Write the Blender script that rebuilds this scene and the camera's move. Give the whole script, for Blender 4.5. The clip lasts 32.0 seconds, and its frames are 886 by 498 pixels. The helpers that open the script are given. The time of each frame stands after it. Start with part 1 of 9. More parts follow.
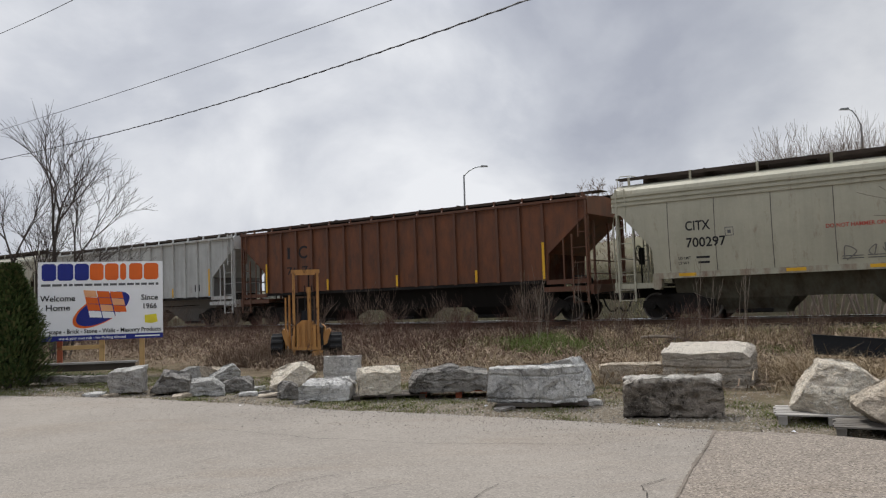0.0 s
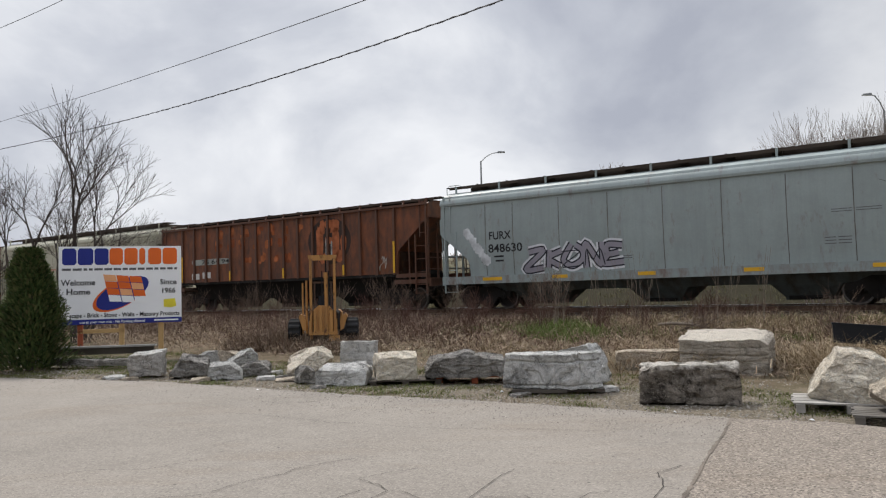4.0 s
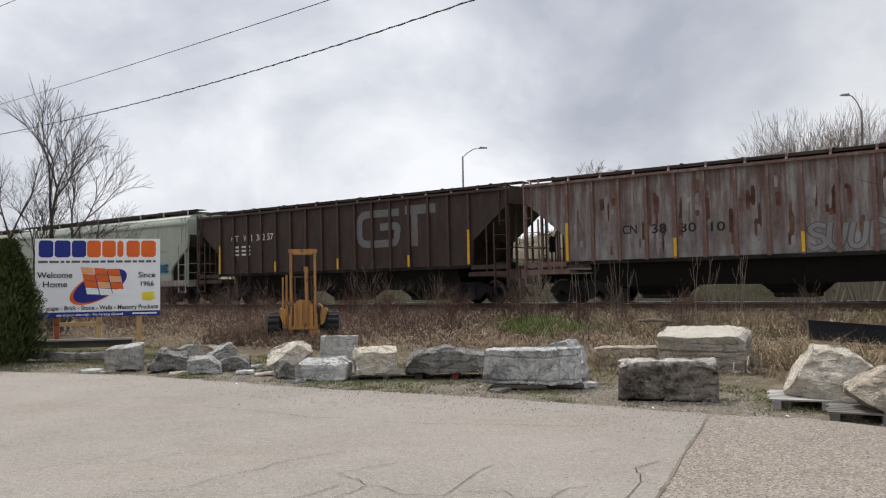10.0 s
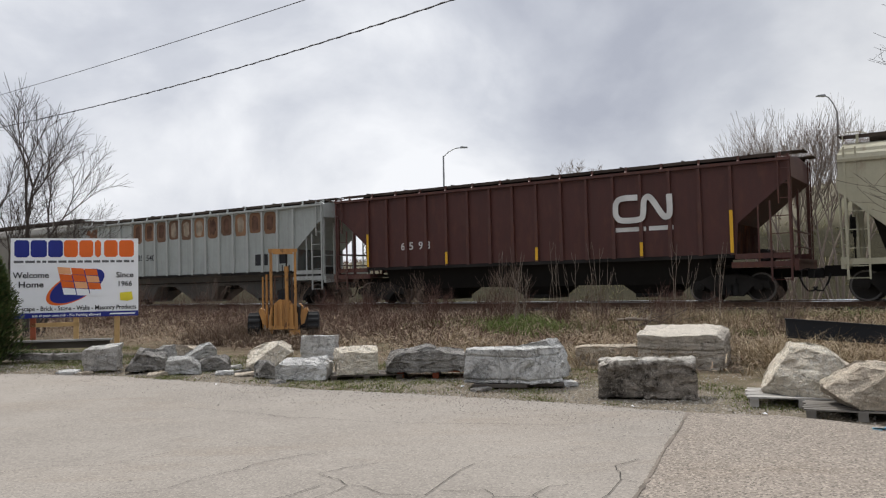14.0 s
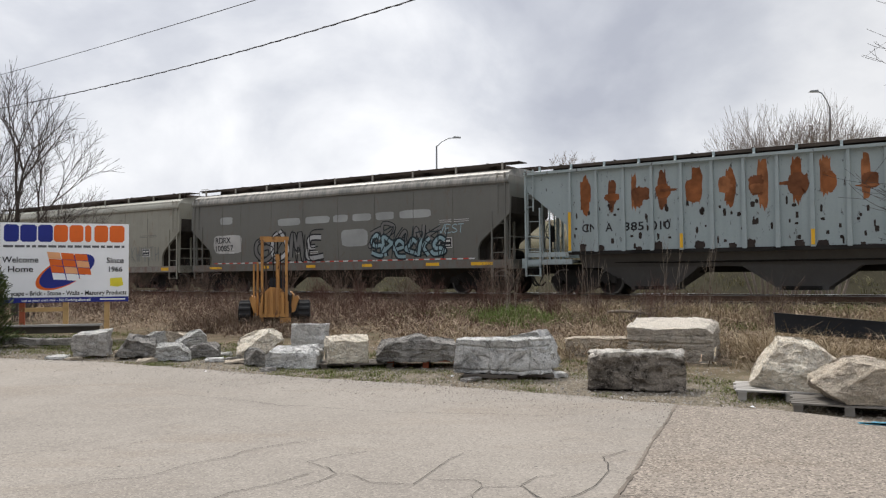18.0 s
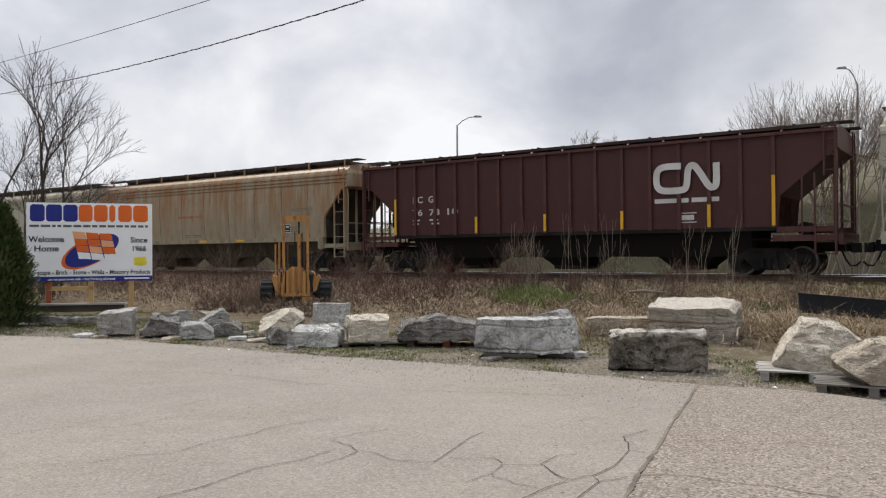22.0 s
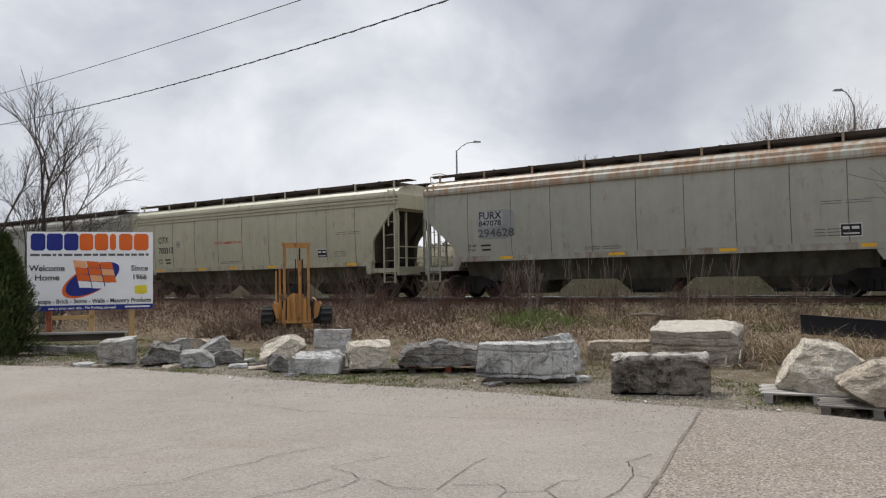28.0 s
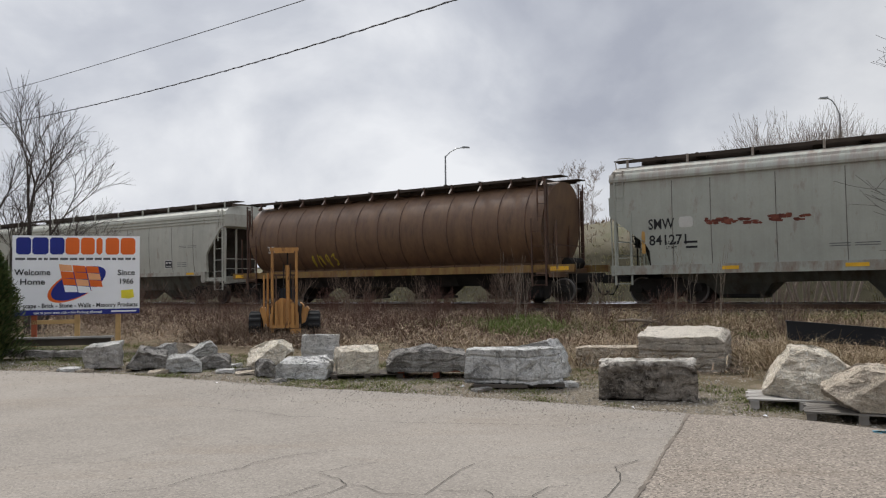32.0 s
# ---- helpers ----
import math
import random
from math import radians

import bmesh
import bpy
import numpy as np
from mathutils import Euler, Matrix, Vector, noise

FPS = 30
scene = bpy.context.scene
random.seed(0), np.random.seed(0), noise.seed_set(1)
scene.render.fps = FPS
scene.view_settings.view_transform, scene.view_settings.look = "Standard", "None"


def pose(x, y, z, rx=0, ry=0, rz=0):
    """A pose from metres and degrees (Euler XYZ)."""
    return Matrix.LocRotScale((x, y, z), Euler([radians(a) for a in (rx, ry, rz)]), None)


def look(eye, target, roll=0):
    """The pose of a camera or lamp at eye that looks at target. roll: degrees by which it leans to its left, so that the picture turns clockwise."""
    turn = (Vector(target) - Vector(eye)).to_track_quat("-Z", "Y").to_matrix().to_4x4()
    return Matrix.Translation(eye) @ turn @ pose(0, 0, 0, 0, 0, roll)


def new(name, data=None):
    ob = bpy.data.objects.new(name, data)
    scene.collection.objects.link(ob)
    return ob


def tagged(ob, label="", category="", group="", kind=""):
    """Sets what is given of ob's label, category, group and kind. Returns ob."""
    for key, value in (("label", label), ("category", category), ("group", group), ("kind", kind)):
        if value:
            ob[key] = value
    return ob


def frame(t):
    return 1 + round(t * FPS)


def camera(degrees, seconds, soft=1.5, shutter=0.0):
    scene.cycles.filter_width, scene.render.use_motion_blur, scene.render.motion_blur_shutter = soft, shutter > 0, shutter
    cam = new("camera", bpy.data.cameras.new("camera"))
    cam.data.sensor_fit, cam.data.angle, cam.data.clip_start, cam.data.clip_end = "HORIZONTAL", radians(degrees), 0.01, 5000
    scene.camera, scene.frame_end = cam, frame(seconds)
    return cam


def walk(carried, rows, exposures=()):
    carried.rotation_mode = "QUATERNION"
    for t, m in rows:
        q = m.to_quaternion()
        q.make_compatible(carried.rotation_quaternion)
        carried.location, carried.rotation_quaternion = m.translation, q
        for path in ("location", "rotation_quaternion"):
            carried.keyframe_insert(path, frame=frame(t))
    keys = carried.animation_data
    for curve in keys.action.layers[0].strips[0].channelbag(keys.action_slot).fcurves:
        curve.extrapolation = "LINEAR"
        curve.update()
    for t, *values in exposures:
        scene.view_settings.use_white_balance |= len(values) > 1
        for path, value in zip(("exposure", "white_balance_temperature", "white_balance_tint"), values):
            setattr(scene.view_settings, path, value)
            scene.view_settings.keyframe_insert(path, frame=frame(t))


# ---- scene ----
# The camera stands on the lot at eye height and only turns in the hand.
cam = camera(57.8, 32.0, soft=1.2)
TURNS = [  # seconds, yaw, pitch, roll
    (0, 0.00, 3.70, 1.60), (0.5, 0.05, 3.59, 1.70), (1, 0.25, 3.55, 1.87), (1.5, 1.00, 3.36, 1.97), (2, 1.62, 3.19, 1.75), (2.5, 1.73, 3.08, 1.54),
    (3.5, 1.38, 2.80, 1.35), (4.5, 0.77, 2.70, 1.04), (5, 0.13, 3.21, 0.42), (5.5, -0.44, 3.72, 0.39), (6, -0.71, 3.71, 0.44), (6.5, -0.78, 3.62, 0.60),
    (7, -0.49, 3.56, 0.92), (7.5, -0.22, 3.54, 1.20), (8, 0.25, 3.52, 1.03), (8.5, 0.56, 3.46, 0.68), (9, 0.35, 3.36, 0.62), (9.5, 0.17, 2.93, 0.87),
    (10, -0.20, 2.36, 0.90), (10.5, -0.38, 2.11, 0.95), (11, -0.52, 1.77, 1.01), (11.5, -0.36, 1.83, 1.05), (12, -0.41, 2.02, 1.02), (12.5, -0.84, 2.32, 1.02),
    (13, -1.29, 2.38, 1.09), (13.5, -1.54, 2.35, 1.06), (14.5, -1.56, 2.26, 0.98), (15.5, -1.49, 2.08, 0.85), (16, -1.19, 1.56, 0.53), (16.5, -1.21, 1.00, 0.58),
    (17, -1.47, 1.04, 0.58), (17.5, -1.68, 1.58, 0.29), (18, -2.18, 1.58, 0.24), (18.5, -2.49, 1.16, 0.19), (19, -2.33, 0.79, 0.23), (19.5, -2.69, 0.65, 0.28),
    (20, -2.94, 0.45, 0.28), (20.5, -1.95, 0.06, 0.52), (21, -1.02, -0.05, 0.46), (21.5, -0.60, 0.09, 0.29), (22, -0.71, 0.13, 0.21), (22.5, -1.08, 0.29, 0.11),
    (23, -1.34, 0.48, 0.15), (23.5, -1.26, 0.70, 0.23), (24, -1.13, 1.04, 0.42), (24.5, -0.88, 0.83, 0.58), (25, -0.78, 0.63, 0.41), (25.5, -0.46, 0.69, 0.47),
    (26.5, -0.50, 1.12, 0.72), (27.5, -0.62, 1.58, 0.90), (28, -0.66, 1.92, 0.79), (28.5, -0.79, 2.47, 0.62), (29, -0.67, 2.81, 0.42), (29.5, -0.66, 3.12, 0.28),
    (30, -0.83, 3.26, 0.18), (30.5, -1.21, 2.99, 0.30), (31, -1.59, 2.68, 0.59), (31.5, -1.70, 2.57, 0.58), (32, -1.49, 2.29, 0.62)]
walk(cam, [(t, pose(0, 0, 1.6, 90 + p, r, y)) for t, y, p, r in TURNS], [(0, -0.12, 6420, 10), (1, 0.02, 6420, 10), (2, -0.04, 6420, 10), (6, 0.0, 6420, 10), (10, 0.05, 6420, 10), (13, 0.02, 6420, 10), (16, 0.1, 6480, 10), (19, 0.17, 6500, 10), (22, 0.05, 6500, 10), (24, -0.05, 6480, 10), (28, -0.03, 6420, 10), (32, -0.1, 6420, 10)])

# ---- light ----
SUN_AZ, SUN_EL = radians(-25), radians(52)
world = bpy.data.worlds.new("overcast_sky")
scene.world = world
world.use_nodes = True


def node(tree, kind, **inputs):
    n = tree.nodes.new(kind)
    for k, v in inputs.items():
        n.inputs[k.replace("_", " ")].default_value = v
    return n


ZENITH = 1.6


def band(t, fac, lo, hi, a=0.0, b=1.0):
    n = node(t, "ShaderNodeMapRange")
    n.inputs["From Min"].default_value, n.inputs["From Max"].default_value = lo, hi
    n.inputs["To Min"].default_value, n.inputs["To Max"].default_value = a, b
    t.links.new(fac, n.inputs["Value"])
    return n.outputs["Result"]


def build_sky():
    t = world.node_tree
    bg = t.nodes["Background"]
    sky = t.nodes.new("ShaderNodeTexSky")
    sky.sky_type, sky.sun_disc, sky.sun_elevation, sky.sun_rotation = "NISHITA", False, SUN_EL, SUN_AZ
    sky.dust_density = 4.0
    co = t.nodes.new("ShaderNodeTexCoord")
    mp = t.nodes.new("ShaderNodeMapping")
    mp.inputs["Scale"].default_value = (1.0, 1.0, 1.35)
    mp.inputs["Location"].default_value = (0.35, 0.1, 0.2)
    t.links.new(co.outputs["Generated"], mp.inputs["Vector"])
    mp2 = t.nodes.new("ShaderNodeMapping")
    t.links.new(co.outputs["Generated"], mp2.inputs["Vector"])
    n1 = node(t, "ShaderNodeTexNoise", Scale=3.6, Detail=7.0, Roughness=0.53, Distortion=0.25)
    n2 = node(t, "ShaderNodeTexNoise", Scale=1.1, Detail=3.0, Roughness=0.5, Distortion=0.0)
    for n in (n1, n2):
        t.links.new(mp.outputs["Vector"], n.inputs["Vector"])
    add = t.nodes.new("ShaderNodeMath")
    add.operation = "ADD"
    t.links.new(n1.outputs["Fac"], add.inputs[0])
    t.links.new(n2.outputs["Fac"], add.inputs[1])
    ramp = t.nodes.new("ShaderNodeValToRGB")
    r = ramp.color_ramp
    r.elements[0].position, r.elements[0].color = 0.40, (0.46, 0.485, 0.56, 1)
    r.elements[1].position, r.elements[1].color = 0.61, (0.92, 0.932, 0.958, 1)
    e = r.elements.new(0.50)
    e.color = (0.625, 0.65, 0.71, 1)
    half = t.nodes.new("ShaderNodeMath")
    half.operation, half.inputs[1].default_value = "MULTIPLY", 0.5
    t.links.new(add.outputs[0], half.inputs[0])
    # one heavier bank of cloud over the right, a thinner veil low in the middle
    cloud = half.outputs[0]
    for way, lo, hi, gain in (((0.20, 0.93, 0.30), 0.966, 0.997, -0.09), ((0.03, 0.95, 0.29), 0.965, 0.998, -0.04), ((-0.16, 0.97, 0.12), 0.94, 0.998, 0.035), ((0.10, 0.98, 0.20), 0.985, 0.999, 0.03), ((0.50, 0.85, 0.18), 0.96, 0.995, 0.03), ((-0.40, 0.87, 0.30), 0.90, 0.985, -0.085)):
        d = t.nodes.new("ShaderNodeVectorMath")
        d.operation = "DOT_PRODUCT"
        d.inputs[1].default_value = Vector(way).normalized()
        t.links.new(mp2.outputs["Vector"], d.inputs[0])
        s = t.nodes.new("ShaderNodeMath")
        s.operation = "ADD"
        t.links.new(cloud, s.inputs[0])
        t.links.new(band(t, d.outputs["Value"], lo, hi, 0.0, gain), s.inputs[1])
        cloud = s.outputs[0]
    t.links.new(cloud, ramp.inputs["Fac"])
    mix = t.nodes.new("ShaderNodeMix")
    mix.data_type, mix.inputs["Factor"].default_value = "RGBA", 0.97
    dim = t.nodes.new("ShaderNodeMix")
    dim.data_type, dim.blend_type, dim.inputs["Factor"].default_value = "RGBA", "MULTIPLY", 1.0
    dim.inputs["B"].default_value = (0.1, 0.1, 0.1, 1)
    t.links.new(sky.outputs["Color"], dim.inputs["A"])
    t.links.new(dim.outputs["Result"], mix.inputs["A"])
    t.links.new(ramp.outputs["Color"], mix.inputs["B"])
    # an overcast sky: brighter towards the zenith and round the veiled sun, dull opposite
    sep = t.nodes.new("ShaderNodeSeparateXYZ")
    t.links.new(co.outputs["Generated"], sep.inputs[0])
    dot = t.nodes.new("ShaderNodeVectorMath")
    dot.operation = "DOT_PRODUCT"
    dot.inputs[1].default_value = Vector((-0.30, 0.93, 0.16)).normalized()
    t.links.new(co.outputs["Generated"], dot.inputs[0])
    total = t.nodes.new("ShaderNodeMath")
    total.operation = "ADD"
    t.links.new(band(t, dot.outputs["Value"], 0.35, 0.93, 0.63, 1.0), total.inputs[0])
    t.links.new(band(t, sep.outputs["Z"], 0.34, 0.95, 0.0, ZENITH), total.inputs[1])
    scale = t.nodes.new("ShaderNodeVectorMath")
    scale.operation = "SCALE"
    t.links.new(mix.outputs["Result"], scale.inputs[0])
    t.links.new(total.outputs[0], scale.inputs["Scale"])
    t.links.new(scale.outputs["Vector"], bg.inputs["Color"])
    bg.inputs["Strength"].default_value = 1.0


build_sky()
sun = new("sun", bpy.data.lights.new("sun", "SUN"))
sun.data.energy, sun.data.angle, sun.data.color = 3.1, radians(9), (1.0, 0.955, 0.88)
sun.matrix_world = look((0, 0, 60), (-60 * math.sin(SUN_AZ) * -1 * -1, -60 * math.cos(SUN_AZ), 60 - 60 * math.tan(SUN_EL)))


# ---- materials ----
def material(name, rough=0.8, metal=0.0, spec=0.3):
    m = bpy.data.materials.new(name)
    m.use_nodes = True
    b = m.node_tree.nodes["Principled BSDF"]
    b.inputs["Roughness"].default_value, b.inputs["Metallic"].default_value = rough, metal
    b.inputs["Specular IOR Level"].default_value = spec
    return m, m.node_tree, b


def coords(t, scale=(1, 1, 1), shift=(0, 0, 0)):
    co = t.nodes.new("ShaderNodeTexCoord")
    mp = t.nodes.new("ShaderNodeMapping")
    mp.inputs["Scale"].default_value, mp.inputs["Location"].default_value = scale, shift
    t.links.new(co.outputs["Object"], mp.inputs["Vector"])
    return mp.outputs["Vector"]


def noise_fac(t, vec, scale, detail=4.0, rough=0.55, distortion=0.0):
    n = node(t, "ShaderNodeTexNoise", Scale=scale, Detail=detail, Roughness=rough, Distortion=distortion)
    t.links.new(vec, n.inputs["Vector"])
    return n.outputs["Fac"]


def mixed(t, fac, a, b, blend="MIX"):
    n = t.nodes.new("ShaderNodeMix")
    n.data_type, n.blend_type = "RGBA", blend
    for key, v in (("Factor", fac), ("A", a), ("B", b)):
        if isinstance(v, (int, float)):
            n.inputs[key].default_value = v
        elif isinstance(v, tuple):
            n.inputs[key].default_value = (*v[:3], 1)
        else:
            t.links.new(v, n.inputs[key])
    return n.outputs["Result"]


def bumped(t, bsdf, height, strength=0.3, distance=0.02):
    n = t.nodes.new("ShaderNodeBump")
    n.inputs["Strength"].default_value, n.inputs["Distance"].default_value = strength, distance
    t.links.new(height, n.inputs["Height"])
    t.links.new(n.outputs["Normal"], bsdf.inputs["Normal"])


def simple(name, colour, rough=0.7, metal=0.0, vary=0.25, scale=6.0, second=None, spec=0.3, bump=0.15):
    """A paint, metal, wood or stone with mottling at two scales."""
    m, t, b = material(name, rough, metal, spec)
    v = coords(t)
    big, fine = noise_fac(t, v, scale * 0.25, 3), noise_fac(t, v, scale * 6, 5, 0.65)
    dark = tuple(c * (1 - vary) for c in colour)
    light = second or tuple(min(1, c * (1 + vary)) for c in colour)
    c = mixed(t, band(t, big, 0.35, 0.65), dark, light)
    c = mixed(t, band(t, fine, 0.3, 0.7, 0.0, 0.6), c, colour)
    t.links.new(c, b.inputs["Base Color"])
    if bump:
        bumped(t, b, fine, bump, 0.01)
    return m


def car_paint(name, colour, rust=(0.16, 0.06, 0.025), amount=0.2, streak=0.16, grime=(0.10, 0.09, 0.075), dirt=0.35, seed=0.0, patchy=False, high=None, spot_scale=1.9, dull=False):
    """Weathered freight paint: rain streaks, grime and rust; high: (height, colour, strength) for rust or a paler tint
    that runs down from the roof's edge.
    """
    m, t, b = material(name, 0.95 if dull else 0.52, 0.0, 0.05 if dull else 0.4)
    v = coords(t, shift=(seed * 7.3, seed * 1.7, seed * 0.9))
    vs = coords(t, (2.2, 1.0, 0.16), (seed * 5.1, 0, seed))
    large, fine = noise_fac(t, v, 0.55, 4, 0.6), noise_fac(t, v, 14, 6, 0.7)
    run = noise_fac(t, vs, 2.2, 5, 0.65, 0.2)
    c = mixed(t, band(t, large, 0.35, 0.68, 0, 0.35), colour, tuple(x * 0.72 for x in colour))
    plates = node(t, "ShaderNodeTexWhiteNoise")
    plates.noise_dimensions = "1D"
    cut = t.nodes.new("ShaderNodeSeparateXYZ")
    t.links.new(coords(t, (0.57, 1, 1), (seed * 3.7, 0, 0)), cut.inputs[0])
    step = t.nodes.new("ShaderNodeMath")
    step.operation = "FLOOR"
    t.links.new(cut.outputs["X"], step.inputs[0])
    t.links.new(step.outputs[0], plates.inputs["W"])
    c = mixed(t, band(t, plates.outputs["Value"], 0.0, 1.0, 0.0, 0.22), c, tuple(x * 0.7 for x in colour))
    c = mixed(t, band(t, run, 0.45, 0.75, 0, streak), c, grime)
    c = mixed(t, band(t, noise_fac(t, v, 1.6, 6, 0.7), 0.42, 0.72, 0, dirt), c, tuple(0.6 * x + 0.4 * y for x, y in zip(grime, colour)))
    edge = (0.56, 0.60) if patchy else (0.50, 0.78)
    spots = noise_fac(t, coords(t, (1.5, 1.0, 0.55), (seed * 3.3, 0, seed * 2)), spot_scale, 7, 0.72)
    shift = 0.62 - amount
    c = mixed(t, band(t, spots, edge[0] + shift - 0.42, edge[1] + shift - 0.42, 0, 0.9), c, rust)
    if high:
        z0, z1, tint, strength = high
        sep = t.nodes.new("ShaderNodeSeparateXYZ")
        t.links.new(coords(t), sep.inputs[0])
        up = band(t, sep.outputs["Z"], z0, z1, 0, 1)
        mul = t.nodes.new("ShaderNodeMath")
        mul.operation = "MULTIPLY"
        t.links.new(up, mul.inputs[0])
        t.links.new(band(t, run, 0.38, 0.6, 0, strength), mul.inputs[1])
        c = mixed(t, mul.outputs[0], c, tint)
    c = mixed(t, band(t, fine, 0.35, 0.7, 0, 0.18), c, tuple(x * 0.6 for x in colour))
    t.links.new(c, b.inputs["Base Color"])
    bumped(t, b, fine, 0.12, 0.01)
    return m


def rock_mat(name, light, dark, warm, pits=0.5, bed=5.0, joints=0.6, pale_top=None):
    """Quarried limestone: bedding, blotches, cracks, pitted and lichen-dulled skin."""
    m, t, b = material(name, 0.95, 0, 0.15)
    v = coords(t)
    strata = noise_fac(t, coords(t, (0.8, 0.8, bed)), 3.0, 8, 0.7, 0.8)
    patch, blot = noise_fac(t, v, 2.4, 8, 0.7, 0.5), noise_fac(t, v, 7.5, 8, 0.72, 0.4)
    fine = noise_fac(t, v, 45, 6, 0.8)
    c = mixed(t, band(t, patch, 0.38, 0.60), dark, light)
    c = mixed(t, band(t, strata, 0.47, 0.58, 0, 0.65), c, warm)
    c = mixed(t, band(t, blot, 0.36, 0.47, pits, 0.0), c, tuple(x * 0.38 for x in dark))
    c = mixed(t, band(t, strata, 0.36, 0.42, 0.75, 0), c, tuple(x * 0.33 for x in dark))
    bend = t.nodes.new("ShaderNodeVectorMath")
    bend.operation = "MULTIPLY_ADD"
    nz = node(t, "ShaderNodeTexNoise", Scale=4.0, Detail=4.0, Roughness=0.6)
    t.links.new(v, nz.inputs["Vector"])
    t.links.new(nz.outputs["Color"], bend.inputs[0])
    bend.inputs[1].default_value = (0.35, 0.35, 0.35)
    t.links.new(v, bend.inputs[2])
    vo = node(t, "ShaderNodeTexVoronoi", Scale=2.3)
    vo.feature = "DISTANCE_TO_EDGE"
    t.links.new(bend.outputs["Vector"], vo.inputs["Vector"])
    split = band(t, vo.outputs["Distance"], 0.002, 0.02, 0.0, 1.0)
    c = mixed(t, band(t, vo.outputs["Distance"], 0.002, 0.012, 0.6 * joints, 0), c, tuple(x * 0.25 for x in dark))
    c = mixed(t, band(t, fine, 0.52, 0.64, 0, 0.6), c, tuple(x * 0.5 for x in dark))
    c = mixed(t, band(t, noise_fac(t, v, 26, 5, 0.75), 0.54, 0.66, 0, 0.6), c, tuple(min(0.85, x * 1.25) for x in light))
    if pale_top:
        # a pale spotted top, ragged below: bleached on the pitted block, elsewhere top light put into the colour
        z0, z1, pale = pale_top
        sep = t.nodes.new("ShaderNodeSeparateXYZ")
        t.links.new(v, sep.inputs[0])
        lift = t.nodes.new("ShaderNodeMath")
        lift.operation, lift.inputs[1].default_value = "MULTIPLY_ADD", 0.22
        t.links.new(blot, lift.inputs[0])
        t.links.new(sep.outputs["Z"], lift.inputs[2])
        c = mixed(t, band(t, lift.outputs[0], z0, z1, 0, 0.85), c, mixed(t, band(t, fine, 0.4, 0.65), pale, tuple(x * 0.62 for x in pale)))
    t.links.new(c, b.inputs["Base Color"])
    h = t.nodes.new("ShaderNodeMath")
    h.operation = "ADD"
    t.links.new(blot, h.inputs[0])
    t.links.new(strata, h.inputs[1])
    h2 = t.nodes.new("ShaderNodeMath")
    h2.operation = "ADD"
    t.links.new(h.outputs[0], h2.inputs[0])
    t.links.new(fine, h2.inputs[1])
    h3 = t.nodes.new("ShaderNodeMath")
    h3.operation = "MULTIPLY_ADD"
    h3.inputs[1].default_value = joints
    t.links.new(split, h3.inputs[0])
    t.links.new(h2.outputs[0], h3.inputs[2])
    bumped(t, b, h3.outputs[0], 0.85, 0.05)
    return m


def asphalt_mat(name, base, stone, fleck, strong=1.0):
    """Worn asphalt: bleached aggregate showing through, dust, dark grains and pits; strong: how far the single stones stand out."""
    m, t, b = material(name, 0.92, 0, 0.2)
    v = coords(t)
    big, mid = noise_fac(t, v, 0.18, 4, 0.6), noise_fac(t, v, 0.9, 6, 0.65, 0.3)
    grain = noise_fac(t, v, fleck, 3, 0.75)
    c = mixed(t, band(t, big, 0.35, 0.65), tuple(x * 0.86 for x in base), tuple(x * 1.12 for x in base))
    c = mixed(t, band(t, mid, 0.42, 0.66, 0, 0.5), c, stone)
    c = mixed(t, band(t, noise_fac(t, coords(t, (0.5, 1.6, 1)), 0.55, 6, 0.7, 0.6), 0.52, 0.66, 0, 0.45), c, tuple(x * y for x, y in zip(base, (0.88, 0.80, 0.72))))
    c = mixed(t, band(t, noise_fac(t, coords(t, (1, 1, 1), (7, 3, 0)), 2.3, 7, 0.7, 0.4), 0.55, 0.72, 0, 0.3), c, tuple(x * 0.74 for x in base))
    bits = node(t, "ShaderNodeTexVoronoi", Scale=fleck * 1.5)
    t.links.new(v, bits.inputs["Vector"])
    tone = t.nodes.new("ShaderNodeSeparateColor")
    t.links.new(bits.outputs["Color"], tone.inputs[0])
    c = mixed(t, band(t, tone.outputs["Red"], 0.66, 0.86, 0.0, 0.75 * strong), c, tuple(x * 1.75 for x in base))
    c = mixed(t, band(t, tone.outputs["Green"], 0.30, 0.12, 0.0, 0.8 * strong), c, tuple(x * 0.42 for x in base))
    c = mixed(t, band(t, grain, 0.34, 0.45, 0.5 * strong, 0.0), c, tuple(x * 0.55 for x in base))
    vo = node(t, "ShaderNodeTexVoronoi", Scale=3.1)
    t.links.new(v, vo.inputs["Vector"])
    c = mixed(t, band(t, vo.outputs["Distance"], 0.03, 0.06, 0.8, 0), c, (0.06, 0.055, 0.05))
    t.links.new(c, b.inputs["Base Color"])
    bumped(t, b, bits.outputs["Distance"], 0.35 * strong, 0.006)
    return m


def island_mat(name, colours, rough=0.9):
    """Plants and loose pieces: each piece takes its own shade."""
    m, t, b = material(name, rough, 0, 0.15)
    g = t.nodes.new("ShaderNodeNewGeometry")
    ramp = t.nodes.new("ShaderNodeValToRGB")
    r = ramp.color_ramp
    r.elements[0].color, r.elements[1].color = (*colours[0], 1), (*colours[-1], 1)
    for i, c in enumerate(colours[1:-1], 1):
        r.elements.new(i / (len(colours) - 1)).color = (*c, 1)
    t.links.new(g.outputs["Random Per Island"], ramp.inputs["Fac"])
    t.links.new(ramp.outputs["Color"], b.inputs["Base Color"])
    return m


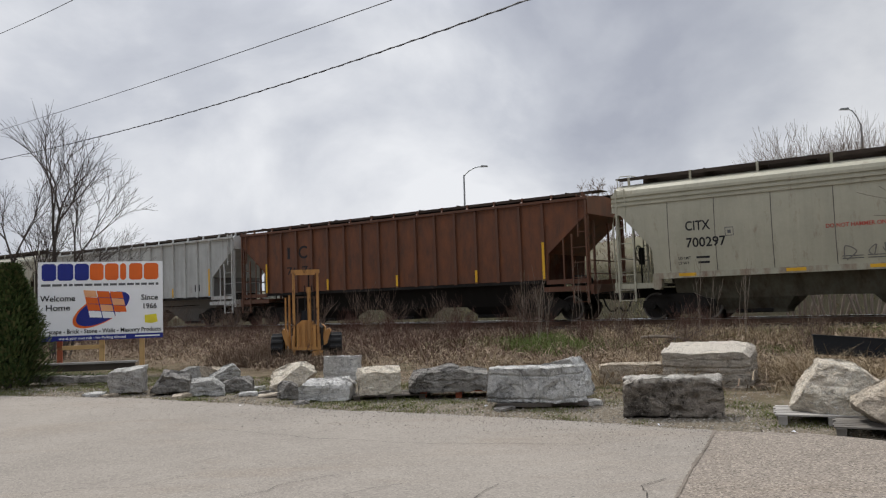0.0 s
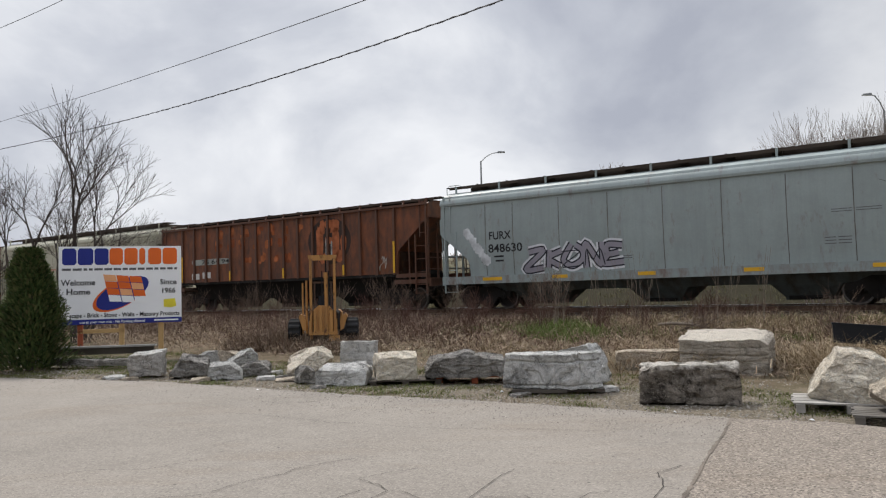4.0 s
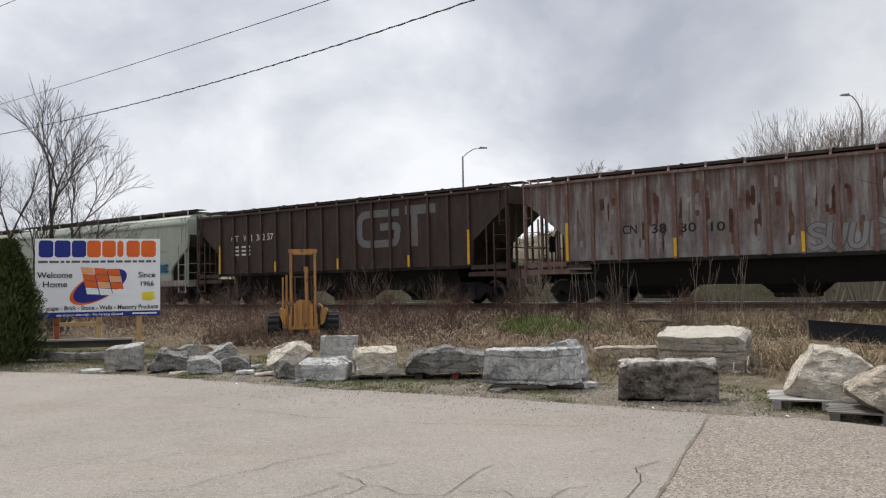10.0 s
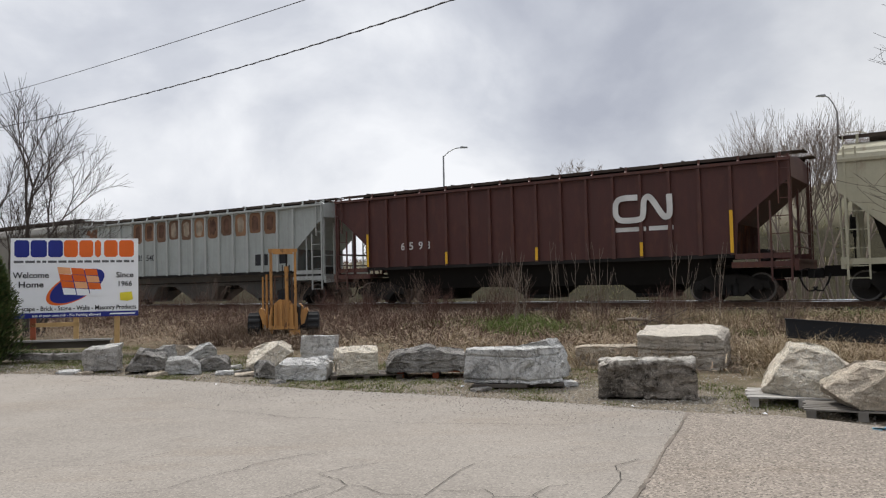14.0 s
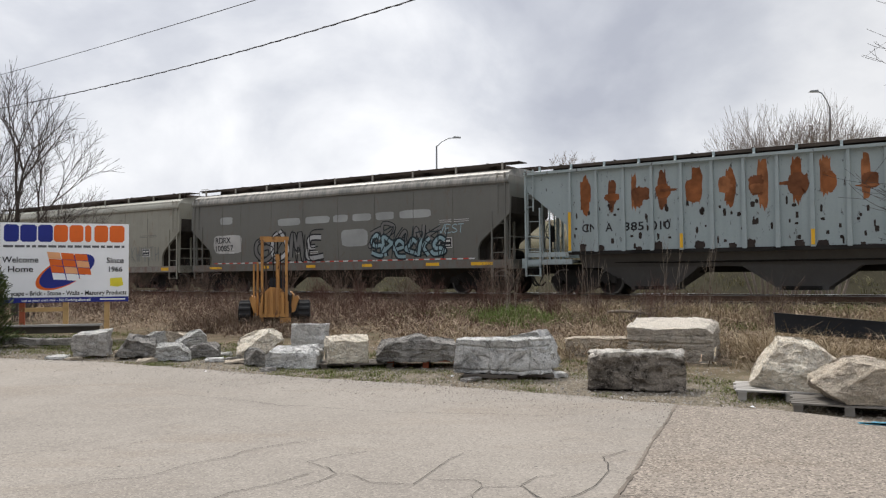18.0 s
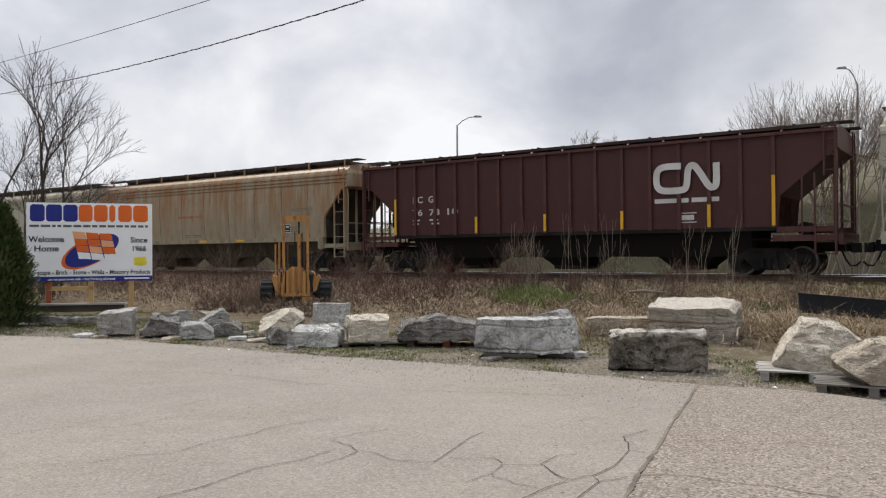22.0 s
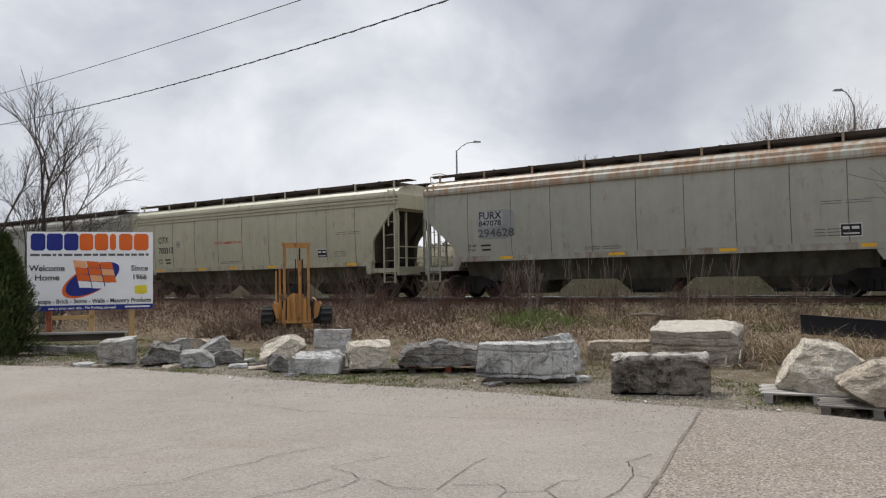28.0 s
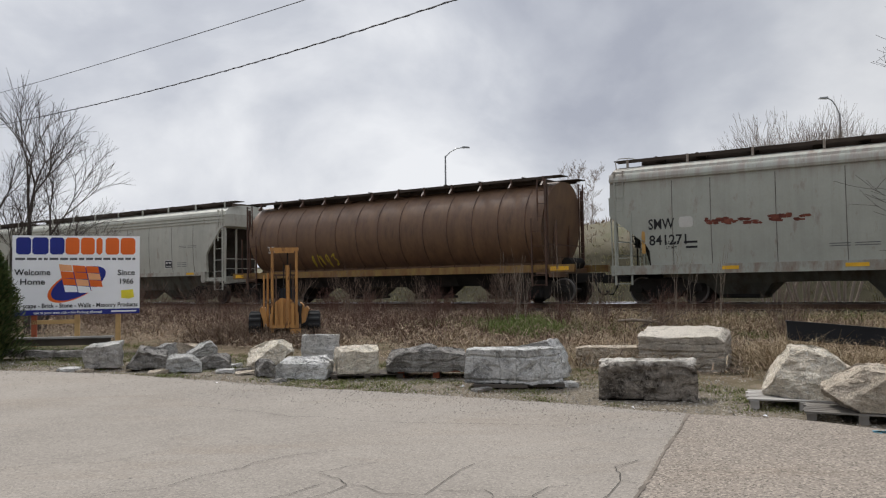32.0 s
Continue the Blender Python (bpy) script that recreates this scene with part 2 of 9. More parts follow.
M = dict(
    bigtwig=simple("pale_brown_far_twigs", (0.27, 0.222, 0.185), 0.95, 0, 0.2),
    lot=asphalt_mat("old_pale_asphalt", (0.244, 0.218, 0.187), (0.297, 0.268, 0.23), 44, 0.45),
    apron=asphalt_mat("coarse_pale_asphalt", (0.222, 0.19, 0.157), (0.27, 0.233, 0.193), 38, 1.0),
    jointdirt=simple("dirt_filled_joint", (0.155, 0.13, 0.105), 0.95, 0, 0.4, 8),
    crack=simple("crack_filler", (0.05, 0.044, 0.037), 0.95),
    steel=simple("dark_oily_steel", (0.022, 0.021, 0.020), 0.85, 0.0, 0.4, spec=0.12),
    under=simple("grimy_black_underframe", (0.026, 0.024, 0.022), 0.95, 0.0, 0.5, 3.0, spec=0.06),
    roofboard=simple("rusty_grey_roof_walk", (0.06, 0.047, 0.038), 0.9, 0.0, 0.5, 3.0, spec=0.1),
    rubber=simple("black_rubber", (0.018, 0.018, 0.018), 0.85),
    rail=simple("rusty_rail", (0.10, 0.06, 0.04), 0.7, 0.3),
    shine=simple("polished_rail_head", (0.85, 0.85, 0.86), 0.3, 1.0, 0.05, bump=0),
    rim=simple("bright_wheel_rim", (0.16, 0.15, 0.14), 0.5, 0.6),
    wheel=simple("wheel_tread_steel", (0.035, 0.031, 0.028), 0.7, 0.2),
    tie=simple("creosoted_timber", (0.07, 0.052, 0.038), 0.95, 0, 0.4),
    yellow=simple("reflective_yellow", (0.75, 0.42, 0.03), 0.5, 0, 0.15),
    forklift=car_paint("faded_orange_yellow_paint", (0.53, 0.265, 0.075), (0.085, 0.034, 0.017), 0.17, 0.65, (0.12, 0.055, 0.03), 0.6, 3.0, True, spot_scale=3.0),
    board=simple("white_sign_board", (0.87, 0.875, 0.88), 0.5, 0, 0.04),
    blue=simple("dark_blue_print", (0.02, 0.03, 0.22), 0.5, 0, 0.1),
    orange=simple("orange_print", (0.75, 0.14, 0.02), 0.5, 0, 0.1),
    paleorange=simple("pale_orange_print", (0.85, 0.42, 0.2), 0.5, 0, 0.1),
    softblack=simple("faded_black_paint", (0.032, 0.033, 0.036), 0.8, 0, 0.3, 3.0),
    ink=simple("black_print", (0.02, 0.02, 0.022), 0.6, 0, 0.1),
    white=simple("white_stencil_paint", (0.62, 0.61, 0.58), 0.7, 0, 0.15),
    red=simple("red_stencil_paint", (0.5, 0.07, 0.05), 0.7, 0, 0.15),
    timber=simple("raw_post_timber", (0.55, 0.36, 0.16), 0.8, 0, 0.25, 4),
    darktimber=simple("dark_wet_timber", (0.10, 0.085, 0.07), 0.9, 0, 0.3, 5),
    greytimber=simple("weathered_grey_timber", (0.36, 0.34, 0.31), 0.9, 0, 0.25, 5),
    palletwood=simple("dark_grey_pallet_timber", (0.17, 0.155, 0.135), 0.9, 0, 0.35, 5),
    orangetimber=simple("red_orange_painted_timber", (0.36, 0.10, 0.05), 0.8, 0, 0.25, 5),
    black=simple("black_plastic", (0.012, 0.014, 0.018), 0.55, 0, 0.3),
    pole=simple("galvanised_steel", (0.30, 0.31, 0.32), 0.5, 0.6, 0.1),
    cable=simple("black_cable", (0.085, 0.085, 0.092), 0.7, 0, 0.1),
    bark=simple("grey_brown_bark", (0.07, 0.057, 0.05), 0.95, 0, 0.35, 9, bump=0.4),
    twig=simple("brown_twigs", (0.15, 0.108, 0.082), 0.95, 0, 0.3),
    paletwig=simple("pale_dead_stalks", (0.23, 0.19, 0.15), 0.95, 0, 0.3),
    bramble=simple("red_brown_brambles", (0.105, 0.058, 0.045), 0.95, 0, 0.35),
    leaf=island_mat("cedar_green", [(0.03, 0.055, 0.02), (0.07, 0.11, 0.038), (0.11, 0.14, 0.05), (0.13, 0.125, 0.06)]),
    weed=island_mat("dry_weeds", [(0.088, 0.057, 0.042), (0.203, 0.146, 0.107), (0.135, 0.081, 0.057), (0.297, 0.236, 0.162), (0.068, 0.046, 0.036), (0.162, 0.108, 0.077)]),
    thatch=island_mat("weed_thatch", [(0.11, 0.075, 0.055), (0.32, 0.24, 0.165), (0.17, 0.105, 0.07), (0.46, 0.37, 0.26), (0.08, 0.055, 0.042), (0.26, 0.195, 0.135)]),
    straw=island_mat("pale_straw", [(0.35, 0.28, 0.176), (0.22, 0.163, 0.10), (0.45, 0.368, 0.245), (0.27, 0.197, 0.116), (0.15, 0.107, 0.07)]),
    brake=island_mat("red_brown_tangle", [(0.11, 0.062, 0.047), (0.065, 0.04, 0.032), (0.17, 0.105, 0.078), (0.085, 0.046, 0.036), (0.22, 0.155, 0.115)]),
    grass=island_mat("spring_grass", [(0.09, 0.15, 0.03), (0.14, 0.19, 0.05), (0.20, 0.20, 0.085), (0.07, 0.12, 0.025)]),
    turf=island_mat("trodden_turf", [(0.11, 0.145, 0.035), (0.17, 0.185, 0.06), (0.22, 0.19, 0.10), (0.085, 0.12, 0.03), (0.14, 0.155, 0.05)]),
    khaki=island_mat("khaki_bank_grass", [(0.20, 0.19, 0.10), (0.28, 0.255, 0.145), (0.16, 0.15, 0.08), (0.33, 0.29, 0.175)]),
    pebble=island_mat("gravel", [(0.310, 0.279, 0.236), (0.171, 0.152, 0.130), (0.449, 0.411, 0.353), (0.232, 0.208, 0.174)]),
    ballast=island_mat("grimy_ballast", [(0.10, 0.085, 0.072), (0.055, 0.046, 0.040), (0.16, 0.14, 0.12), (0.08, 0.066, 0.055)]),
    grey_rock=rock_mat("grey_limestone", (0.83, 0.81, 0.765), (0.53, 0.515, 0.485), (0.69, 0.67, 0.625), 0.5, joints=0.8),
    block_rock=rock_mat("jointed_grey_limestone", (0.83, 0.81, 0.765), (0.50, 0.49, 0.46), (0.70, 0.685, 0.64), 0.65, 0.9, 0.8),
    dark_rock=rock_mat("dark_layered_limestone", (0.405, 0.385, 0.351), (0.176, 0.165, 0.151), (0.311, 0.284, 0.252), 0.85, 5.0, 0.25),
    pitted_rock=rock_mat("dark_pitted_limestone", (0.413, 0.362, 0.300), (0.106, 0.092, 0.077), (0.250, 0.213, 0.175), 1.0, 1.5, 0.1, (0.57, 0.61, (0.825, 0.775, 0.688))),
    cream_rock=rock_mat("cream_limestone", (0.85, 0.785, 0.65), (0.63, 0.545, 0.43), (0.76, 0.67, 0.53), 0.4, 3.0, 0.35),
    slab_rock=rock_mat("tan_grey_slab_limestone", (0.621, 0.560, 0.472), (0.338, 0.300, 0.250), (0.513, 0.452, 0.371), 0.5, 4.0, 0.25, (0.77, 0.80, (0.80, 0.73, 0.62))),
    brown_rock=rock_mat("tan_limestone", (0.728, 0.630, 0.501), (0.416, 0.354, 0.280), (0.585, 0.488, 0.377), 0.45, 4.0, 0.3),
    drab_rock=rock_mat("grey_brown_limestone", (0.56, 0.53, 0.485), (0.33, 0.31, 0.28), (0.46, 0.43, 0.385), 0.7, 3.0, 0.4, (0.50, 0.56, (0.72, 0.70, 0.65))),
    ash_rock=rock_mat("ash_grey_limestone", (0.62, 0.61, 0.575), (0.36, 0.35, 0.325), (0.50, 0.485, 0.45), 0.75, 4.5, 0.4),
    # one dark colour for both grime and the shade inside the cut-away ends
    slope_grime_shade=simple("grimy_shaded_slope_sheet", (0.06, 0.053, 0.046), 0.95, 0, 0.5, 2.5, spec=0.06),
    seamgrime=simple("dark_weld_seam", (0.13, 0.12, 0.105), 0.85, 0, 0.4),
    pencil=simple("grey_print", (0.12, 0.12, 0.125), 0.6, 0, 0.1),
)


# ---- building helpers ----
class Solid:
    """Collects the faces of one mesh."""

    def __init__(self):
        self.v, self.f = [], []

    def add(self, verts, faces):
        n = len(self.v)
        self.v += [tuple(p) for p in verts]
        self.f += [tuple(i + n for i in f) for f in faces]
        return self

    def box(self, x0, x1, y0, y1, z0, z1):
        v = [(x, y, z) for x in (x0, x1) for y in (y0, y1) for z in (z0, z1)]
        return self.add(v, [(0, 1, 3, 2), (4, 6, 7, 5), (0, 4, 5, 1), (2, 3, 7, 6), (0, 2, 6, 4), (1, 5, 7, 3)])

    def prism(self, outline, y0, y1):
        """outline: (x, z) points, pushed through from y0 to y1."""
        n = len(outline)
        v = [(x, y0, z) for x, z in outline] + [(x, y1, z) for x, z in outline]
        return self.add(v, [tuple(range(n)), tuple(range(2 * n - 1, n - 1, -1))] + [(i, i + n, (i + 1) % n + n, (i + 1) % n) for i in range(n)])

    def tube(self, path, radii, sides=6, closed_ends=True):
        pts = [Vector(p) for p in path]
        if isinstance(radii, (int, float)):
            radii = [radii] * len(pts)
        rings = []
        for i, p in enumerate(pts):
            d = (pts[min(i + 1, len(pts) - 1)] - pts[max(i - 1, 0)]).normalized()
            a = d.cross(Vector((0, 0, 1)) if abs(d.z) < 0.9 else Vector((1, 0, 0))).normalized()
            b = d.cross(a)
            rings.append([p + radii[i] * (math.cos(2 * math.pi * k / sides) * a + math.sin(2 * math.pi * k / sides) * b) for k in range(sides)])
        v = [q for r in rings for q in r]
        f = [(i * sides + k, i * sides + (k + 1) % sides, (i + 1) * sides + (k + 1) % sides, (i + 1) * sides + k) for i in range(len(pts) - 1) for k in range(sides)]
        if closed_ends:
            f += [tuple(range(sides)), tuple(range(len(v) - 1, len(v) - 1 - sides, -1))]
        return self.add(v, f)

    def disc(self, x, z, r, y0, y1, sides=20):
        """A wheel-like drum whose axle runs along y."""
        return self.prism([(x + r * math.cos(2 * math.pi * k / sides), z + r * math.sin(2 * math.pi * k / sides)) for k in range(sides)], y0, y1)

    def mesh(self, name, smooth=False):
        me = bpy.data.meshes.new(name)
        me.from_pydata(self.v, [], self.f)
        me.validate()
        bm = bmesh.new()
        bm.from_mesh(me)
        bmesh.ops.recalc_face_normals(bm, faces=bm.faces)
        bm.to_mesh(me)
        bm.free()
        if smooth:
            me.shade_smooth()
        return me


MESHES = {}


def shared(key, make, smooth=False):
    if key not in MESHES:
        made = make()
        MESHES[key] = made.mesh(str(key[0]), smooth) if isinstance(made, Solid) else made
        MESHES[key].materials.append(None)
    return MESHES[key]


def part(name, solid, mat, parent=None, label="", smooth=False):
    """Links a Solid or a mesh as one object under a thing or a part; the material belongs to the object."""
    me = solid.mesh(name, smooth) if isinstance(solid, Solid) else solid
    if not me.materials:
        me.materials.append(None)
    ob = new(name, me)
    ob.material_slots[0].link, ob.material_slots[0].material = "OBJECT", mat
    ob.parent = parent
    return tagged(ob, label)


def thing(name, m, label, category, group="", kind=""):
    ob = new(name)
    ob.empty_display_size = 0.2
    ob.matrix_world = m
    return tagged(ob, label, category, group, kind)


# ---- the plan: s runs along the track in the way of travel, p across it, away from the lot ----
AZ = radians(-35.5)
U, N = Vector((math.cos(AZ), math.sin(AZ), 0)), Vector((-math.sin(AZ), math.cos(AZ), 0))
TRACK, SPEED, GRADE = 26.68, 16.01, 0.0058


def rail_z(s):
    return 0.845 + GRADE * s


def spot(s, p, z=0.0):
    return U * s + N * p + Vector((0, 0, z))


def track_pose(s, p=TRACK):
    q = spot(s, p)
    return pose(q.x, q.y, rail_z(s), 0, -math.degrees(math.atan(GRADE)), math.degrees(AZ))


def ease(v, a, b):
    k = min(1, max(0, (v - a) / (b - a)))
    return k * k * (3 - 2 * k)


def ground_z(x, y):
    s, p = U.x * x + U.y * y, N.x * x + N.y * y
    r = rail_z(s)
    z = 0.10 * ease(p, 11.5, 15) + 0.20 * ease(p, 15, 20)
    bed = r - 0.42
    z += (bed - z) * ease(p, 20, 23.6)
    z += (r - 0.24 - z) * ease(p, 23.8, 24.9)
    z += (r - 0.9 - z) * ease(p, 28.4, 30.5)
    crest = min(8.0, max(1.6, 5.2 + 0.10 * (s + 18)))
    z += (crest - z) * ease(p, 33, 46)
    z += (6.0 - z) * ease(p, 70, 160)
    if 12 < p < 24:
        z += 0.05 * noise.noise(Vector((x * 0.7, y * 0.7, 0)))
    return z
# ---- ground, lot and track ----
def build_ground():
    ss = sorted(set([-1500, -900, -600, -400, -250, -160, -110, -80, -65, -55] + [-50 + 0.9 * i for i in range(72)] + [20, 28, 40, 60, 90, 140, 220, 350, 550, 900, 1500]))
    ps = sorted(set([-1500, -800, -400, -200, -100, -50, -20, -5, 0, 4, 7] + [9 + 0.5 * i for i in range(48)] + [34, 36, 38, 40, 42, 44, 46, 50, 56, 64, 74, 90, 120, 160, 250, 500, 1000, 2500]))
    sol = Solid()
    v = []
    for s in ss:
        for p in ps:
            q = spot(s, p)
            v.append((q.x, q.y, ground_z(q.x, q.y) - 0.012))
    n = len(ps)
    sol.add(v, [(i * n + j, i * n + j + 1, (i + 1) * n + j + 1, (i + 1) * n + j) for i in range(len(ss) - 1) for j in range(n - 1)])
    m, t, b = material("earth_gravel_and_dead_grass", 1.0, 0, 0.0)
    vec = coords(t)
    big, mid, fine = noise_fac(t, vec, 0.35, 5, 0.65), noise_fac(t, vec, 2.5, 5, 0.65), noise_fac(t, vec, 45, 5, 0.8)
    c = mixed(t, band(t, big, 0.40, 0.6), (0.15, 0.113, 0.081), (0.125, 0.108, 0.066))
    c = mixed(t, band(t, mid, 0.45, 0.62, 0, 0.8), c, (0.23, 0.185, 0.135))
    c = mixed(t, band(t, fine, 0.45, 0.65, 0, 0.7), c, (0.11, 0.09, 0.065))
    across = t.nodes.new("ShaderNodeVectorMath")
    across.operation, across.inputs[1].default_value = "DOT_PRODUCT", N
    t.links.new(vec, across.inputs[0])
    dist = across.outputs["Value"]
    ballast = mixed(t, band(t, fine, 0.4, 0.62), (0.03, 0.027, 0.019), (0.08, 0.073, 0.05))
    inside = t.nodes.new("ShaderNodeMath")
    inside.operation = "MULTIPLY"
    t.links.new(band(t, dist, 24.3, 25.2), inside.inputs[0])
    t.links.new(band(t, dist, 42.0, 40.0), inside.inputs[1])
    c = mixed(t, inside.outputs[0], c, ballast)
    verge = mixed(t, band(t, noise_fac(t, vec, 22, 4, 0.8), 0.38, 0.62), (0.10, 0.087, 0.066), (0.28, 0.245, 0.195))
    c = mixed(t, band(t, dist, 12.6, 11.2, 0.0, 0.85), c, verge)
    bank = mixed(t, band(t, big, 0.42, 0.6), (0.185, 0.172, 0.13), (0.15, 0.147, 0.10))
    c = mixed(t, band(t, dist, 40.0, 42.0, 0.0, 0.85), c, bank)
    t.links.new(c, b.inputs["Base Color"])
    bumped(t, b, fine, 0.6, 0.03)
    tagged(part("ground", sol, m, smooth=True), "dead grass, earth and gravel verge rising to a railway and a grassy bank", "ground", kind="structure")


EDGE = [(-40, 22.5), (-20, 18.9), (-12, 16.75), (-8.28, 15.45), (-5.83, 14.66), (-3.21, 13.13), (-1.43, 11.98), (0.11, 11.34), (1.67, 10.40), (3.09, 9.39)]
JOINT = [(3.09, 9.37), (2.68, 8.4), (2.23, 7.43), (1.88, 6.6), (1.49, 5.74), (0.7, 3.9), (-0.6, 0.6), (-6, -14)]
APRON_EDGE = [(3.10, 9.37), (3.98, 8.98), (4.68, 8.35), (5.9, 7.4), (8.5, 5.3), (16, -1.0)]


def ragged(line, amp, step=0.12, seed=0):
    out = []
    for (x0, y0), (x1, y1) in zip(line, line[1:]):
        n = max(1, min(120, int(math.hypot(x1 - x0, y1 - y0) / step)))
        for i in range(n):
            k = i / n
            x, y = x0 + (x1 - x0) * k, y0 + (y1 - y0) * k
            w = amp * (noise.noise(Vector((x * 2.2, y * 2.2, seed))) + 0.6 * noise.noise(Vector((x * 7, y * 7, seed))))
            out.append((x + w * 0.5, y + w))
    return out + [line[-1]]


def slab(outline, z0, z1):
    n = len(outline)
    return Solid().add([(x, y, z0) for x, y in outline] + [(x, y, z1) for x, y in outline],
                       [tuple(range(n - 1, -1, -1)), tuple(range(n, 2 * n))] + [(i, (i + 1) % n, (i + 1) % n + n, i + n) for i in range(n)])


def build_lot():
    lot = ragged(EDGE, 0.10, seed=3) + JOINT + [(-40, -14)]
    tagged(part("road_lot", slab(lot, -0.1, 0.018), M["lot"]), "pale worn asphalt yard with fine cracks", "road", kind="structure")
    apron = ragged(APRON_EDGE, 0.09, seed=5) + [(16, -14), (-5.99, -14)] + [(x + 0.012, y) for x, y in reversed(JOINT[1:-1])]
    tagged(part("road_apron", slab(apron, -0.1, 0.022), M["apron"]), "coarse pale asphalt apron beside the yard", "road", kind="structure")
    lines = [(JOINT[:-1], 0.020, 0.12)]
    r = random.Random(5)

    def crack(*pts, w=0.004):
        lines.append((pts, w, 0.085))

    crack((-1.77, 5.17), (-1.54, 5.43), (-1.3, 5.85), (-1.02, 6.08), (-0.77, 6.43), w=0.005)
    crack((-2.0, 6.4), (-1.87, 6.68), (-1.56, 6.95), (-1.49, 7.18), (-1.14, 7.46), (-0.77, 7.61))
    crack((-0.87, 5.95), (-0.69, 6.15), (-0.58, 6.37), (-0.88, 6.73), (-0.68, 6.93), (-0.36, 7.12))
    crack((-0.56, 6.37), (-0.31, 6.09), (0.0, 5.99), (0.1, 6.25), (0.31, 6.78), (0.47, 7.04))
    crack((0.1, 6.1), (0.29, 6.04), (0.45, 6.1), (0.52, 5.93), (0.78, 5.9), (0.95, 6.16), (1.17, 6.24))
    crack((0.78, 5.9), (0.96, 5.54), (1.12, 5.63), (1.34, 5.89), (1.52, 6.27), (1.62, 6.81), (1.93, 7.08), w=0.005)
    crack((0.2, 4.6), (0.54, 5.07), (0.75, 5.33), (0.96, 5.54), w=0.005)
    crack((0.6, 4.6), (0.89, 5.07), (1.12, 5.45), (1.12, 5.63), w=0.005)
    crack((1.13, 5.47), (1.41, 5.63))
    crack((0.52, 5.93), (0.42, 5.7), (0.18, 5.42))
    crack((1.48, 5.66), (1.78, 5.54), (2.07, 5.4), (2.36, 5.16), (2.65, 4.99), (3.4, 4.5), w=0.005)
    crack((1.52, 6.27), (1.65, 6.13), (1.78, 6.2))
    crack((0.43, 5.69), (0.54, 5.44), (0.75, 5.33))
    crack((-3.9, 6.9), (-3.3, 7.3), (-2.9, 7.2), (-2.4, 7.75), w=0.003)
    crack((-3.1, 10.6), (-2.0, 9.9), (-0.9, 9.3), (0.4, 8.9), (1.5, 8.7), w=0.005)
    crack((-2.6, 6.0), (-2.3, 6.25), (-2.0, 6.3), w=0.003)
    for pts, w, amp in lines:
        pts = ragged(list(pts), amp, 0.05, seed=w)
        sol, last = Solid(), None
        for i in range(len(pts) - 1):
            (x0, y0), (x1, y1) = pts[i], pts[i + 1]
            d = math.hypot(x1 - x0, y1 - y0) or 1
            k = w * (r.uniform(0.2, 1.3) if w > 0.012 else r.uniform(0.55, 1.0))
            nx, ny = -(y1 - y0) / d * k, (x1 - x0) / d * k
            pair = [(x0 + nx, y0 + ny, 0.0262 + w * 0.05), (x0 - nx, y0 - ny, 0.0262 + w * 0.05)]
            if last:
                sol.add(last + pair, [(0, 1, 3, 2)])
            last = pair
        tagged(part("pavement_crack", sol, M["jointdirt" if w > 0.012 else "crack"]), "dark crack running across pale asphalt", "crack", kind="structure")


def build_track():
    a, b = -750, 700

    def along(y0, y1, z0, z1):
        sol = Solid()
        sol.box(a, b, y0, y1, z0, z1)
        return sol

    line = thing("railway_track", track_pose(0), "steel rails on timber ties over weedy ballast", "track", kind="structure")
    for side in (-1, 1):
        y = side * 0.755
        rail = part("rail", along(y - 0.035, y + 0.035, -0.055, -0.012), M["rail"], line)
        part("rail_web", along(y - 0.009, y + 0.009, -0.15, -0.055), M["rail"], rail)
        part("rail_foot", along(y - 0.07, y + 0.07, -0.172, -0.15), M["rail"], rail)
        head = Solid()
        ring = [(y - 0.036, -0.016), (y - 0.028, -0.006), (y - 0.014, -0.001), (y + 0.014, -0.001), (y + 0.028, -0.006), (y + 0.036, -0.016)]
        head.add([(x, q, z + 0.003) for x in (a, b) for q, z in ring], [(k, k + 1, k + 7, k + 6) for k in range(5)])
        part("rail_head", head, M["shine"], rail, "polished rail head")
    tie = Solid().box(-0.115, 0.115, -1.3, 1.3, -0.35, -0.175)
    me = shared(("tie",), lambda: tie)
    for i in range(150):
        ob = part("tie", me, M["tie"], line)
        ob.location = (-70 + 0.55 * i, 0, 0)
    # ballast stones along the near shoulder
    r = random.Random(8)
    sol = Solid()
    for _ in range(6500):
        s, p = r.uniform(-60, 12), r.choice((r.uniform(24.6, 25.9), r.uniform(24.2, 25.6), r.uniform(26.0, 28.2)))
        q = spot(s, p)
        z = ground_z(q.x, q.y)
        k = r.uniform(0.025, 0.05)
        sol.add([(q.x + r.uniform(-k, k), q.y + r.uniform(-k, k), z - 0.02)] + [(q.x + k * math.cos(c + r.random()), q.y + k * math.sin(c + r.random()), z + r.uniform(0, 0.02)) for c in (0, 2.1, 4.2)] + [(q.x, q.y, z + k * 1.2)],
                [(1, 2, 4), (2, 3, 4), (3, 1, 4), (0, 2, 1), (0, 3, 2), (0, 1, 3)])
    tagged(part("ballast", sol, M["ballast"]), "loose grey ballast stones beside the rails", "ballast", kind="stuff")


# ---- hopper cars ----
RIB0, RIB_STEP = -7.1, 14.2 / 15


def roof_rows(z, y, h, top):
    """The arched roof sheets above the eave: (height, half width, half length)."""
    return [(z + (top - z) * math.sin(a) ** 0.9, y * math.cos(a), h - 0.10 * math.sin(a)) for a in [math.pi / 2 * k / 7 for k in range(1, 8)]]


